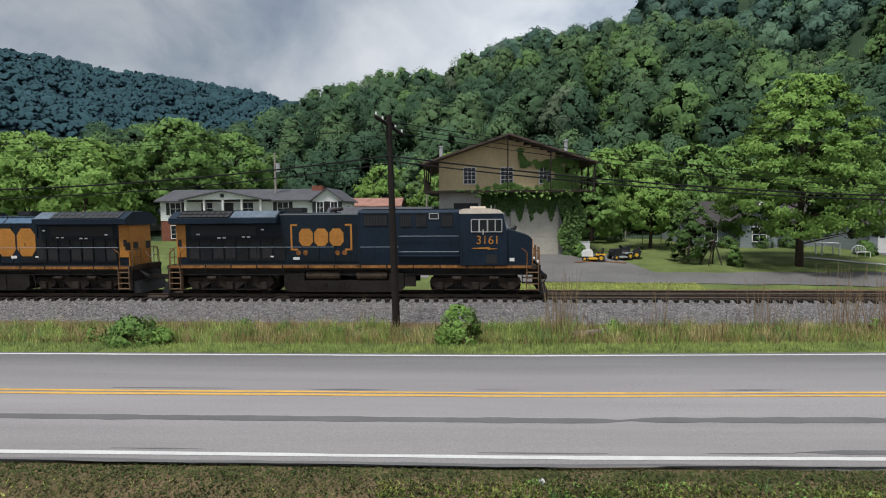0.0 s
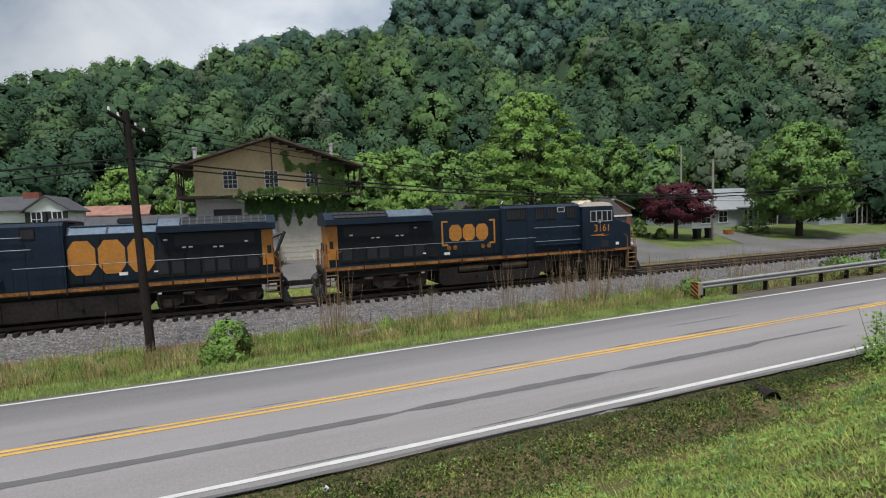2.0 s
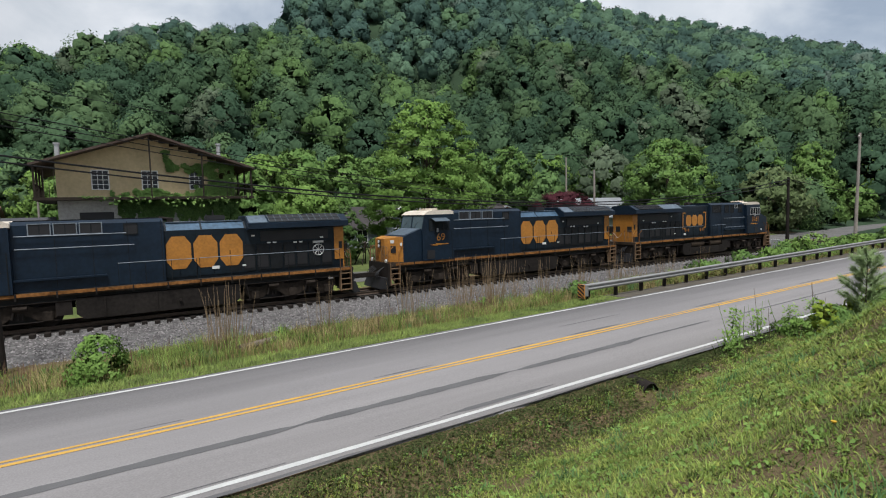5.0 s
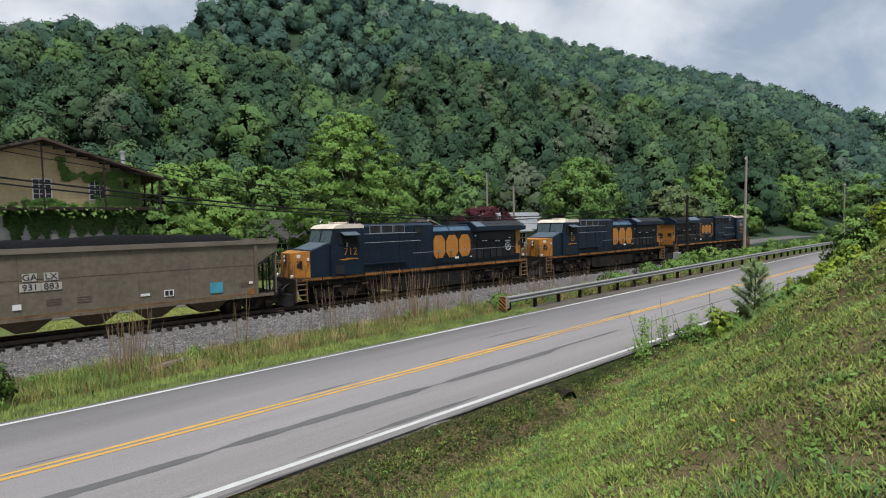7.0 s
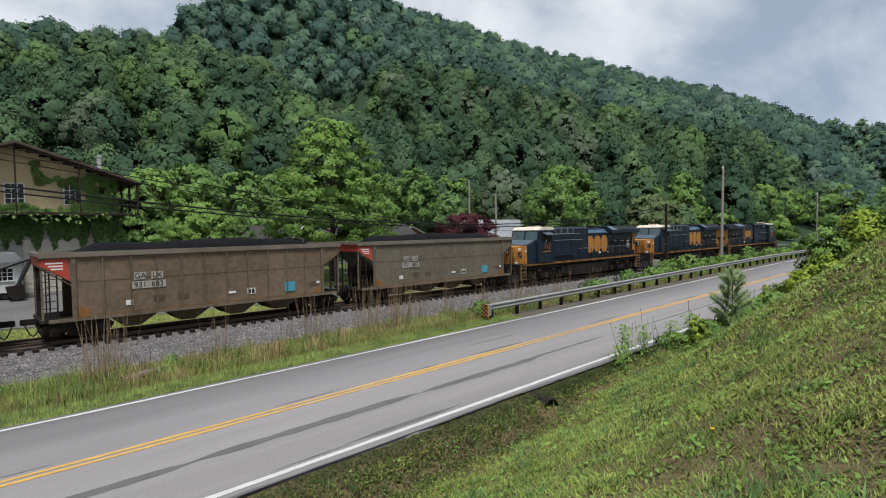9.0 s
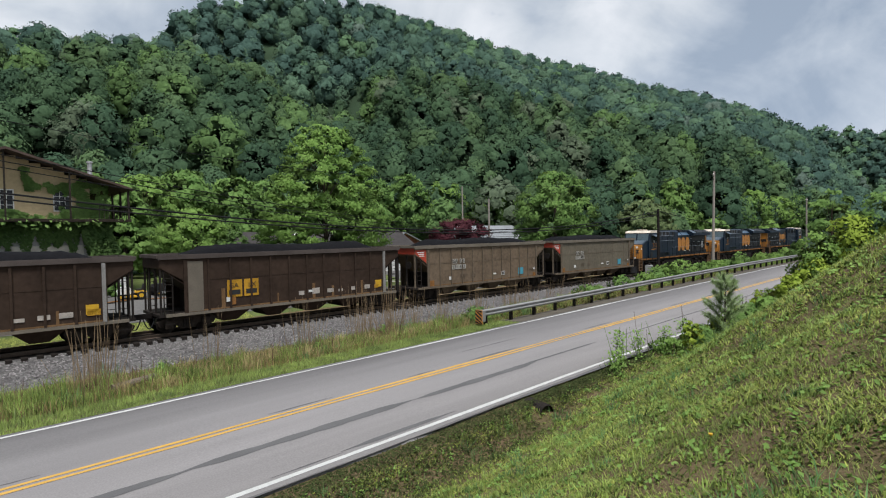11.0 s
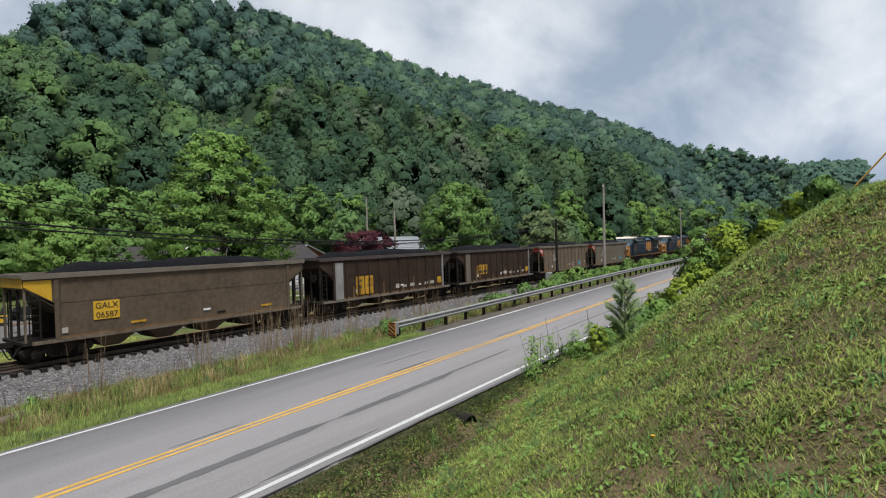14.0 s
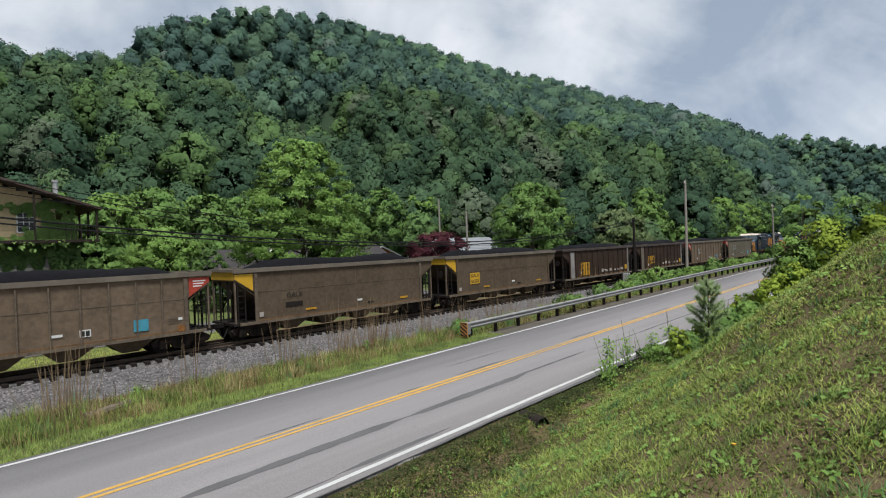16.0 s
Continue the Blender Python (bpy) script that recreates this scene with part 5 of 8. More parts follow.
def hillside():
    rng = np.random.default_rng(7)
    spots = []
    for x, y, r in scatter(rng, ((90, 160, 9.6, -34, 90), (160, 250, 10.0, -34, 90), (250, 470, 9.3, -14, 90), (470, 740, 12.5, 44, 91))):
        z = float(land(x, y))
        if (z < 1.2 and r > 120) or (y < 40 and r < 430) or not in_sight(x, y, r, 14):
            continue
        h = rng.uniform(10, 16) * (1.0 if r > 110 else 0.85)
        spots.append((x, y, h, h * rng.uniform(0.72, 0.95) * (1.12 if r > 250 else 1), *((980, 0.31, 34) if r < 160 else (640, 0.38, 22) if r < 250 else (230, 0.6, 12) if r < 470 else (80, 1.1, 6))))

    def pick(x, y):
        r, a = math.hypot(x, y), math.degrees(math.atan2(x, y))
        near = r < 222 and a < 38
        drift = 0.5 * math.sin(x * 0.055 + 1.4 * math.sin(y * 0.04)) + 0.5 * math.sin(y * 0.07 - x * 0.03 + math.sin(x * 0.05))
        # darker leaves low on the slope paint the shade of the hollow
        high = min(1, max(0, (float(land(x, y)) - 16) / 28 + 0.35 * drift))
        # beyond some 240 m the haze-tinted leaf colours are taken
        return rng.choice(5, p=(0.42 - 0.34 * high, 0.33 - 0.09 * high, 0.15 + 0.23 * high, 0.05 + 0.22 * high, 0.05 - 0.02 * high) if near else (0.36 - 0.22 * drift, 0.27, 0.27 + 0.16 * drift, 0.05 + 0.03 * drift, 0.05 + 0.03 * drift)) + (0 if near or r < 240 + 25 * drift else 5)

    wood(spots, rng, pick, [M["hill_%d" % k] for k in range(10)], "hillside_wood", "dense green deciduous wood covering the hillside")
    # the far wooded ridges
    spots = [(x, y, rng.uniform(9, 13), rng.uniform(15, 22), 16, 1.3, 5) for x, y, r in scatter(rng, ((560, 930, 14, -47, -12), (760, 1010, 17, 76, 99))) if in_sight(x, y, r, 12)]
    wood(spots, rng, lambda x, y: rng.integers(0, 2) + (0 if x < 0 else 2), [M["leaf_far_hazed"], M["leaf_far_dark_hazed"], M["hill_5"], M["hill_6"]], "far_wood", "far woods on the distant ridge, haze put into their blue", 0.88, 1.0)


def sheen(m):
    """Leaves shine a little under the open sky."""
    b = m.node_tree.nodes["Principled BSDF"]
    b.inputs["Roughness"].default_value, b.inputs["Specular IOR Level"].default_value = 0.7, 0.06
    return m


for k, (a, b) in enumerate((((0.046, 0.094, 0.054), (0.072, 0.132, 0.076)), ((0.064, 0.122, 0.064), (0.1, 0.172, 0.088)), ((0.088, 0.158, 0.074), (0.138, 0.222, 0.1)), ((0.105, 0.192, 0.07), (0.165, 0.275, 0.098)), ((0.105, 0.15, 0.092), (0.168, 0.22, 0.14)))):
    M["hill_%d" % k] = sheen(mat("hill_leaf", a, 0.85, 0.3, 0.3, 0.3, col2=b, fine=1.7, trans=0.25, per=0.12, dist=0.5))
    # leaves of the higher slopes, with distance haze put in as blue
    hazed = lambda c: (c[0] * 1.02 + 0.016, c[1] * 1.08 + 0.02, c[2] * 1.25 + 0.034)
    M["hill_%d" % (k + 5)] = sheen(mat("hill_leaf_hazed", hazed(a), 0.85, 0.3, 0.3, 0.3, col2=hazed(b), fine=1.3, trans=0.25, per=0.1, dist=0.6))
# distance haze tints these far leaves blue
M["leaf_far_hazed"] = mat("leaf_far_hazed", (0.024, 0.058, 0.07), 0.95, 0.15, 0.02, 0.0, col2=(0.031, 0.07, 0.083), fine=0.1, per=0.1)
M["leaf_far_dark_hazed"] = mat("leaf_far_dark_hazed", (0.021, 0.051, 0.063), 0.95, 0.15, 0.02, 0.0, col2=(0.028, 0.062, 0.075), fine=0.1, per=0.1)
hillside()

# ---- buildings ----
M["tan_siding"] = mat("tan_siding", (0.56, 0.44, 0.26), 0.8, 0.15, 0.6, 0.1, fine=5)
M["white_siding"] = mat("white_siding", (0.72, 0.73, 0.72), 0.7, 0.08, 0.8, 0.1, fine=5)
M["grey_siding"] = mat("grey_siding", (0.25, 0.28, 0.3), 0.75, 0.12, 0.8, 0.1, fine=5)
M["pole_grey_trim"] = mat("weathered_trim", (0.28, 0.27, 0.26), 0.8, 0.2, 2.0, 0.1)
M["cream_panel"] = mat("cream_door_panel", (0.5, 0.47, 0.4), 0.75, 0.15, 0.8, 0.1, fine=5)
M["blue_siding"] = mat("blue_grey_siding", (0.3, 0.33, 0.35), 0.75, 0.12, 0.8, 0.1, fine=5)
M["apron"] = mat("apron_concrete", (0.2, 0.19, 0.188), 0.9, 0.25, 0.6, 0.3, fine=8)
M["block"] = mat("concrete_block", (0.36, 0.35, 0.33), 0.9, 0.25, 0.8, 0.3, fine=6)
M["brick"] = mat("brick_wall", (0.22, 0.085, 0.06), 0.85, 0.3, 2.0, 0.3, fine=12)
M["shingle"] = mat("dark_shingles", (0.055, 0.05, 0.05), 0.9, 0.3, 1.5, 0.3, fine=10)
M["shingle_brown"] = mat("brown_shingles", (0.09, 0.065, 0.055), 0.9, 0.3, 1.5, 0.3, fine=10)
M["metal_roof"] = mat("pale_metal_roof", (0.27, 0.285, 0.3), 0.5, 0.15, 0.7, 0.05, metal=0.2)
M["grey_roof"] = mat("grey_roof", (0.082, 0.083, 0.092), 0.8, 0.2, 1.0, 0.2)
M["rust_roof"] = mat("rusted_red_roof", (0.28, 0.15, 0.12), 0.8, 0.4, 1.0, 0.2)
M["deck"] = mat("dark_timber", (0.035, 0.028, 0.022), 0.85, 0.4, 3.0, 0.3)
M["bluish"] = mat("pale_blue_wall", (0.45, 0.55, 0.62), 0.7, 0.1, 1.0, 0.1)


def siding(name, x0, x1, y, z0, z1, material, parent, lap=0.2, tops=None):
    """Lapped boards on a wall that faces -y. tops: the gable's outline, z as a function of x."""
    bm = bmesh.new()
    n = max(1, int(round((z1 - z0) / lap)))
    for i in range(n):
        a, b = z0 + (z1 - z0) * i / n, z0 + (z1 - z0) * (i + 1) / n
        l, r = x0, x1
        if tops:
            while l < r and tops(l) < b - 0.02:
                l += 0.05
            while r > l and tops(r) < b - 0.02:
                r -= 0.05
            if r - l < 0.15:
                continue
        vs = [bm.verts.new(p) for p in ((l, y - 0.03, a), (r, y - 0.03, a), (r, y - 0.006, b), (l, y - 0.006, b), (l, y, a), (r, y, a))]
        bm.faces.new(vs[:4])
        bm.faces.new((vs[0], vs[4], vs[5], vs[1]))
    return part(name, bm, material, parent)


def window(parent, x0, x1, z0, z1, y, nx=2, nz=3, frame_mat="white", name="window", shutters=False):
    bm = bmesh.new()
    t = 0.07
    for a in ((x0 - t, x1 + t, z0 - t, z0), (x0 - t, x1 + t, z1, z1 + t), (x0 - t, x0, z0, z1), (x1, x1 + t, z0, z1)):
        box(bm, a[0], a[1], y - 0.09, y - 0.02, a[2], a[3])
    w = part(name, bm, M[frame_mat], parent)
    part("pane", B(x0, x1, y - 0.05, y - 0.035, z0, z1), M["glass"], w)
    for i in range(1, nx):
        x = x0 + (x1 - x0) * i / nx
        part("glazing_bar", B(x - 0.02, x + 0.02, y - 0.075, y - 0.052, z0, z1), M[frame_mat], w)
    for i in range(1, nz):
        z = z0 + (z1 - z0) * i / nz
        part("glazing_bar", B(x0, x1, y - 0.072, y - 0.054, z - 0.02, z + 0.02), M[frame_mat], w)
    if shutters:
        for a, b in ((x0 - 0.5, x0 - 0.1), (x1 + 0.1, x1 + 0.5)):
            part("shutter", B(a, b, y - 0.08, y - 0.03, z0 - 0.05, z1 + 0.05), M["black"], parent, "black shutter")
    return w


def gable_roof(parent, x0, x1, y0, y1, ze, zr, material, along="x", over=0.4, t=0.14, name="roof"):
    """A pitched roof with its ridge along x or y, eaves at ze, ridge at zr, with thickness."""
    bm = bmesh.new()
    if along == "x":
        prof = lambda a, b: [(a - over, ze - over * (zr - ze) / ((b - a) / 2)), ((a + b) / 2, zr), (b + over, ze - over * (zr - ze) / ((b - a) / 2))]
        p = prof(y0, y1)
        pts = p + [(x, z - t) for x, z in p[::-1]]
        prism(bm, pts, x0 - over, x1 + over)
        for v in bm.verts:
            v.co = Vector((v.co.y, v.co.x, v.co.z))
    else:
        sl = (zr - ze) / ((x1 - x0) / 2)
        p = [(x0 - over, ze - over * sl), ((x0 + x1) / 2, zr), (x1 + over, ze - over * sl)]
        prism(bm, p + [(x, z - t) for x, z in p[::-1]], y0 - over, y1 + over)
    bmesh.ops.recalc_face_normals(bm, faces=bm.faces[:])
    return part(name, bm, material, parent)


def walls(parent, x0, x1, y0, y1, z0, z1, material, gable=None, along="x", name="wall"):
    """Solid outer walls; gable: the ridge height of the end walls."""
    bm = bmesh.new()
    if gable and along == "y":
        prism(bm, [(x0, z0), (x1, z0), (x1, z1), ((x0 + x1) / 2, gable), (x0, z1)], y0, y1)
    elif gable:
        prism(bm, [(y0, z0), (y1, z0), (y1, z1), ((y0 + y1) / 2, gable), (y0, z1)], x0, x1)
        for v in bm.verts:
            v.co = Vector((v.co.y, v.co.x, v.co.z))
        bmesh.ops.recalc_face_normals(bm, faces=bm.faces[:])
    else:
        box(bm, x0, x1, y0, y1, z0, z1)
    return part(name, bm, material, parent)


def ivy(name, n, place, seed, size=0.16, parent=None, material=None):
    rng = np.random.default_rng(seed)
    p = place(rng, n)
    nn = np.tile(np.array([[0, -1.0, 0.4]]), (len(p), 1))
    v, f, nv = leaves(p, nn, size, rng, 0.5)
    # ivy below the deck gets darker leaves, its shade put into the colour
    return raw(name, v, f, material or M["leaf_mid" if name == "wall_ivy" else "leaf_dark"], parent, normals=nv)


def tan_building():
    h = thing("tan_building", pose(0, 0, 0), "tan two-storey building overgrown with ivy, balcony and garage", "building")
    g, y = 0.3, 46.5
    up0, up1 = -2.25, 8.5
    eave, ridge = 8.35, 10.75
    slope = lambda x: ridge - abs(x - 3.5) * (ridge - eave) / 7.2 - 0.12
    walls(h, up0, up1, y, 58, g, 6.0, M["block"], name="lower_wall")
    walls(h, up0, up1, y, 58, 6.0, slope(up0) - 0.02, M["tan_siding"], 10.5, "y", "upper_wall")
    siding("siding", up0, up1, y - 0.004, 6.1, 10.6, M["tan_siding"], h, 0.22, slope)
    gable_roof(h, -3.3, 10.6, 45.3, 58.5, 8.45, 10.75, M["shingle_brown"], "y", 0.35, 0.16)
    # balcony all round the upper floor
    part("balcony_deck", B(-3.5, 10.85, 45.1, 46.49, 5.86, 6.06), M["deck"], h)
    part("balcony_deck", B(-3.5, up0 - 0.01, 46.49, 56, 5.86, 6.06), M["deck"], h)
    part("balcony_deck", B(up1 + 0.01, 10.85, 46.49, 56, 5.86, 6.06), M["deck"], h)
    for x in (3.55, 7.1):
        part("balcony_post", B(x - 0.05, x + 0.05, 45.15, 45.25, 6.06, slope(x) + 0.05), M["deck"], h)
    for x in (-3.4, 10.7):
        for yy in (45.2, 47.5, 50, 52.5):
            part("balcony_post", B(x - 0.06, x + 0.06, yy - 0.06, yy + 0.06, 6.06, 8.3), M["deck"], h)
        bm = bmesh.new()
        tube(bm, (x, 45.2, 7.0), (x, 52.5, 7.0), 0.04, seg=5)
        part("balcony_rail", bm, M["deck"], h)
        for k in range(14):
            part("baluster", B(x - 0.02, x + 0.02, 45.4 + k * 0.5, 45.44 + k * 0.5, 6.06, 7.0), M["deck"], h)
    for k in range(4):
        x = -3.2 + k * 0.3
        part("baluster", B(x, x + 0.04, 45.18, 45.22, 6.06, 8.2 if k % 2 else 7.0), M["deck"], h)
        part("baluster", B(x + 12.0, x + 12.04, 45.18, 45.22, 6.06, 7.0), M["deck"], h)
    for x0, x1 in ((-0.1, 0.88), (3.08, 4.06), (6.36, 7.3)):
        window(h, x0, x1, 6.68, 8.0, y, 3, 4)
    # garage front
    door = part("garage_door", B(3.9, 8.0, y - 0.06, y - 0.01, g, 4.2), M["cream_panel"], h, "dirty cream sectional garage door")
    for k in range(9):
        part("door_panel", B(3.95, 7.95, y - 0.085, y - 0.062, g + 0.05 + k * 0.43, g + 0.44 + k * 0.43), M["cream_panel"], door)
    part("dark_opening", B(-1.0, 1.1, y - 0.03, y - 0.004, 3.5, 5.0), M["black"], h)
    part("window_sill", B(-1.1, 1.2, y - 0.15, y - 0.03, 3.38, 3.5), M["block"], h)
    part("concrete_wing", B(8.52, 9.6, 46.0, 46.3, g, 2.75), M["block"], h)
    for x, z0, z1, yy in ((-2.1, 8.2, 9.9, 47.5), (8.75, 8.3, 10.3, 47.5)):
        part("flue_pipe", T((x, yy, z0), (x, yy, z1), 0.16, seg=12), M["silver"], h)
        part("flue_cap", T((x, yy, z1), (x, yy, z1 + 0.12), 0.22, seg=12), M["silver"], h)

    def band(rng, n):
        x = rng.uniform(-1.0, 10.6, n)
        deep = (0.25 + 0.35 * np.clip((x + 0.5) / 5, 0, 1) + 0.3 * np.sin(x * 2.1) * np.sin(x * 0.9 + 1)) * np.where(x > 0.8, 1.0, 0.4)
        z = 6.05 - rng.uniform(0, 1, n) ** 1.5 * np.maximum(deep, 0.1)
        return np.stack([x, 45.05 + rng.uniform(0, 0.25, n) + (rng.uniform(0, 1, n) > 0.5) * 1.2, z], 1)

    def face(rng, n):
        out = []
        while len(out) < n:
            x, z = rng.uniform(1.0, 9.6), rng.uniform(6.1, 9.6)
            c = math.sin(x * 1.9 + 0.6) * 0.35 + math.sin(z * 2.7 + x) * 0.35
            c += math.sin(x * 7.3 + z * 3.1) * 0.2 + math.sin(z * 8.9 - x * 5.2) * 0.2
            lim = (x > 7.5 + 0.9 * c and z < slope(x) - 0.2) or (x > 5.2 + c * 0.8 and abs(z - 8.5 + (x - 5) * 0.12) < 0.3 + 0.5 * c) or (z < 6.32 + 0.5 * c + 0.04 * x) or (abs(x - 4.9 - 0.4 * c) < 0.22 and z > 8.0 and z < 9.6)
            lim = lim and not (6.3 < x < 7.35 and 6.75 < z < 7.9 and rng.uniform() < 0.8) and rng.uniform() < 0.75 + c
            if lim:
                out.append((x, 46.42 - rng.uniform(0, 0.12), z))
        return np.array(out)

    def column(rng, n):
        x = 8.1 + rng.uniform(0, 1.9, n)
        z = g + 0.2 + rng.uniform(0, 1, n) * 5.5
        x += 0.25 * np.sin(z * 2.2)
        return np.stack([x, 46.2 - rng.uniform(0, 0.5, n), z], 1)

    def drape(rng, n):
        x = rng.uniform(1.4, 8.4, n)
        z = 5.9 - rng.uniform(0, 1, n) ** 1.3 * (1.2 + 0.9 * np.abs(np.sin(x * 2.4)) + 0.5 * np.sin(x * 7))
        return np.stack([x, 46.42 - rng.uniform(0, 0.12, n), z], 1)

    for nm, n, f, sd in (("wall_ivy", 420, band, 1), ("wall_ivy", 4200, face, 2), ("ivy", 3000, column, 3), ("ivy", 4200, drape, 4)):
        tagged(ivy(nm, n, f, sd, 0.13), "green ivy climbing over the tan building", "ivy", kind="stuff")


tan_building()


def white_house():
    h = thing("white_house", pose(0, 0, 0), "long white ranch house with grey roof and black shutters", "house")
    g = float(land(-25, 62)) - 0.3
    y = 60.0
    walls(h, -34.8, -17.0, y, 68, g, 3.4, M["brick"], name="brick_base")
    walls(h, -34.8, -17.0, y, 68, 3.4, 5.75, M["white_siding"], 7.0, "x", "wall")
    siding("siding", -34.8, -17.0, y - 0.004, 3.4, 5.7, M["white_siding"], h, 0.2)
    gable_roof(h, -34.8, -17.0, y, 68, 5.8, 7.05, M["grey_roof"], "x", 0.5)
    walls(h, -17.0, -13.7, y - 0.8, 66, g, 5.75, M["white_siding"], 6.9, "y", "wing_wall")
    gable_roof(h, -17.0, -13.7, y - 0.8, 66, 5.75, 6.95, M["grey_roof"], "y", 0.35)
    # porch with its gable
    gable_roof(h, -31.2, -22.0, y - 2.2, y + 2, 5.8, 6.75, M["grey_roof"], "y", 0.2)
    bm = bmesh.new()
    prism(bm, [(-31.0, 5.72), (-22.2, 5.72), (-26.6, 6.6)], y - 2.1, y - 2.02)
    part("porch_gable", bm, M["white_siding"], h)
    part("gable_vent", T((-26.6, y - 2.12, 6.15), (-26.6, y - 2.18, 6.15), 0.22, seg=12), M["black"], h)
    part("porch_floor", B(-31.0, -22.2, y - 2.1, y - 0.05, 3.2, 3.4), M["white_siding"], h)
    for k in range(5):
        x = -30.8 + k * 2.1
        part("porch_column", B(x - 0.1, x + 0.1, y - 2.1, y - 1.9, 3.4, 5.75), M["white"], h)
    for x0, x1, sh in ((-33.6, -32.4, True), (-30.0, -28.7, False), (-25.2, -24.0, False), (-21.2, -20.0, True), (-16.5, -15.8, True), (-14.9, -14.2, True)):
        window(h, x0, x1, 4.1, 5.4, y if x0 < -17 else y - 0.8, 2, 2, shutters=sh)
    window(h, -33.6, -32.5, 1.4, 2.8, y, 2, 3)
    part("front_door", B(-27.4, -26.3, y - 0.06, y - 0.01, 3.4, 5.4), M["black"], h)
    part("chimney", B(-18.2, -16.9, 63.2, 64.2, 6.2, 7.4), M["brick"], h, "brick chimney")


white_house()


def small_buildings():
    h = thing("red_roofed_shed", pose(0, 0, 0), "pale blue shed with rusted red metal roof", "shed")
    walls(h, -17.0, -9.3, 75, 80, 1.2, 5.2, M["bluish"])
    gable_roof(h, -17.0, -9.3, 75, 80, 5.2, 6.2, M["rust_roof"], "x", 0.4)
    part("door", B(-14.0, -12.8, 74.95, 74.99, 1.8, 4.3), M["black"], h)
    h = thing("white_garage", pose(0, 0, 0), "white sided two-door garage with dark grey metal roof", "garage")
    walls(h, -13.3, -3.0, 50, 56, 0.1, 3.3, M["white_siding"], 4.5, "x")
    siding("siding", -13.3, -3.0, 49.996, 0.3, 3.3, M["white_siding"], h)
    gable_roof(h, -13.3, -3.0, 50, 56, 3.35, 4.75, M["grey_roof"], "x", 0.3)
    for k in range(18):
        x = -13.4 + k * 0.6
        bm = bmesh.new()
        prism(bm, [(49.7, 3.2), (53.0, 4.74), (53.0, 4.775), (49.7, 3.235)], x - 0.02, x + 0.02)
        for v in bm.verts:
            v.co = Vector((v.co.y, v.co.x, v.co.z))
        bmesh.ops.recalc_face_normals(bm, faces=bm.faces[:])
        part("roof_seam", bm, M["grey_roof"], h)
    part("gutter", B(-13.6, -2.7, 49.6, 49.7, 3.24, 3.34), M["white"], h)
    part("downpipe", T((-3.15, 49.9, 3.3), (-3.15, 49.9, 0.3), 0.04, seg=6), M["white"], h)
    for x0 in (-12.5, -6.75):
        d = part("garage_door", B(x0, x0 + 2.9, 49.9, 49.96, 0.4, 2.9), M["white"], h, "white garage door with two small windows")
        for k in range(5):
            part("door_panel", B(x0 + 0.08, x0 + 2.82, 49.875, 49.9, 0.45 + k * 0.49, 0.9 + k * 0.49), M["white"], d)
        for x in (x0 + 0.5, x0 + 1.6):
            part("door_window", B(x, x + 0.85, 49.86, 49.874, 2.14, 2.38), M["glass"], d)
    h = thing("trailer_home", pose(0, 0, 0), "white trailer home behind the locomotives", "trailer")
    walls(h, -48, -36.5, 74, 78, 1.0, 5.0, M["white_siding"])
    part("roof", B(-48.2, -36.3, 73.8, 78.2, 5.0, 5.25, bevel=0.08), M["metal_roof"], h)


small_buildings()


def grey_house():
    h = thing("grey_house", pose(0, 0, 0), "grey sided ranch house with dark shingle roof and garage", "house")
    g = 0.3
    walls(h, 21.6, 34.2, 52, 60, g, 3.0, M["grey_siding"], 5.0, "x")
    siding("siding", 21.6, 34.2, 51.996, g, 3.0, M["grey_siding"], h)
    gable_roof(h, 21.6, 34.2, 52, 60, 3.05, 5.1, M["shingle"], "x", 0.45)
    walls(h, 25.6, 29.0, 51.0, 54, g, 3.0, M["grey_siding"], 4.9, "y", "porch_wall")
    gable_roof(h, 25.6, 29.0, 51.0, 55, 3.05, 5.0, M["shingle"], "y", 0.35)
    bm = bmesh.new()
    for s in (-1, 1):
        tube(bm, (27.3, 50.6, 4.95), (27.3 + s * 2.1, 50.6, 2.85), 0.08, seg=4)
    part("barge_board", bm, M["white"], h)
    for x0, x1 in ((22.8, 23.9), (26.7, 27.9), (30.5, 31.8)):
        window(h, x0, x1, 1.3, 2.6, 52 if not 25 < x0 < 29 else 51.0, 2, 2)
    walls(h, 34.2, 40.3, 46.8, 54, g - 0.1, 3.0, M["grey_siding"], None, "x", "garage_wall")
    siding("siding", 34.2, 40.3, 46.796, g, 3.0, M["grey_siding"], h)
    gable_roof(h, 34.2, 40.3, 46.8, 54, 3.1, 5.1, M["shingle"], "x", 0.4)
    part("fascia", B(33.8, 40.7, 46.36, 46.42, 2.84, 3.02), M["white"], h)
    for x0, x1 in ((34.85, 37.05), (37.35, 39.75)):
        d = part("garage_door", B(x0, x1, 46.7, 46.76, g - 0.05, 2.3), M["white"], h, "white panelled garage door")
        for i in range(4):
            for k in range(4):
                w = (x1 - x0 - 0.2) / 4
                part("door_panel", B(x0 + 0.1 + i * w, x0 + 0.04 + (i + 1) * w, 46.675, 46.702, g + 0.02 + k * 0.5, g + 0.44 + k * 0.5), M["glass"] if k == 3 else M["white"], d)
    part("porch_lamp", T((37.2, 46.6, 2.45), (37.2, 46.6, 2.7), 0.1, 0.06, seg=8), M["black"], h)


grey_house()


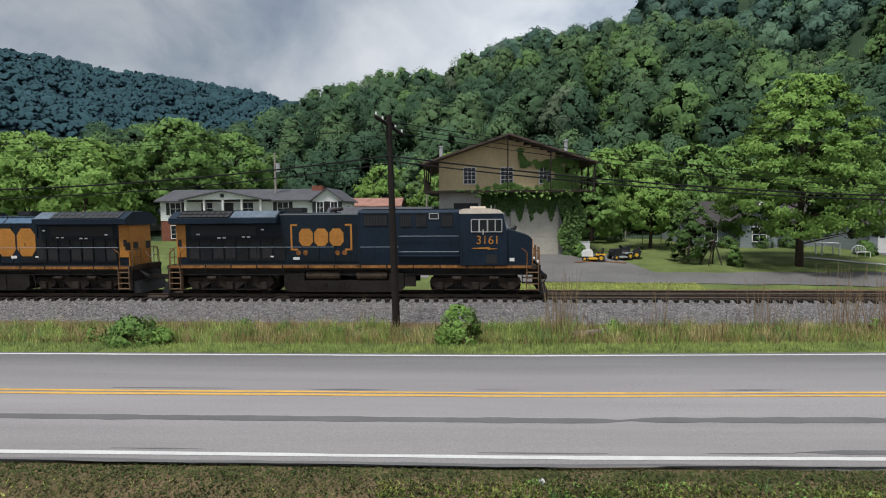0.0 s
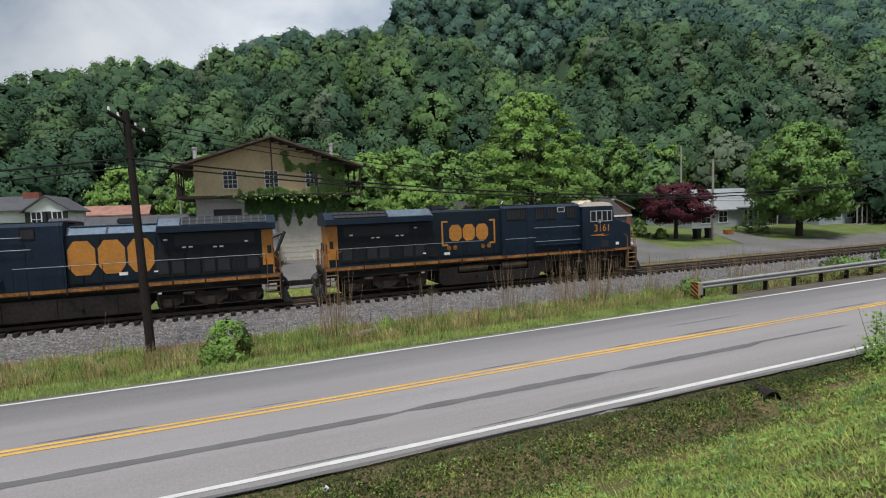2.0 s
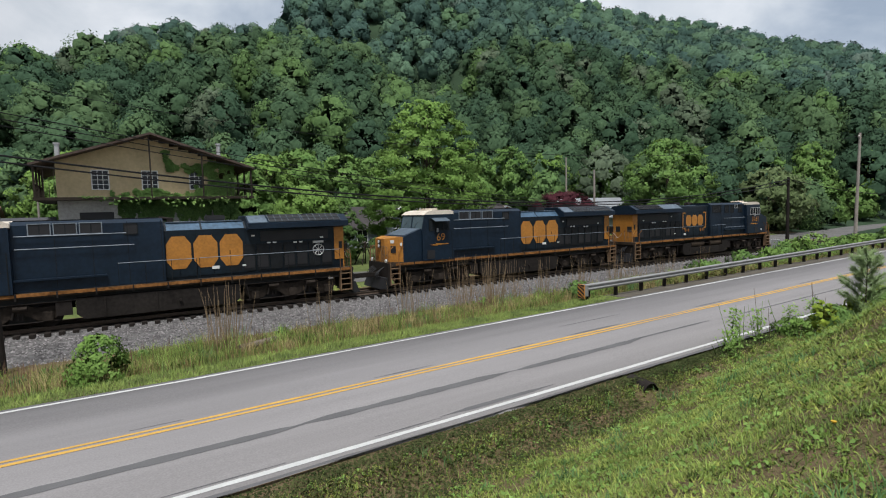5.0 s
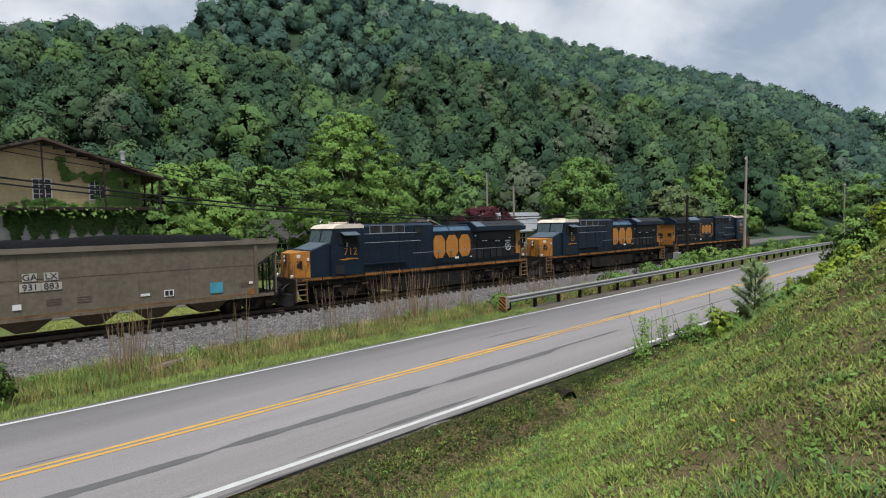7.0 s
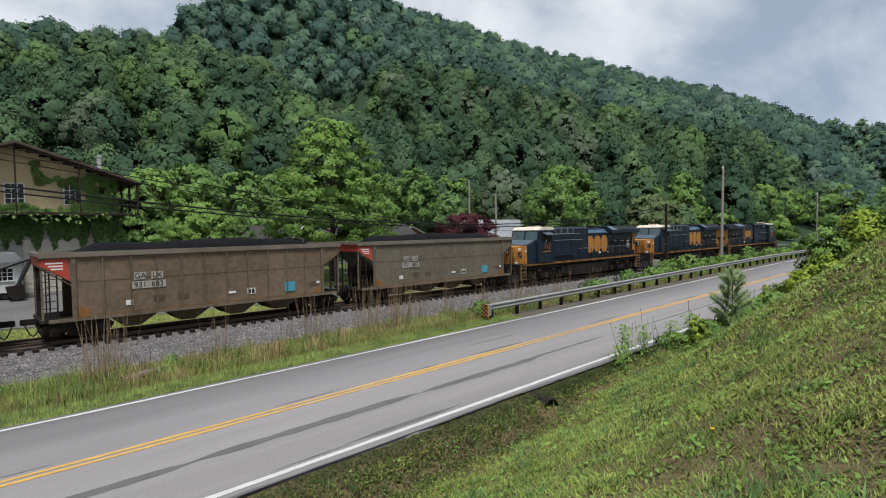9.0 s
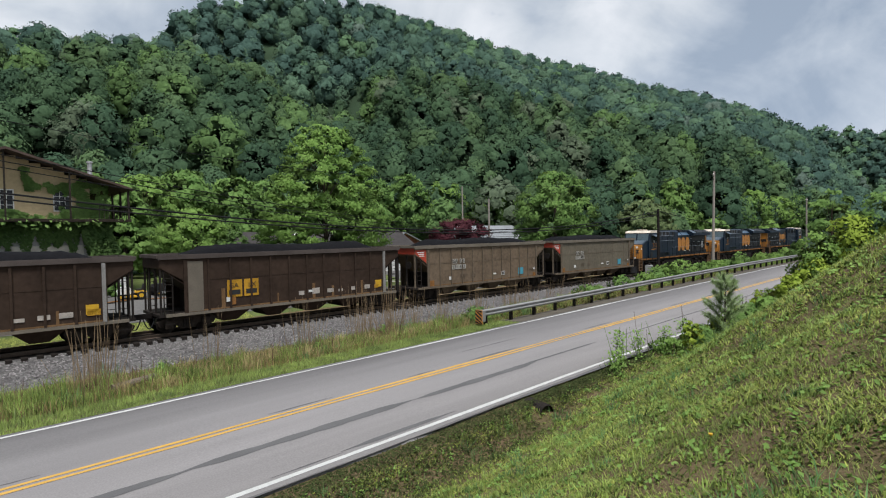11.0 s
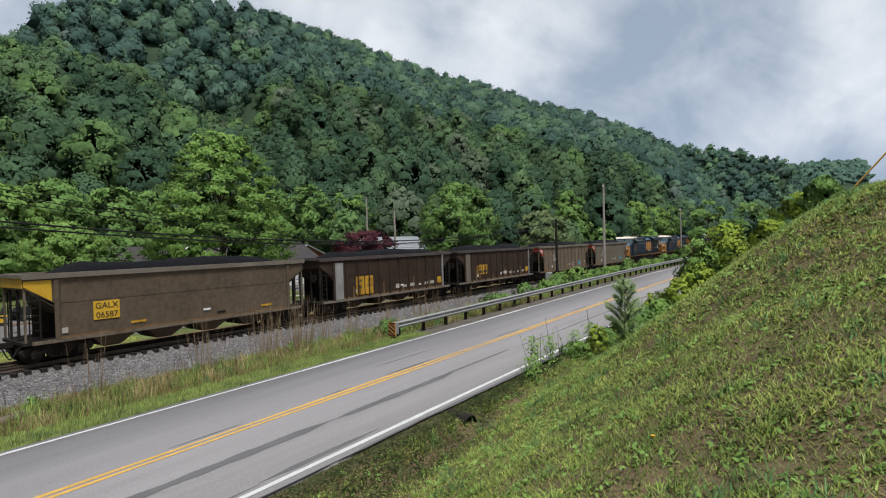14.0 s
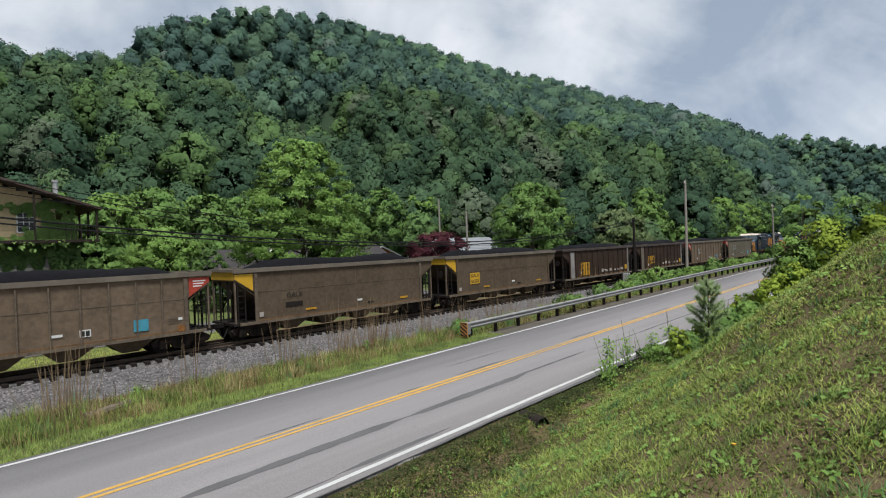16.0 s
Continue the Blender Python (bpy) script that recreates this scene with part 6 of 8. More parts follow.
def pale_house(x0, x1, y, zr, roof, wall, label, g=0.3):
    h = thing("roadside_house", pose(0, 0, 0), label, "house")
    walls(h, x0, x1, y, y + 8, g - 0.4, 3.2, M[wall], zr - 0.1, "x")
    siding("siding", x0, x1, y - 0.004, g, 3.2, M[wall], h)
    gable_roof(h, x0, x1, y, y + 8, 3.25, zr, M[roof], "x", 0.5)
    w = x1 - x0
    # porch
    p0, p1 = x0 + w * 0.55, x1 - 0.2
    part("porch_roof", B(p0, p1, y - 2.0, y + 0.1, 3.05, 3.2), M[roof], h)
    part("porch_floor", B(p0, p1, y - 1.9, y - 0.05, g - 0.3, g + 0.35), M["block"], h)
    for k in range(4):
        x = p0 + 0.2 + (p1 - p0 - 0.4) * k / 3
        part("porch_post", B(x - 0.06, x + 0.06, y - 1.85, y - 1.73, g + 0.35, 3.05), M["pole_grey_trim"], h)
    rl = part("porch_railing", B(p0 + 0.2, p1 - 0.2, y - 1.83, y - 1.77, g + 1.2, g + 1.26), M["deck"], h)
    for k in range(16):
        x = p0 + 0.2 + (p1 - p0 - 0.4) * k / 15
        part("baluster", B(x - 0.02, x + 0.02, y - 1.82, y - 1.78, g + 0.35, g + 1.2), M["deck"], rl)
    for k in (0.12, 0.34, 0.68):
        window(h, x0 + w * k, x0 + w * k + 1.5, 1.3, 2.7, y, 2, 2)
    part("front_door", B(x0 + w * 0.83, x0 + w * 0.83 + 0.95, y - 0.06, y - 0.02, g + 0.35, g + 2.4), M["black"], h)
    return h


pale_house(54.2, 67.6, 51, 5.7, "metal_roof", "blue_siding", "blue-grey house with light metal roof and railed porch")
pale_house(70.5, 78.5, 46, 5.0, "shingle_brown", "blue_siding", "grey house with brown shingle roof and open porch", 0.1)
pale_house(79.5, 87.5, 49, 4.6, "shingle_brown", "white_siding", "low white house annex with brown roof", 0.1)
h = thing("brick_outbuilding", pose(0, 0, 0), "orange-brown outbuilding behind the plum tree", "building")
walls(h, 46.5, 52.5, 60, 66, 0.6, 3.6, M["brick"], 4.9, "y")
gable_roof(h, 46.5, 52.5, 60, 66, 3.6, 4.9, M["metal_roof"], "y", 0.4)

# ---- drives, lot and side road ----
def patch(name, pts, material, label, parent=None, dz=0.03):
    """A paved area that follows the ground; pts: its outline in x and y."""
    n = 26
    xs, ys = [p[0] for p in pts], [p[1] for p in pts]
    a, b, c, d = [Vector((p[0], p[1], 0)) for p in pts]
    V, F = [], []
    for i in range(n + 1):
        for k in range(n + 1):
            u, v = i / n, k / n
            q = a.lerp(b, u).lerp(d.lerp(c, u), v)
            q.y += 0.18 * math.sin(q.x * 1.3) * math.sin(q.x * 0.37 + 1) * (1 if k in (0, n) else 0)
            V.append((q.x, q.y, float(land(q.x, q.y)) + dz))
    for i in range(n):
        for k in range(n):
            o = i * (n + 1) + k
            F.append((o, o + n + 1, o + n + 2, o + 1))
    return tagged(raw(name, V, F, M[material]), label, "driveway", kind="structure")


patch("side_road", [(1.0, 36.0), (30, 34.1), (30, 38.6), (1.0, 38.6)], "gravel_lot", "grey gravel side road along the railway")
patch("side_road", [(30, 34.1), (130, 32.4), (130, 37.2), (30, 38.6)], "gravel_lot", "grey side road along the railway")
patch("gravel_lot", [(-6.0, 38.5), (13.5, 38.5), (12.0, 46.6), (-6.0, 47.5)], "gravel_lot", "gravel parking lot before the tan building", dz=0.035)
patch("driveway", [(33.0, 38.3), (38.5, 38.3), (40.2, 46.9), (34.6, 46.9)], "gravel_lot", "concrete driveway to the garage", dz=0.04)
patch("driveway", [(47.0, 37.5), (52.5, 37.5), (56.0, 50), (53.5, 50)], "gravel_lot", "pale driveway beside the house", dz=0.04)
patch("driveway", [(-14.5, 37.0), (-2.6, 37.0), (-3.0, 49.9), (-13.4, 49.9)], "apron", "pale concrete apron before the white garage", dz=0.04)
patch("footpath", [(27.0, 44.3), (33.0, 39.6), (33.8, 39.6), (28.0, 44.6)], "block", "narrow concrete footpath on the lawn", dz=0.045)

M["shoulder_dirt"] = mat("shoulder_dirt", (0.1, 0.088, 0.072), 0.95, 0.35, 0.8, 0.6, fine=9)
xs = np.linspace(17.5, 130, 160)
vv = np.concatenate([np.stack([xs, 16.58 + 0 * xs, land(xs, 16.7) + 0.035], 1), np.stack([xs, np.minimum(18.3, 16.7 + (xs - 17.5) * 0.6) + 0.12 * np.sin(xs * 2.1) * np.sin(xs * 0.7), land(xs, 18.2) + 0.03], 1)])
ii = np.arange(159)
tagged(raw("road_shoulder", vv, np.stack([ii, ii + 1, ii + 161, ii + 160], 1), M["shoulder_dirt"]), "strip of bare gravelly dirt under the guardrail", "road shoulder", kind="structure")

# ---- poles and wires ----
M["pole_wood"] = mat("pole_wood", (0.024, 0.02, 0.018), 0.9, 0.35, 2.0, 0.4)
M["pole_grey"] = mat("pole_grey", (0.3, 0.27, 0.24), 0.9, 0.25, 2.0, 0.3)
M["cable"] = mat("cable_black", (0.015, 0.015, 0.016), 0.7, 0.2, 1.0, 0)


def pole(x, y, top, r, material, label, lean=(0, 0), arm=None, transformer=False):
    z = float(land(x, y)) - 0.3
    p = thing("utility_pole", pose(x, y, z), label, "utility pole", "poles along the line")
    h = top - z
    part("pole_shaft", T((0, 0, 0), (lean[0], lean[1], h), r * 1.2, r * 0.8, 10), M[material], p)
    if arm:
        ax, ay, az = arm
        c = Vector((lean[0] * 0.93, lean[1] * 0.93, h - 0.45))
        a = part("crossarm", T(c + Vector((-ax, -ay, az)), c + Vector((ax, ay, -az)), 0.075, seg=6), M[material], p)
        for k in (-0.9, -0.45, 0.45, 0.9):
            q = c + Vector((ax * k, ay * k, -az * k))
            part("insulator", T(q, q + Vector((0, 0, 0.22)), 0.05, 0.035, seg=8), M["white"], p)
        bm = bmesh.new()
        for k in (-0.6, 0.6):
            tube(bm, c + Vector((ax * k, ay * k, -az * k)), c + Vector((0, 0, -0.8)), 0.025, seg=4)
        part("arm_brace", bm, M[material], p)
    if transformer:
        part("transformer", T((0.35, 0, h - 2.2), (0.35, 0, h - 1.2), 0.24, seg=12), M["silver"], p)
    return p


pole(-3.1, 23.6, 8.6, 0.15, "pole_wood", "dark weathered utility pole with a skewed crossarm", (-0.22, 0.0), (0.55, 0.5, 0.35))
pole(53.8, 24.5, 6.7, 0.14, "pole_wood", "short dark pole carrying the cables", (0, 0))
pole(69.0, 24.6, 11.6, 0.16, "pole_grey", "tall pale grey utility pole beside the train", (0.5, 0), (0.6, 0.1, 0))
pole(121, 26, 10.2, 0.15, "pole_grey", "distant grey utility pole", (0, 0), (0.7, 0, 0))
pole(-22.2, 62.3, 11.2, 0.14, "pole_grey", "grey pole with a transformer behind the white house", (0, 0), None, True)
pole(-46.5, 70.5, 10.6, 0.13, "pole_grey", "distant grey pole among the trees", (0, 0), None, True)
pole(-4.3, 60, 7.8, 0.1, "pole_grey", "thin grey pole beside the tan building")
pole(46.9, 41.4, 8.5, 0.13, "pole_grey", "grey wooden pole beside the plum tree")
pole(55.0, 53.5, 11.3, 0.12, "pole_grey", "pale pole behind the houses")
pole(-48.0, 23.8, 8.4, 0.15, "pole_wood", "dark wooden pole farther down the line")


def wire(a, b, sag, r, label):
    n = 24
    a, b = Vector(a), Vector(b)
    bm = sweep(bmesh.new(), [a.lerp(b, i / n) - Vector((0, 0, sag * 4 * i / n * (1 - i / n))) for i in range(n + 1)], r, 5)
    return tagged(part("power_line", bm, M["cable"]), label, "cable", "cables along the road")


A0, G0 = (-3.3, 23.5), (53.8, 24.4)
wire((-48, 23.7, 6.9), (*A0, 6.84), 1.4, 0.035, "black sagging cable between the poles")
wire((-48, 23.7, 6.5), (*A0, 6.5), 1.45, 0.025, "black sagging cable between the poles")
wire((*A0, 6.84), (*G0, 6.5), 1.9, 0.035, "black sagging cable between the poles")
wire((*A0, 6.62), (*G0, 6.2), 1.82, 0.03, "black sagging cable between the poles")
for k, (dx, dy, z, z2) in enumerate(((-0.5, -0.4, 8.35, 9.2), (0.1, 0.1, 8.1, 8.9), (0.45, 0.4, 7.85, 8.6))):
    wire((-3.3 + dx, 23.6 + dy, z), (121 + dx, 60 + dy, z2), 4.2, 0.018, "thin overhead wire above the track")
    wire((-48 + dx, 23.8 + dy, z), (-3.3 + dx, 23.6 + dy, z), 0.9, 0.011, "thin overhead wire above the track")
wire((*G0, 6.5), (121, 26, 7.4), 2.0, 0.03, "black sagging cable between the poles")
wire((69.5, 24.6, 11.2), (121, 26, 9.8), 1.4, 0.012, "thin overhead wire above the track")
wire((-3.0, 40, 12.3), (69.5, 24.6, 11.3), 3.0, 0.018, "thin overhead wire above the track")
wire((-60, 70, 9.9), (-22.2, 62.3, 10.2), 0.9, 0.015, "service wire behind the white house")
wire((-22.2, 62.3, 10.2), (-4.3, 60, 7.6), 0.8, 0.015, "service wire behind the white house")

# ---- guardrail ----
M["galv"] = mat("galvanised_steel", (0.3, 0.3, 0.3), 0.55, 0.25, 1.2, 0.1, metal=0.3)
M["stripe"] = mat("hazard_orange", (0.5, 0.22, 0.05), 0.6, 0.15, 2.0, 0)


def guardrail():
    gr = thing("guardrail", pose(0, 0, 0), "galvanised steel guardrail on posts beside the road", "guardrail")
    bm = bmesh.new()
    prof = ((0.0, 0.42), (-0.06, 0.48), (-0.06, 0.52), (0.0, 0.57), (0.0, 0.61), (-0.06, 0.66), (-0.06, 0.7), (0.0, 0.76))
    xs = [19.4 + 2.0 * i for i in range(56)]
    yy = lambda x: 17.75 + 0.0 * x
    loops = []
    for x in xs:
        loops.append([bm.verts.new((x, yy(x) + a, z - 0.12 + float(rise(x)))) for a, z in prof])
    for p, q in zip(loops, loops[1:]):
        for i in range(len(prof) - 1):
            bm.faces.new((p[i], q[i], q[i + 1], p[i + 1]))
    r = part("rail_beam", bm, M["galv"], gr)
    sol = r.modifiers.new("thickness", "SOLIDIFY")
    sol.thickness = 0.01
    for x in xs:
        u = float(rise(x))
        part("guard_post", B(x + 0.3, x + 0.42, yy(x) + 0.09, yy(x) + 0.25, u - 0.8, u + 0.6), M["pole_wood"], gr)
        part("spacer", B(x + 0.3, x + 0.42, yy(x) + 0.005, yy(x) + 0.09, u + 0.36, u + 0.6), M["pole_wood"], gr)
    u = float(rise(19.2))
    part("end_terminal", B(19.15, 19.5, yy(19) - 0.1, yy(19) + 0.2, u + 0.05, u + 0.62, bevel=0.02), M["galv"], gr)
    board = part("hazard_board", B(19.08, 19.14, yy(19) - 0.2, yy(19) + 0.22, u - 0.02, u + 0.66), M["stripe"], gr, "orange board with black diagonal stripes")
    for k in range(5):
        bm = bmesh.new()
        z = -0.26 + k * 0.2
        bm.faces.new([bm.verts.new((19.075, yy(19) - 0.2 + i * 0.42, u + min(0.66, max(-0.02, z + i * 0.28 + d)))) for i, d in ((0, 0), (1, 0), (1, 0.1), (0, 0.1))])
        part("black_stripe", bm, M["black"], board)


guardrail()
cab = thing("signal_cabinet", pose(51.0, 24.2, float(land(51.0, 24.2))), "grey metal signal cabinet by the track", "cabinet")
part("cabinet_body", B(-0.3, 0.3, -0.25, 0.25, 0.7, 1.9, bevel=0.02), M["silver"], cab)
part("cabinet_leg", B(-0.05, 0.05, -0.05, 0.05, -0.1, 0.7), M["silver"], cab)
part("cabinet_door", B(-0.25, 0.25, -0.27, -0.252, 0.76, 1.84), M["metal_roof"], cab)

# ---- yard things ----
def rest(x, y):
    return pose(x, y, float(land(x, y)) + 0.035)


def mower(x, y, turn, body, deck, label):
    m = thing("riding_mower", rest(x, y) @ pose(0, 0, 0, 0, 0, turn), label, "mower", "mowers in the lot")
    bm = bmesh.new()
    prism(bm, [(0.1, 0.35), (0.95, 0.35), (1.0, 0.6), (0.85, 0.85), (0.2, 0.88), (0.1, 0.7)], -0.28, 0.28)
    part("bonnet", bm, M[body], m)
    part("chassis", B(-0.7, 0.9, -0.22, 0.22, 0.25, 0.4), M["black"], m)
    part("cutting_deck", B(-0.25, 0.45, -0.6, 0.6, 0.12, 0.28, bevel=0.04), M[deck], m)
    part("fender", B(-0.85, -0.1, -0.5, 0.5, 0.42, 0.58, bevel=0.05), M[deck], m)
    bm = bmesh.new()
    prism(bm, [(-0.7, 0.58), (-0.2, 0.58), (-0.2, 0.68), (-0.55, 0.7), (-0.65, 1.05), (-0.75, 1.05)], -0.25, 0.25)
    part("seat", bm, M["black"], m)
    part("steering_wheel", T((0.05, 0, 0.98), (0.0, 0, 1.0), 0.19, seg=14), M["black"], m)
    part("steering_column", T((0.2, 0, 0.7), (0.03, 0, 0.98), 0.03, seg=6), M["black"], m)
    for wx, r, w in ((-0.5, 0.27, 0.24), (0.75, 0.19, 0.16)):
        for s in (-1, 1):
            t = part("wheel", T((wx, s * 0.35, r), (wx, s * (0.35 + w), r), r, seg=16), M["black"], m)
            part("rim", T((wx, s * (0.345 + w), r), (wx, s * (0.36 + w), r), r * 0.55, seg=12), M["yellow"], t)
    return m


mower(10.3, 43.2, 170, "white", "yellow", "yellow and white riding mower in the gravel lot")
mower(12.6, 43.9, 200, "black", "silver", "black riding mower in the gravel lot")
mower(13.6, 44.6, 160, "black", "black", "old dark mower beside the lawn")
u = thing("white_appliance", rest(10.1, 46.0), "white discarded appliance box by the building", "appliance")
part("casing", B(-0.42, 0.42, -0.35, 0.35, 0, 1.1, bevel=0.03), M["white"], u)
part("lid", B(-0.44, 0.44, -0.37, 0.37, 1.1, 1.15), M["silver"], u)
for x, y, t in ((9.4, 42.6, 20), (11.7, 42.4, -30)):
    bx = thing("timber_plank", rest(x, y) @ pose(0, 0, 0.02, 0, 0, t), "loose weathered plank on the gravel", "plank", "planks in the lot")
    part("board", B(-0.9, 0.9, -0.08, 0.08, 0, 0.05), M["rust"], bx)
sw = thing("swing_frame", rest(18.8, 41.3), "dark timber swing frame leaning on the lawn", "swing")
for k in (-1, 1):
    part("frame_leg", T((k * 0.5, -0.3, 0), (0, 0, 1.9), 0.05, seg=6), M["deck"], sw)
    part("frame_leg", T((k * 0.5 - 0.3, 0.6, 0), (0, 0, 1.9), 0.05, seg=6), M["deck"], sw)
part("top_beam", T((0, 0, 1.9), (-2.0, 1.0, 1.1), 0.05, seg=6), M["pole_grey"], sw)


def garden_bench(x, y, turn):
    b = thing("garden_bench", rest(x, y) @ pose(0, 0, 0, 0, 0, turn), "white ornate garden bench on the lawn", "bench")
    for k in range(4):
        part("seat_slat", B(-0.65, 0.65, -0.25 + k * 0.12, -0.16 + k * 0.12, 0.42, 0.45), M["white"], b)
    bm = bmesh.new()
    for k in range(9):
        a0, a1 = math.pi * k / 9, math.pi * (k + 1) / 9
        tube(bm, (0.65 * math.cos(a0), 0.25, 0.55 + 0.4 * math.sin(a0)), (0.65 * math.cos(a1), 0.25, 0.55 + 0.4 * math.sin(a1)), 0.03, seg=5)
    for k in range(9):
        x0 = -0.56 + k * 0.14
        tube(bm, (x0, 0.25, 0.42), (x0, 0.25, 0.55 + 0.4 * math.sqrt(max(0, 1 - (x0 / 0.65) ** 2))), 0.018, seg=4)
    part("backrest", bm, M["white"], b)
    for x0 in (-0.6, 0.6):
        for y0 in (-0.22, 0.22):
            part("leg", T((x0, y0, 0), (x0, y0, 0.43), 0.03, seg=6), M["white"], b)


garden_bench(31.8, 44.3, 10)
tb = thing("garden_table", rest(30.0, 45.6), "white garden table with a cover by the porch", "table")
part("tabletop", B(-0.8, 0.8, -0.5, 0.5, 0.95, 1.0), M["white"], tb)
for x0 in (-0.7, 0.7):
    for y0 in (-0.4, 0.4):
        part("leg", B(x0 - 0.04, x0 + 0.04, y0 - 0.04, y0 + 0.04, 0, 0.95), M["white"], tb)
lp = thing("yard_lamp", rest(31.6, 40.6), "black post lamp on the lawn", "lamp")
part("lamp_post", T((0, 0, 0), (0, 0, 1.7), 0.04, seg=8), M["black"], lp)
part("lamp_head", T((0, 0, 1.7), (0, 0, 2.0), 0.09, 0.13, seg=8), M["black"], lp)
for x in (45.6, 47.3):
    bn = thing("wheelie_bin", rest(x + 0.4, 42.6), "dark plastic wheeled bin by the lawn", "bin", "bins by the drive")
    bm = bmesh.new()
    prism(bm, [(-0.25, 0.05), (0.25, 0.05), (0.32, 1.0), (-0.32, 1.0)], -0.3, 0.3)
    part("bin_body", bm, M["black"], bn)
    part("lid", B(-0.36, 0.36, -0.36, 0.36, 1.0, 1.07, bevel=0.02), M["black"], bn)
    part("wheel", T((-0.3, 0.32, 0.1), (0.3, 0.32, 0.1), 0.1, seg=12), M["black"], bn)
vn = thing("vine_planter", rest(52.2, 44.0), "small brown wooden planter box on the lawn", "planter")
part("planter_box", B(-0.5, 0.5, -0.3, 0.3, 0, 0.5, bevel=0.02), M["rust"], vn)


def suv(x, y, turn, label):
    c = thing("parked_car", rest(x, y) @ pose(0, 0, 0, 0, 0, turn), label, "car")
    bm = bmesh.new()
    prism(bm, [(-2.2, 0.35), (2.2, 0.35), (2.25, 0.75), (2.0, 0.95), (1.0, 1.05), (0.4, 1.6), (-1.7, 1.62), (-2.15, 1.05)], -0.88, 0.88)
    bmesh.ops.bevel(bm, geom=bm.edges[:], offset=0.06, segments=2, affect="EDGES")
    body = part("body", bm, M["white"], c, smooth=False)
    for s in (-1, 1):
        bm = bmesh.new()
        prism(bm, [(-1.9, 1.08), (0.8, 1.08), (0.32, 1.52), (-1.65, 1.54)], s * 0.885 - 0.006, s * 0.885 + 0.006)
        part("side_window", bm, M["glass"], body)
        for wx in (-1.35, 1.4):
            t = part("wheel", T((wx, s * 0.68, 0.34), (wx, s * 0.9, 0.34), 0.34, seg=18), M["black"], c)
            part("rim", T((wx, s * 0.9, 0.34), (wx, s * 0.91, 0.34), 0.2, seg=12), M["silver"], t)
        part("headlight", B(2.12, 2.22, s * 0.75 - 0.12, s * 0.75 + 0.12, 0.72, 0.86), M["silver"], c)
        part("tail_light", B(-2.24, -2.16, s * 0.75 - 0.1, s * 0.75 + 0.1, 0.85, 1.05), M["red"], c)
    part("windscreen", B(0.45, 0.9, -0.75, 0.75, 1.2, 1.24), M["glass"], c)
    return c


suv(45.0, 57.0, 20, "white car parked beside the outbuilding")
# camper and loader boom before the garage
cm = thing("white_camper", rest(1.4, 45.0), "white camper body with a grey roof before the garage", "camper")
part("camper_wall", B(-1.6, 2.2, -0.9, 0.9, 0.35, 2.3, bevel=0.05), M["white"], cm)
bm = bmesh.new()
prism(bm, [(-1.75, 2.3), (2.35, 2.3), (1.9, 2.95), (-1.2, 2.95)], -1.0, 1.0)
part("camper_roof", bm, M["metal_roof"], cm)
window(cm, 0.9, 1.7, 1.2, 1.95, -0.9, 3, 3)
part("camper_door", B(-0.6, 0.1, -0.94, -0.902, 0.45, 2.0), M["bluish"], cm)
for x in (-0.9, 1.3):
    part("wheel", T((x, -0.85, 0.3), (x, -0.6, 0.3), 0.3, seg=14), M["black"], cm)
ld = thing("loader_boom", rest(3.6, 43.9), "black loader boom with a bucket in the lot", "loader")
part("boom_arm", T((-1.6, 0, 1.9), (0.5, 0, 2.7), 0.13, seg=6), M["black"], ld)
part("stick_arm", T((0.5, 0, 2.75), (-0.3, 0, 0.9), 0.16, 0.12, seg=6), M["black"], ld)
bm = bmesh.new()
prism(bm, [(-0.9, 0.9), (0.0, 1.0), (0.1, 0.2), (-0.5, 0.0), (-0.8, 0.3)], -0.5, 0.5)
part("bucket", bm, M["under"], ld)
part("boom_mast", T((-1.6, 0, 0.0), (-1.6, 0, 1.95), 0.16, seg=8), M["black"], ld)
# chain-link fence behind the lot
fn = thing("wire_fence", pose(0, 0, 0), "low wire mesh fence across the yard", "fence")
for k in range(6):
    x, y = 13.2 + k * 1.1, 62 - k * 2.0
    z = float(land(x, y))
    part("fence_post", T((x, y, z - 0.2), (x, y, z + 1.3), 0.04, seg=6), M["pole_grey"], fn)
    if k:
        bm = bmesh.new()
        for q in range(8):
            tube(bm, (px, py, pz + 0.15 + q * 0.15), (x, y, z + 0.15 + q * 0.15), 0.008, seg=3)
        part("fence_mesh", bm, M["silver"], fn)
    px, py, pz = x, y, z

# ---- trees of the valley floor ----
M["blade_teal"] = mat("grass_bluish", (0.09, 0.19, 0.06), 0.7, 0.3, 0.7, 0.0, col2=(0.16, 0.3, 0.11), fine=3.0, trans=0.25, per=0.3)
M["blade_mix_leaf"] = leafy("weed_olive", (0.15, 0.16, 0.05), (0.27, 0.26, 0.1))
tree(24.9, 40.9, 14.3, 11.0, M["leaf_maple"], "tall bright green maple on the lawn", 11, 34000, 0.115, 0.14, 0.26, MAPLE, clumps=420, fat=0.33, flat=0.5, core=0.45, lumpy=0.2, near=True)
tree(17.3, 50.9, 6.7, 6.6, M["leaf_bright"], "young bright green tree in the yard", 12, 5500, 0.12, 0.25, 0.16, ROUND, clumps=90, near=True)
tree(17.5, 42.7, 5.2, 3.6, M["leaf_dark"], "dark reddish-green shrub tree by the drive", 13, 3200, 0.1, 0.05, 0.1, ROUND, clumps=70)
tree(44.2, 43.7, 6.0, 7.8, M["leaf_red"], "purple-leaved plum tree on the lawn", 14, 6500, 0.13, 0.3, 0.22, ROUND, clumps=90, near=True)
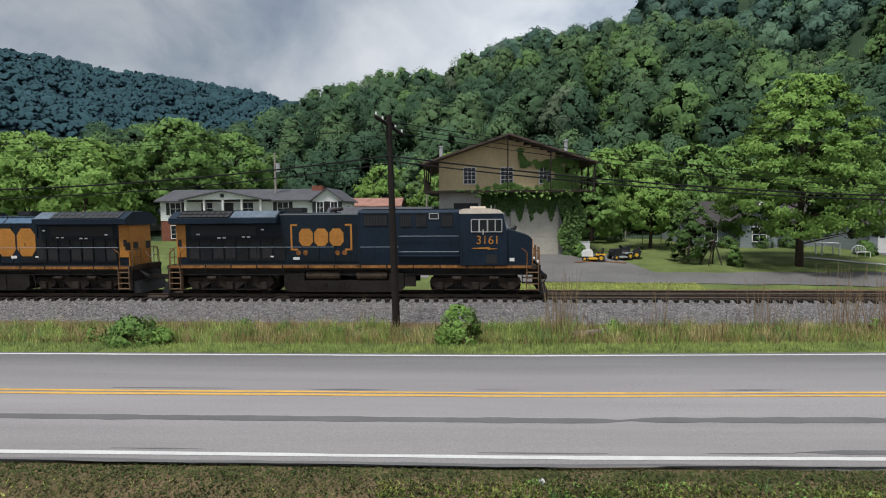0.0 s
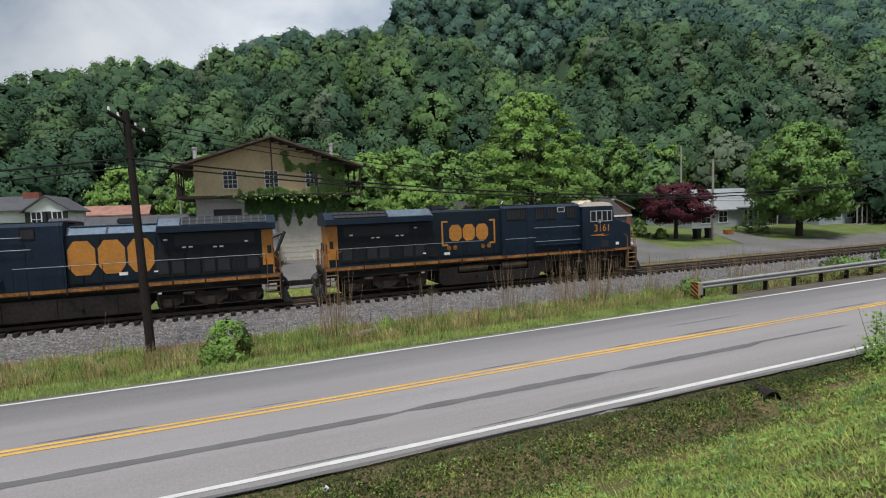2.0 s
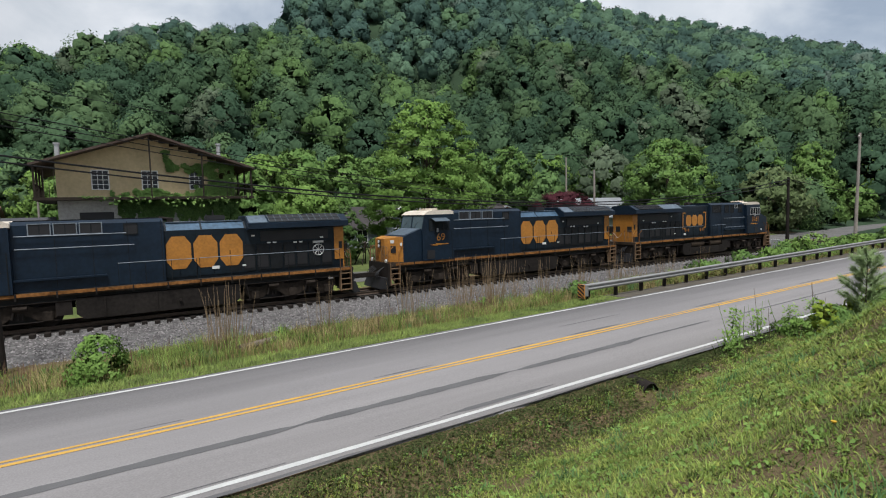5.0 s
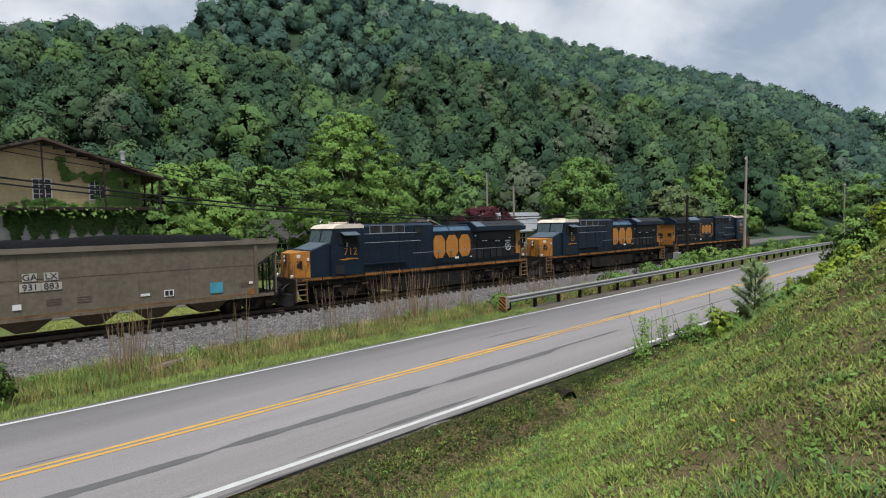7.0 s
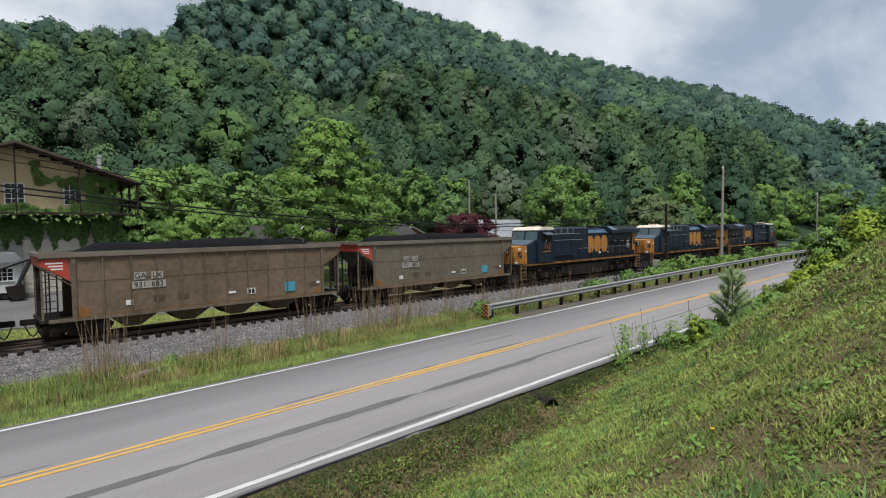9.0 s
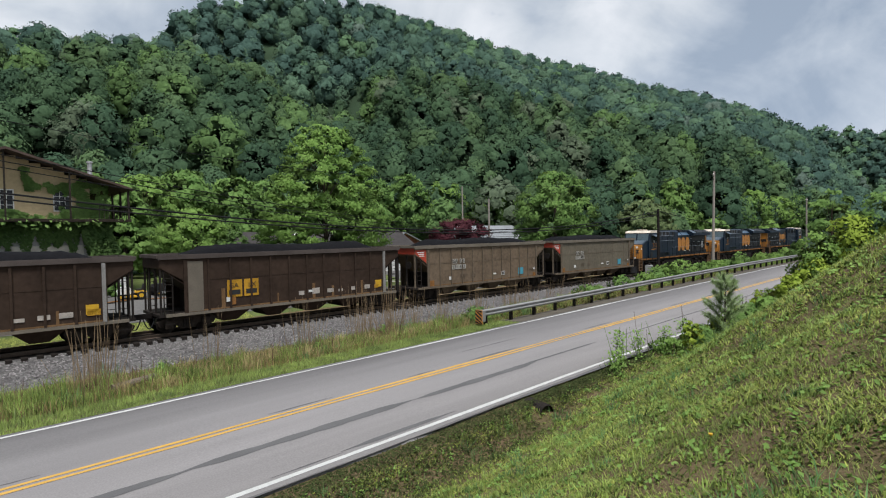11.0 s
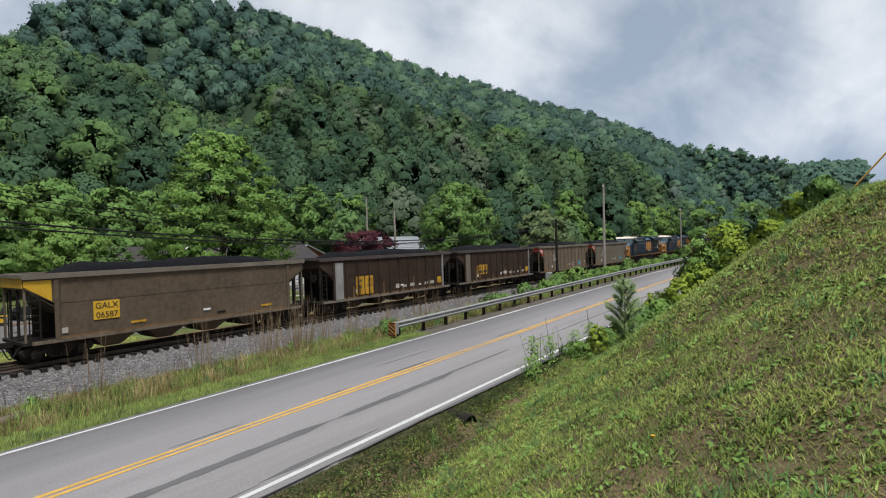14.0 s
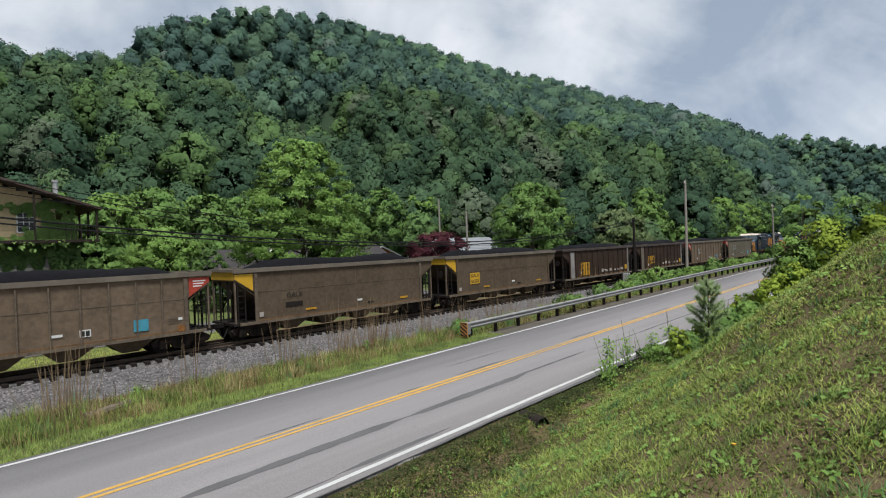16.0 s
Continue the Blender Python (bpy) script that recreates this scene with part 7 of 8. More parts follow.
tree(58.4, 40.2, 12.4, 11.0, M["leaf_mid"], "broad green tree beside the side road", 15, 10000, 0.17, 0.14, 0.34, ROUND, clumps=150, fat=0.5)
for i, (x, y, h, w) in enumerate(((-55, 66, 13.5, 15), (-45, 62, 12, 13), (-62, 70, 14, 13), (-49, 70, 12.5, 12), (-39, 72, 15.5, 15), (-33.5, 78, 14, 13), (-44, 80, 15, 14))):
    tree(x, y, h, w, M["leaf_bright"] if i < 4 else M["leaf_mid"], "wide leafy tree behind the railway", 20 + i, 8000, 0.23, 0.08, 0.3, ROUND, "trees behind the railway", 130, fat=0.5)
for i, (x, y, h, w, m) in enumerate(((-13.5, 88, 9.5, 9.5, "leaf_bright"), (-6.0, 84, 8.5, 7, "leaf_bright"), (-2.5, 72, 8, 6, "leaf_mid"), (-9.5, 90, 9, 8, "leaf_mid"))):
    tree(x, y, h, w, M[m], "bright young tree behind the houses", 30 + i, 3600, 0.2, 0.1, 0.16, ROUND, "trees behind the houses", 70)
BAND = ((2, 66, 9, 8), (7.5, 63, 8.5, 8), (11, 64, 8.5, 7.5), (5, 73, 11, 9), (14, 75, 11, 9), (20.5, 77, 11, 9), (-2, 79, 11, 9), (26, 77, 11, 9), (13.5, 58, 9.0, 7.5), (17, 66, 10.5, 9), (22, 68, 11.5, 10), (28, 68, 11, 10), (12, 70, 8, 7), (34, 72, 11, 9), (40, 70, 9, 8.5), (47, 72, 11, 9), (53, 70, 12, 9.5), (60, 72, 12.6, 10), (67, 70, 11.5, 9.5),
        (74, 64, 10.5, 9), (80, 60, 10.5, 9.5), (88, 62, 12, 10), (95, 58, 10.5, 10), (100, 50, 11.5, 10), (108, 54, 12, 10), (115, 48, 9.5, 9), (122, 52, 11, 10), (130, 46, 9.5, 9), (140, 48, 11, 10), (152, 46, 10, 10), (165, 48, 11, 10), (92, 46, 7.5, 8), (104, 42, 7, 8), (180, 46, 11, 11), (200, 47, 12, 12), (118, 42, 6, 7), (150, 40, 6, 8))
for i, (x, y, h, w) in enumerate(BAND):
    tree(x, y, h, w, M["leaf_bright" if i % 3 == 0 else "leaf_mid"], "leafy green tree in the belt below the hill", 50 + i, 5200 if x < 110 else 2600, 0.23 if x < 110 else 0.32, 0.06, 0.22, ROUND if i % 4 else SPIRE, "trees below the hill", 80, fat=0.6)
M["leaf_pale"] = leafy("leaf_pale", (0.11, 0.17, 0.06), (0.23, 0.29, 0.14))
tree(84, 41, 9.5, 12, M["leaf_pale"], "broad tree with pale blossom beyond the track", 90, 3600, 0.26, 0.08, 0.25, ROUND, clumps=80)


def bush(x, y, h, w, material, label, seed, n=900, leaf=0.07, group=""):
    rng = np.random.default_rng(seed)
    t = thing("bush", pose(x, y, float(land(x, y)) - 0.03), label, "bush", group)
    p, nn, cx, cr, out = crown_points(n, rng, h, w, 26, 0.0, LOW, 0.85, 0.7, 0.3, 0.3)
    bm = bmesh.new()
    for k in range(7):
        tube(bm, (rng.normal(0, 0.05), rng.normal(0, 0.05), 0), Vector(cx[k]), 0.025, 0.008, 5)
    part("stem_clump", bm, M["bark"], t)
    v, f, nv = leaves(p, nn, leaf, rng, 0.55, (x, y, 0))
    raw("foliage", v, f, material, t, normals=nv)
    return t


bush(-0.25, 18.8, 1.5, 1.9, M["leaf_bright"], "round green bush in the roadside weeds", 101, 3200, 0.055)
bush(-11.9, 18.4, 1.05, 2.3, M["leaf_mid"], "low green bush in the roadside weeds", 102, 2400, 0.06)
bush(-10.7, 18.2, 0.7, 0.9, M["leaf_bright"], "small yellow-green bush in the weeds", 103, 700, 0.06)
bush(20.5, 19.3, 1.0, 1.8, M["leaf_mid"], "leafy weeds behind the guardrail end", 104, 1500, 0.06)
rng = random.Random(5)
for i in range(34):
    x = 37 + i * 1.8 + rng.uniform(-0.8, 0.8)
    bush(x, rng.uniform(19.4, 23.6), rng.uniform(1.3, 2.2) * min(1, 0.5 + i / 10), rng.uniform(2.2, 3.6), M["leaf_bright" if i % 2 else "leaf_mid"], "bright green brush between guardrail and track", 110 + i, 1100, 0.1, "brush along the guardrail")
for i, (x, y, h, w, m) in enumerate(((27.5, 51.2, 1.2, 2.2, "leaf_dark"), (30, 51.0, 1.1, 2.4, "leaf_dark"), (24.5, 51.2, 1.1, 2.2, "leaf_dark"), (33, 45.6, 1.3, 1.8, "leaf_mid"), (41.5, 46.2, 2.1, 2.2, "leaf_dark"),
                                     (43.0, 44.6, 1.1, 1.6, "leaf_mid"), (56.0, 44.0, 3.0, 4.0, "leaf_mid"), (9.6, 45.2, 1.2, 1.2, "leaf_mid"), (20.2, 41.0, 1.6, 1.2, "leaf_mid"), (86, 42, 3, 5, "leaf_dark"), (92, 40, 3.5, 6, "leaf_dark"))):
    bush(x, y, h, w, M[m], "clipped green shrub beside the house", 140 + i, 1000, 0.1, "shrubs by the houses")

rng = random.Random(15)
for i in range(7):
    x = -14 + i * 5.1 + rng.uniform(-0.5, 0.5)
    bush(x, rng.uniform(18.6, 22.6), rng.uniform(0.35, 0.8), rng.uniform(0.5, 1.1), M[rng.choice(("leaf_bright", "leaf_mid", "blade_mix_leaf"))], "clump of leafy weeds in the verge", 400 + i, 260, 0.05, "weed clumps in the verge")
for i in range(30):
    x = 20.5 + i * 0.95 + rng.uniform(-0.4, 0.4)
    bush(x, rng.uniform(18.3, 19.6), rng.uniform(0.35, 0.75), rng.uniform(0.7, 1.3), M[rng.choice(("leaf_mid", "blade_mix_leaf", "leaf_bright"))], "low weeds behind the guardrail", 450 + i, 260, 0.06, "weeds behind the guardrail")

# ---- growth on the bank ----
M["leaf_lime"] = leafy("leaf_lime", (0.24, 0.35, 0.04), (0.42, 0.53, 0.09))
M["leaf_pine"] = leafy("leaf_pine", (0.2, 0.3, 0.12), (0.33, 0.44, 0.2))
def pine(x, y, h, seed):
    """A young pine: whorls of upturned branches set with long needles."""
    rng = np.random.default_rng(seed)
    t = thing("pine_sapling", pose(x, y, float(land(x, y)) - 0.05), "small feathery pine sapling on the road bank", "tree")
    part("trunk", T((0, 0, 0), (0.08, 0, h * 0.9), 0.045, 0.012, 7), M["bark"], t)
    V, N = [], []
    for k in range(40):
        z0 = h * (0.03 + 0.9 * k / 40)
        a = k * 2.4 + rng.uniform(-0.3, 0.3)
        ln = (0.6 * (1 - z0 / h) + 0.38) * rng.uniform(0.6, 1.4)
        out = np.array([math.cos(a), math.sin(a), rng.uniform(0.6, 1.1)])
        out /= np.linalg.norm(out)
        p0 = np.array([0.0, 0.0, z0])
        part("branch", T(p0, p0 + out * ln * 0.9, 0.008, 0.004, 4), M["bark"], t)
        m = 190
        s = rng.uniform(0.25, 1.0, m)[:, None]
        q = p0 + out * ln * s
        dr = out * 0.75 + rng.normal(0, 0.55, (m, 3))
        dr /= np.linalg.norm(dr, axis=1, keepdims=True)
        sd = np.cross(dr, rng.normal(0, 1, (m, 3)))
        sd /= np.linalg.norm(sd, axis=1, keepdims=True)
        tip = q + dr * rng.uniform(0.16, 0.28, m)[:, None]
        w = 0.01 * sd
        fl = np.sum(np.cross(w, tip - q) * (np.array([-x, -y, 5.0]) - q), 1)[:, None] < 0
        w = np.where(fl, -w, w)
        V.append(np.stack([q - w, q + w, tip], 1).reshape(-1, 3))
        N.append(np.repeat(dr * 0.4 + np.array([-0.3, -0.2, 0.9]), 3, 0))
    V, N = np.concatenate(V), np.concatenate(N)
    raw("needles", V, np.arange(len(V)).reshape(-1, 3), M["leaf_pine"], t, normals=N / np.linalg.norm(N, axis=1, keepdims=True))


pine(23.2, 7.95, 2.7, 201)
tree(38.0, 7.0, 6.3, 4.2, M["leaf_mid"], "slender green tree at the top of the bank", 202, 2600, 0.11, 0.05, 0.1, ROUND)
for i, (x, y, h, w, m) in enumerate(((31, 5.0, 2.9, 3.4, "leaf_lime"), (29.5, 6.2, 2.0, 2.6, "leaf_lime"), (33, 4.2, 3.2, 3.4, "leaf_mid"), (26, 7.6, 0.7, 1.8, "leaf_mid"), (24.6, 8.2, 0.7, 1.4, "leaf_lime"), (35, 6.6, 3.0, 3.4, "leaf_mid"),
                                     (42, 6.6, 3.2, 4.4, "leaf_mid"), (48, 6.5, 3.4, 5.0, "leaf_dark"), (28, 0.9, 1.3, 1.8, "leaf_mid"), (32, 1.6, 1.3, 3.0, "leaf_lime"), (30, 3.0, 1.1, 2.0, "leaf_lime"), (56, 6.8, 3.5, 6, "leaf_mid"), (27.4, 8.3, 1.1, 1.4, "leaf_mid"), (25.6, 7.9, 1.1, 1.8, "leaf_mid"), (27.0, 7.4, 1.2, 1.9, "leaf_bright"), (28.6, 6.8, 1.7, 2.2, "leaf_lime"), (30.2, 6.2, 3.1, 2.8, "leaf_bright"), (24.2, 8.2, 0.8, 1.5, "leaf_bright"))):
    bush(x, y, h, w, M[m], "yellow-green brush on the crest of the bank", 210 + i, 2400, 0.085, "brush on the bank")


rng = random.Random(8)
for i in range(15):
    x = 19.6 + i * 1.0 + rng.uniform(-0.3, 0.3)
    bush(x, rng.uniform(8.0, 8.75), rng.uniform(0.5, 1.2) + 0.03 * i, rng.uniform(1.0, 1.7), M["leaf_lime" if i % 3 == 1 else "leaf_mid" if i % 3 else "leaf_bright"], "leafy brush along the edge of the road", 240 + i, 700, 0.06, "brush by the road edge")


def stalks(x, y, n, h, spread, material, label, seed, leafed=0.0, name="dry_stalks", group="dry stalks by the road"):
    rng = np.random.default_rng(seed)
    t = thing(name, pose(x, y, float(land(x, y)) - 0.03), label, "weeds", group)
    for k in range(n):
        a = rng.normal(0, spread, 2)
        b = a * 0.5 + rng.normal(0, 0.16, 2)
        hh = h * rng.uniform(0.35, 1.1)
        part("stem", tube(bmesh.new(), (a[0], a[1], 0), (a[0] + b[0], a[1] + b[1], hh), 0.011, 0.005, 4, False), material, t)
    if leafed:
        m = int(n * 40 * leafed)
        p = np.stack([rng.normal(0, spread, m), rng.normal(0, spread, m), rng.uniform(0.1, 0.95, m) * h], 1)
        v, f, nv = leaves(p, np.tile([[0, -0.5, 1.0]], (m, 1)), 0.05, rng, 0.8, (x, y, 0))
        raw("foliage", v, f, M["leaf_bright"], t, normals=nv)
    return t


M["dry"] = mat("dry_stalk", (0.25, 0.18, 0.11), 0.9, 0.3, 3.0, 0.1)
M["dead"] = mat("dead_brown", (0.09, 0.055, 0.035), 0.9, 0.3, 3.0, 0.1)
for i, (x, y, n, h) in enumerate(((3.7, 21.4, 26, 2.3), (4.1, 22.3, 16, 2.6), (8.0, 22.5, 9, 2.2), (12.3, 22.3, 14, 2.4), (15.4, 22.2, 26, 2.7), (16.9, 21.9, 34, 2.6), (19.2, 22.6, 12, 2.3), (21.5, 22.8, 14, 2.3), (24.6, 23, 16, 2.2), (29, 23.6, 20, 2.3), (30.5, 23.2, 12, 2.0), (34, 23.6, 14, 2.0), (-4.6, 22.6, 6, 1.7), (38.5, 23.4, 10, 2.0))):
    stalks(x, y, int(n * (2.2 if x > 11 else 1.5)), h, 0.2 + 0.006 * n, M["dry"], "tall dry straw-coloured stalks", 300 + i)
for i, (x, y, n, h) in enumerate(((16.2, 8.85, 9, 1.35), (17.6, 8.9, 6, 1.2), (15.5, 8.6, 6, 0.9), (19.4, 8.7, 8, 1.1), (20.6, 8.6, 8, 1.2))):
    stalks(x, y, n, h, 0.14, M["leaf_bright"], "leafy green weeds at the road edge", 330 + i, 0.7, "roadside_weed", "weeds on the bank")
for i, (x, y, n, h) in enumerate(((18.3, 9.0, 2, 1.5), (21.2, 8.5, 7, 1.5), (25.4, 8.0, 9, 1.7), (24, 8.3, 8, 1.3), (27, 7.6, 8, 1.6))):
    stalks(x, y, n, h, 0.16, M["dead"], "dead brown weed stems at the road edge", 340 + i, 0.0, "dead_weed", "weeds on the bank")
M["log_wood"] = mat("log_wood", (0.17, 0.14, 0.11), 0.9, 0.4, 4.0, 0.5)
lg = thing("fallen_log", pose(4.9, 20.9, float(land(4.9, 20.9)) + 0.1, 0, 0, 12), "pale fallen log in the roadside weeds", "log")
part("log_trunk", T((-0.75, 0, 0.05), (0.7, 0, 0.16), 0.15, 0.12, 10), M["log_wood"], lg)
stalks(5.9, 20.8, 22, 0.75, 0.3, M["dead"], "dark dead weed clump beside the log", 350, 0.0, "dead_weed", "dead weeds")
cup = thing("paper_litter", pose(1.25, 8.75, float(land(1.25, 8.75)) + 0.06, 70, 20, 0), "crumpled white paper litter in the ditch", "litter")
part("paper", T((0, 0, -0.07), (0, 0, 0.07), 0.035, 0.05, 9), M["white"], cup)
cv = thing("culvert", pose(11.4, 8.34, -0.17, 0, 0, -14), "dark corrugated culvert mouth in the ditch", "culvert")
bm = bmesh.new()
for k in range(9):
    tube(bm, (0, k * 0.09, 0), (0, k * 0.09 + 0.045, 0), 0.21, 0.235, 20, False)
    tube(bm, (0, k * 0.09 + 0.045, 0), (0, k * 0.09 + 0.09, 0), 0.235, 0.21, 20, False)
part("culvert_pipe", bm, M["under"], cv)
part("culvert_inside", T((0, 0.12, 0), (0, 0.8, 0), 0.19, seg=20), M["black"], cv)

gw = thing("guy_wire", pose(0, 0, 0), "slanting guy wire with a yellow guard tube", "guy wire")
g0 = Vector((27.0, 0.35, float(land(27.0, 0.35)) - 0.2))
g1 = g0 + Vector((-0.4, -4.2, 5.2))
part("wire", T(g0, g1, 0.02, seg=5), M["cable"], gw)
part("guard_tube", T(g0, g0.lerp(g1, 0.5), 0.035, seg=7), M["line_yellow"], gw)


# ---- grass ----
def blades(name, x, y, h, w, material, label, seed, lean=0.5, short=False):
    """Grass blades as bent strips, one mesh."""
    rng = np.random.default_rng(seed)
    n = len(x)
    z = land(x, y)
    a = rng.uniform(0, 2 * np.pi, n)
    d = np.stack([np.cos(a), np.sin(a), np.zeros(n)], 1)
    s = np.stack([-np.sin(a), np.cos(a), np.zeros(n)], 1)
    base = np.stack([x, y, z - 0.01], 1)
    L = rng.uniform(0.2, 1.0, n)[:, None] * lean * h[:, None]
    mid = base + d * L * 0.35 + np.array([0, 0, 1.0]) * h[:, None] * 0.6
    tip = base + d * L + np.array([0, 0, 1.0]) * h[:, None]
    ww = (w / 2)[:, None] * s
    face = np.cross(ww, tip - base)
    ww = np.where(np.sum(face * (np.array([0, 0, 6.0]) - base), 1)[:, None] > 0, ww, -ww)
    V = np.stack([base - ww, base + ww, mid + ww * 0.8, mid - ww * 0.8, tip], 1).reshape(-1, 3)
    o = np.arange(n)[:, None] * 5
    tri = np.concatenate([o + np.array([[0, 1, 2]]), o + np.array([[0, 2, 3]]), o + np.array([[3, 2, 4]])], 0)
    nv = np.array([0, -0.2, 0.9]) + rng.normal(0, 0.4, (n, 3)) + d * 0.45
    nv /= np.linalg.norm(nv, axis=1, keepdims=True)
    if short:
        V, tri = np.stack([base - ww, base + ww, tip], 1).reshape(-1, 3), np.arange(n * 3).reshape(n, 3)
    return tagged(raw(name, V, tri, material, normals=np.repeat(nv, 3 if short else 5, 0)), label, "grass", kind="stuff")


M["blade"] = mat("grass_blade", (0.225, 0.285, 0.052), 0.6, 0.3, 0.7, 0.0, col2=(0.43, 0.475, 0.105), fine=3.0, trans=0.25, per=0.35)
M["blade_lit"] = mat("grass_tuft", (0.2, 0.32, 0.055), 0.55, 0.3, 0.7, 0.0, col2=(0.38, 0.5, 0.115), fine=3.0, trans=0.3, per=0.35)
M["blade_dry"] = mat("grass_dry", (0.22, 0.17, 0.075), 0.8, 0.3, 0.7, 0.0, col2=(0.42, 0.35, 0.17), fine=3.0, trans=0.2, per=0.3)
M["blade_mix"] = mat("weed_blade", (0.1, 0.16, 0.035), 0.7, 0.3, 0.5, 0.0, col2=(0.24, 0.31, 0.08), fine=2.0, trans=0.25, per=0.45)
M["ditch_leaf"] = mat("ditch_weeds", (0.036, 0.056, 0.017), 0.8, 0.3, 0.9, 0.0, col2=(0.095, 0.11, 0.04), fine=3.0, trans=0.2, per=0.4)


def patchy(n, x0, x1, y0, y1, seed, power=1.0, scale=0.9, near=False):
    rng = np.random.default_rng(seed)
    x = x0 + (x1 - x0) * rng.uniform(0, 1, n) ** power
    y = rng.uniform(y0, y1, n)
    f = np.sin(x * 2.3 * scale + 1.1 * np.sin(y * 1.7)) + np.sin(y * 3.1 * scale + 1.3 * np.sin(x * 1.9)) + 0.7 * np.sin(x * 5.7 * scale + y * 4.3 * scale)
    keep = rng.uniform(-3.3, 1.0, n) < f
    return x[keep], y[keep]


def bank_grass():
    rng = np.random.default_rng(1)
    x, y = patchy(255000, -1.5, 34, -4, 8.75, 41, 1.35)
    far = np.hypot(x, y)
    ok = (far > 1.6) & (far < 34)
    x, y, far = x[ok], y[ok], far[ok]
    h = rng.uniform(0.02, 0.07, len(x)) * (1 + far / 60)
    blades("bank_grass", x, y, h, rng.uniform(0.01, 0.02, len(x)) * (1 + far / 11), M["blade"], "short patchy green grass on the bank", 42, 2.0, True)
    x, y = patchy(72000, 1.2, 11, -4, 6, 51, 1.0, 1.1)
    ok = np.hypot(x, y) > 1.6
    x, y = x[ok], y[ok]
    blades("fine_grass", x, y, rng.uniform(0.03, 0.09, len(x)), rng.uniform(0.006, 0.012, len(x)), M["blade_lit"], "fine bright grass on the nearer bank", 53, 1.7, True)
    x, y = patchy(46000, -20, -1.0, -9, 8.75, 48, 1.0)
    x2, y2 = patchy(26000, -1.6, 36, -12, -3.6, 49, 1.0)
    x, y = np.concatenate([x, x2]), np.concatenate([y, y2])
    blades("outer_grass", x, y, rng.uniform(0.03, 0.09, len(x)), rng.uniform(0.015, 0.03, len(x)), M["blade"], "patchy grass on the rest of the bank", 50, 1.4, True)
    x, y = patchy(80000, -1.5, 34, -4, 8.4, 43, 1.5, 1.7)
    blades("dry_grass", x, y, rng.uniform(0.01, 0.035, len(x)), rng.uniform(0.006, 0.013, len(x)) * (1 + np.hypot(x, y) / 9), M["blade_dry"], "dry straw grass among the green", 44, 3.4, True)
    # small broad leaves, in drifts
    x, y = patchy(62000, -1.5, 30, -4, 8.6, 47, 1.4, 1.3)
    m = len(x)
    z = land(x, y) + rng.uniform(0.005, 0.05, m)
    v, f, nv = leaves(np.stack([x, y, z], 1), np.tile([[0, -0.25, 1.0]], (m, 1)), 0.017 * (1 + np.hypot(x, y) / 13), rng, 0.5, soft_by=0.3)
    tagged(raw("clover", v, f, M["clover"], normals=nv), "small green clover leaves in the grass", "weeds", kind="stuff")

    def tufts(name, nt, per, material, label, seed, tall, wide, spread):
        """Tussocks: blades that fan out from a common root."""
        r = np.random.default_rng(seed)
        cx, cy = 0.8 + 31 * r.uniform(0, 1, nt) ** 1.35, r.uniform(-3.2, 8.7, nt)
        size = r.uniform(0.55, 1.5, nt) * (1 + np.hypot(cx, cy) / 40)
        k = np.repeat(np.arange(nt), per)
        g = r.normal(0, 1, (len(k), 2)) * (spread * size[k])[:, None]
        x, y = cx[k] + g[:, 0], cy[k] + g[:, 1]
        blades(name, x, y, tall * size[k] * r.uniform(0.4, 1.15, len(k)), wide * r.uniform(0.7, 1.3, len(k)) * (1 + np.hypot(x, y) / 24), M[material], label, seed + 1, 1.5)

    tufts("coarse_grass", 2300, 22, "blade_lit", "coarse bright green grass tufts on the bank", 145, 0.085, 0.0105, 0.05)
    tufts("leafy_grass", 900, 16, "blade_mix", "darker green grass tufts on the bank", 147, 0.09, 0.0115, 0.055)
    tufts("bluish_grass", 300, 30, "blade_teal", "coarse blue-green grass tufts on the bank", 149, 0.13, 0.0105, 0.07)
    # broad-leaved weeds in rosettes
    nc = 1700
    qx, qy = 1 + 29 * rng.uniform(0, 1, nc) ** 1.3, rng.uniform(-3, 8.8, nc)
    j = rng.integers(0, nc, 17000)
    off = rng.normal(0, 0.065, (17000, 2))
    lx, ly = qx[j] + off[:, 0], qy[j] + off[:, 1]
    up = np.concatenate([off * 6, np.ones((17000, 1))], 1)
    v, f, nv = leaves(np.stack([lx, ly, land(lx, ly) + rng.uniform(0.015, 0.08, 17000)], 1), up, 0.024 * (1 + np.hypot(lx, ly) / 20), rng, 0.35, soft_by=0.3)
    tagged(raw("broad_weeds", v, f, M["leaf_bright"], normals=nv), "broad-leaved green weeds in the grass", "weeds", kind="stuff")
    # ditch weeds
    n = 50000
    x = -16 + 35 * rng.uniform(0, 1, n) + np.abs(rng.normal(0, 0.5, n))
    y = rng.uniform(np.minimum(np.interp(x, (-16, 0, 11, 13, 18), (7.0, 7.5, 7.9, 8.5, 8.8)) + rng.normal(0, 0.22, n), 9.0), 9.24)
    clear = np.hypot(x - 11.25, y - 8.2) > 0.42
    x, y = x[clear], y[clear]
    n = len(x)
    z = land(x, y) + rng.uniform(0.0, 0.15, n) * np.clip((9.2 - y) / 0.5, 0.2, 1)
    v, f, nv = leaves(np.stack([x, y, z], 1), np.tile([[0, -0.3, 1.0]], (n, 1)), 0.026, rng, 0.6)
    nv = nv + rng.normal(0, 0.45, nv.shape)
    tagged(raw("ditch_weeds", v, f, M["ditch_leaf"], normals=nv / np.linalg.norm(nv, axis=1, keepdims=True)), "dense low weeds in the ditch", "weeds", kind="stuff")


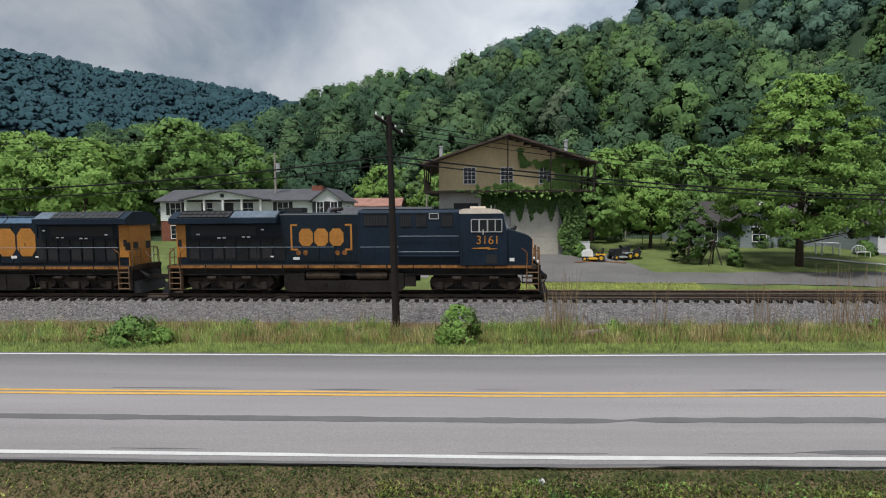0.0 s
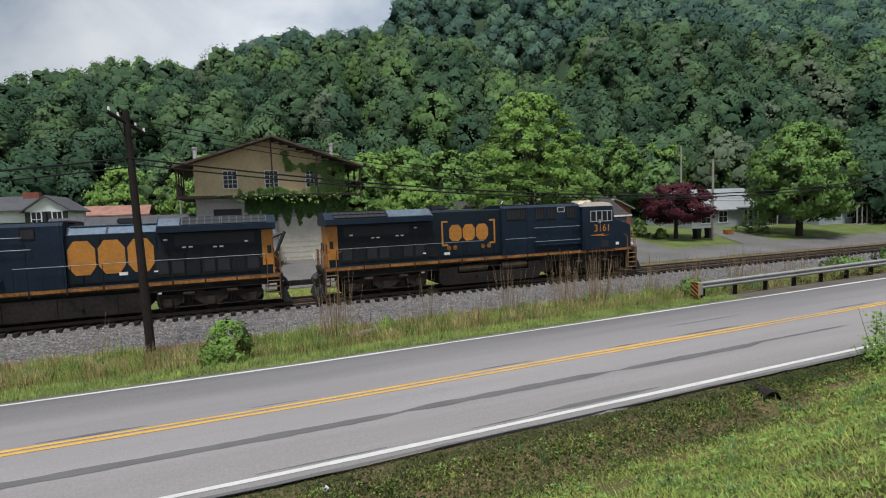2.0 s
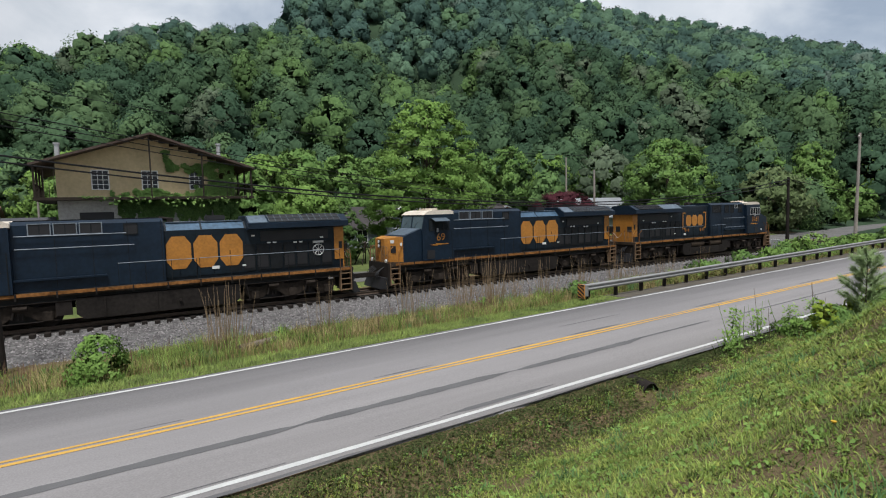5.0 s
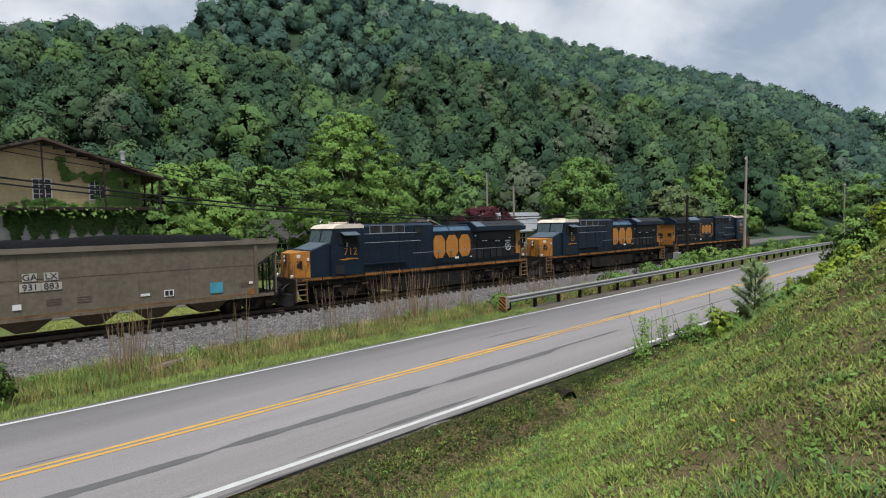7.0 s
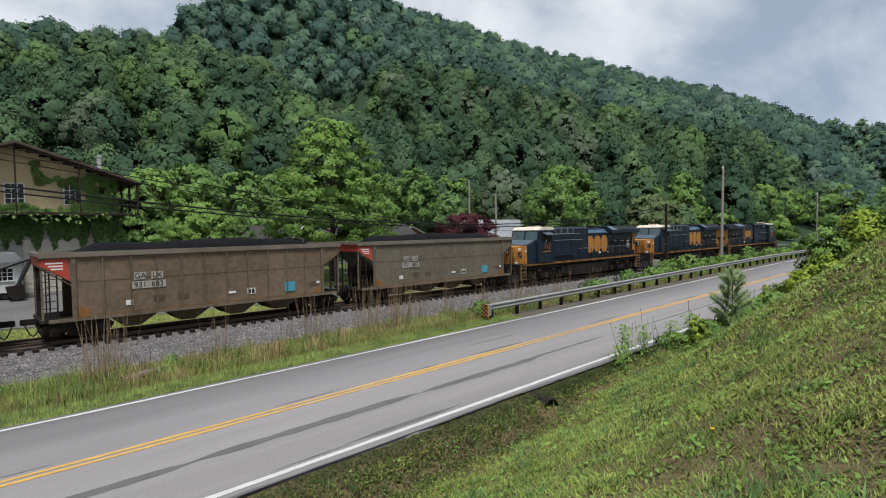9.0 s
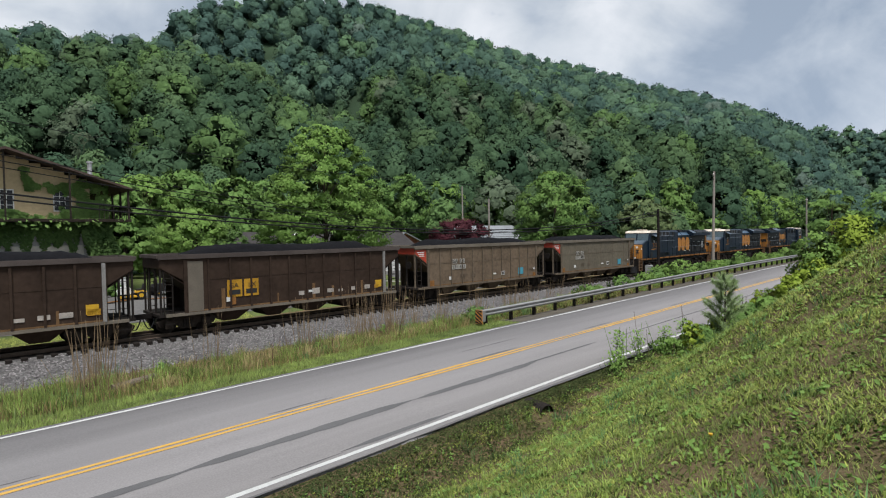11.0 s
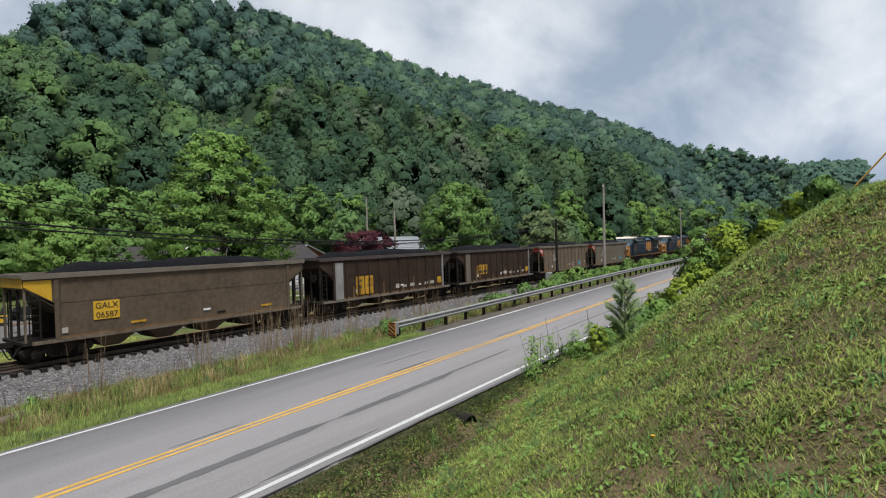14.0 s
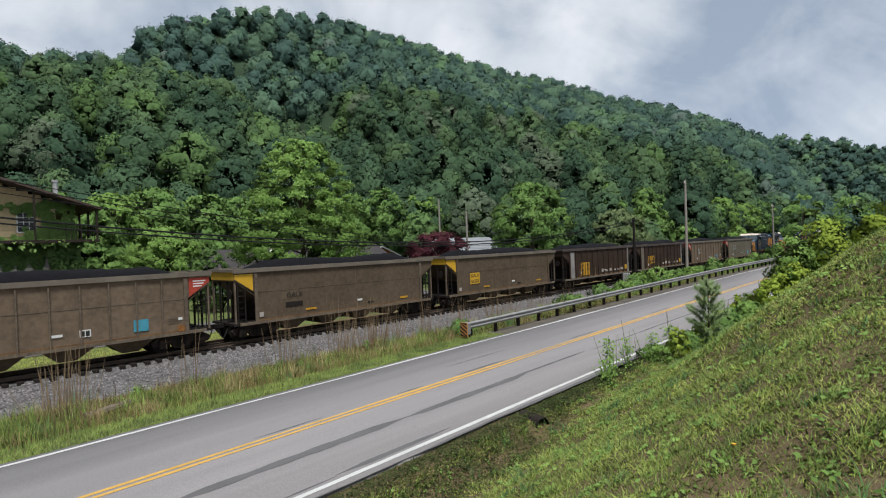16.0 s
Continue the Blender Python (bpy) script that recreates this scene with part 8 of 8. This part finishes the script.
M["clover"] = mat("clover", (0.11, 0.19, 0.035), 0.7, 0.3, 0.7, 0.0, col2=(0.24, 0.3, 0.066), fine=3.0, trans=0.25, per=0.35)
M["blade_verge"] = mat("verge_blade", (0.13, 0.2, 0.038), 0.65, 0.3, 0.7, 0.0, col2=(0.27, 0.36, 0.075), fine=2.0, trans=0.25, per=0.4)
M["blade_russet"] = mat("grass_russet", (0.13, 0.1, 0.045), 0.8, 0.3, 0.6, 0.0, col2=(0.27, 0.21, 0.085), fine=2.0, trans=0.2, per=0.4)


def verge():
    rng = np.random.default_rng(2)
    n = 90000
    x = -30 + 51 * rng.uniform(0, 1, n)
    y = 16.52 + 1.9 * rng.uniform(0, 1, n) ** 1.5
    blades("verge_grass", x, y, rng.uniform(0.05, 0.13, n) * np.clip((y - 15.6) / 1.4, 0.7, 1.5), rng.uniform(0.016, 0.034, n), M["blade_verge"], "bright mown grass along the road edge", 51, 0.8, True)
    x, y = patchy(52000, -30, 75, 18.2, 23.4, 52, 1.2, 0.5)
    h = rng.uniform(0.08, 0.42, len(x)) * (0.7 + 0.5 * np.sin(x * 0.8) * np.sin(x * 0.27 + 2) + 0.3)
    blades("tall_weeds", x, y, h, rng.uniform(0.012, 0.03, len(x)), M["blade_mix"], "tall green weeds before the ballast", 53, 0.8)
    x, y = patchy(46000, -30, 60, 18.0, 23.5, 54, 1.2, 0.7)
    blades("tall_dry_grass", x, y, rng.uniform(0.1, 0.48, len(x)), rng.uniform(0.01, 0.021, len(x)), M["blade_russet"], "tall yellowed grass before the ballast", 55, 0.9)
    # tall tufts
    for nm, cnt, mt, lb, sd in (("weed_tufts", 260, "blade_mix", "tall mixed weed tufts in the verge", 61), ("bright_tufts", 45, "blade_lit", "tall bright grass tufts in the verge", 62), ("bluish_tufts", 36, "blade_teal", "blue-green grass tufts in the verge", 63), ("straw_tufts", 190, "blade_dry", "straw-coloured grass tufts in the verge", 64)):
        tx, ty = -22 + 62 * rng.uniform(0, 1, cnt), rng.uniform(18.4, 23.0, cnt)
        th, tw = rng.uniform(0.3, 0.85, cnt), rng.uniform(0.08, 0.3, cnt)
        k = rng.integers(0, cnt, cnt * 60)
        gx, gy = tx[k] + rng.normal(0, 1, len(k)) * tw[k], ty[k] + rng.normal(0, 1, len(k)) * tw[k]
        blades(nm, gx, gy, th[k] * rng.uniform(0.4, 1.1, len(k)), rng.uniform(0.012, 0.026, len(k)), M[mt], lb, sd, 0.8)
    # dark seed heads among the weeds
    n = 700
    x, y = rng.uniform(-14, 26, n), rng.uniform(19.5, 23.2, n)
    h = rng.uniform(0.5, 0.9, n)
    blades("dock_weeds", x, y, h, rng.uniform(0.015, 0.03, n), M["dead"], "dark brown dock seed heads", 56, 0.1)
    n = 9000
    x, y = rng.uniform(2, 15, n), rng.uniform(33.6, 35.4, n)
    blades("track_grass", x, y, rng.uniform(0.04, 0.11, n), rng.uniform(0.02, 0.04, n), M["blade"], "grass strip beyond the track", 57, 0.5)


bank_grass()
verge()
fl = thing("dandelion", pose(6.0, 2.35, float(land(6.0, 2.35))), "single yellow dandelion in the grass", "flower")
part("stem", T((0, 0, 0), (0, 0, 0.12), 0.004, seg=5), M["blade"], fl)
part("blossom", T((0, 0, 0.12), (0, 0, 0.135), 0.022, 0.026, seg=10), M["yellow"], fl)

mast = thing("radio_mast", pose(-596, 676, float(land(-596, 676))), "thin radio mast on the far ridge", "mast")
part("mast_shaft", T((0, 0, 0), (0, 0, 62), 0.9, 0.5, 6), M["pole_grey"], mast)

# ---- ties and loose ballast ----
bm = B(-0.115, 0.115, -1.5, 1.5, -0.62, -0.37, bevel=0.008)
tie = part("tie", bm, M["tie"], track)
tie.location = (-62, 0, 0)
rng = random.Random(9)
for i in range(1, 300):
    t = new("tie", tie.data)
    t.parent = track
    t.location = (-62 + i * 0.53, rng.uniform(-0.07, 0.05), rng.uniform(-0.012, 0.008))
    t.rotation_euler = (0, 0, rng.uniform(-0.02, 0.02))


def stones():
    """Loose stones over the ballast bed, one mesh."""
    rng = np.random.default_rng(77)
    n = 46000
    x = -34 + 100 * rng.uniform(0, 1, n) ** 1.25
    u = rng.uniform(23.5, 33.6, n)
    u = np.where((rng.uniform(0, 1, n) < 0.85) | ((u > 28.9) & (u < 31.5)), rng.uniform(23.4, 28.95, n), u)
    y = u - 0.02 * x
    z = np.interp(u, (23.6, 24.6, 27.4, 28.5, 28.98, 31.42, 31.9, 33.0, 34.2), (-0.95, -0.78, -0.64, -0.6, -0.43, -0.43, -0.6, -0.66, -0.95))
    c = np.stack([x, y, z + rng.uniform(-0.005, 0.02, n)], 1)
    r = rng.uniform(0.026, 0.056, n)[:, None, None]
    o = np.array([[1, 0, 0], [-1, 0, 0], [0, 1, 0], [0, -1, 0], [0, 0, 0.8], [0, 0, -0.6]], float)[None] + rng.normal(0, 0.28, (n, 6, 3))
    V = (c[:, None] + o * r).reshape(-1, 3)
    t = np.array([[0, 2, 4], [2, 1, 4], [1, 3, 4], [3, 0, 4]])
    F = (np.arange(n)[:, None, None] * 6 + t[None]).reshape(-1, 3)
    tagged(raw("ballast_stones", V, F, M["stone"]), "loose grey crushed stones on the ballast", "ballast", kind="stuff")


stones()


# ---- what moves ----
def motions():
    for car, x0, turn in TRAIN:
        rows = []
        for k in range(17):
            x = x0 + SPEED * k
            rows.append((float(k), pose(x, float(track_y(x)), -0.2, 0, 0, turn - 1.146)))
        walk(car, rows)
    for wheel, x, r in WHEELS:
        rows, step = [], 0.07
        back = wheel.parent.parent.rotation_quaternion.to_matrix()[0][0] < 0
        for k in range(int(16 / step) + 2):
            t = min(16.0, k * step)
            rows.append((t, pose(x, 0, r, 0, math.degrees(SPEED * t / r) * (-1 if back else 1), 0)))
        walk(wheel, rows)


motions()
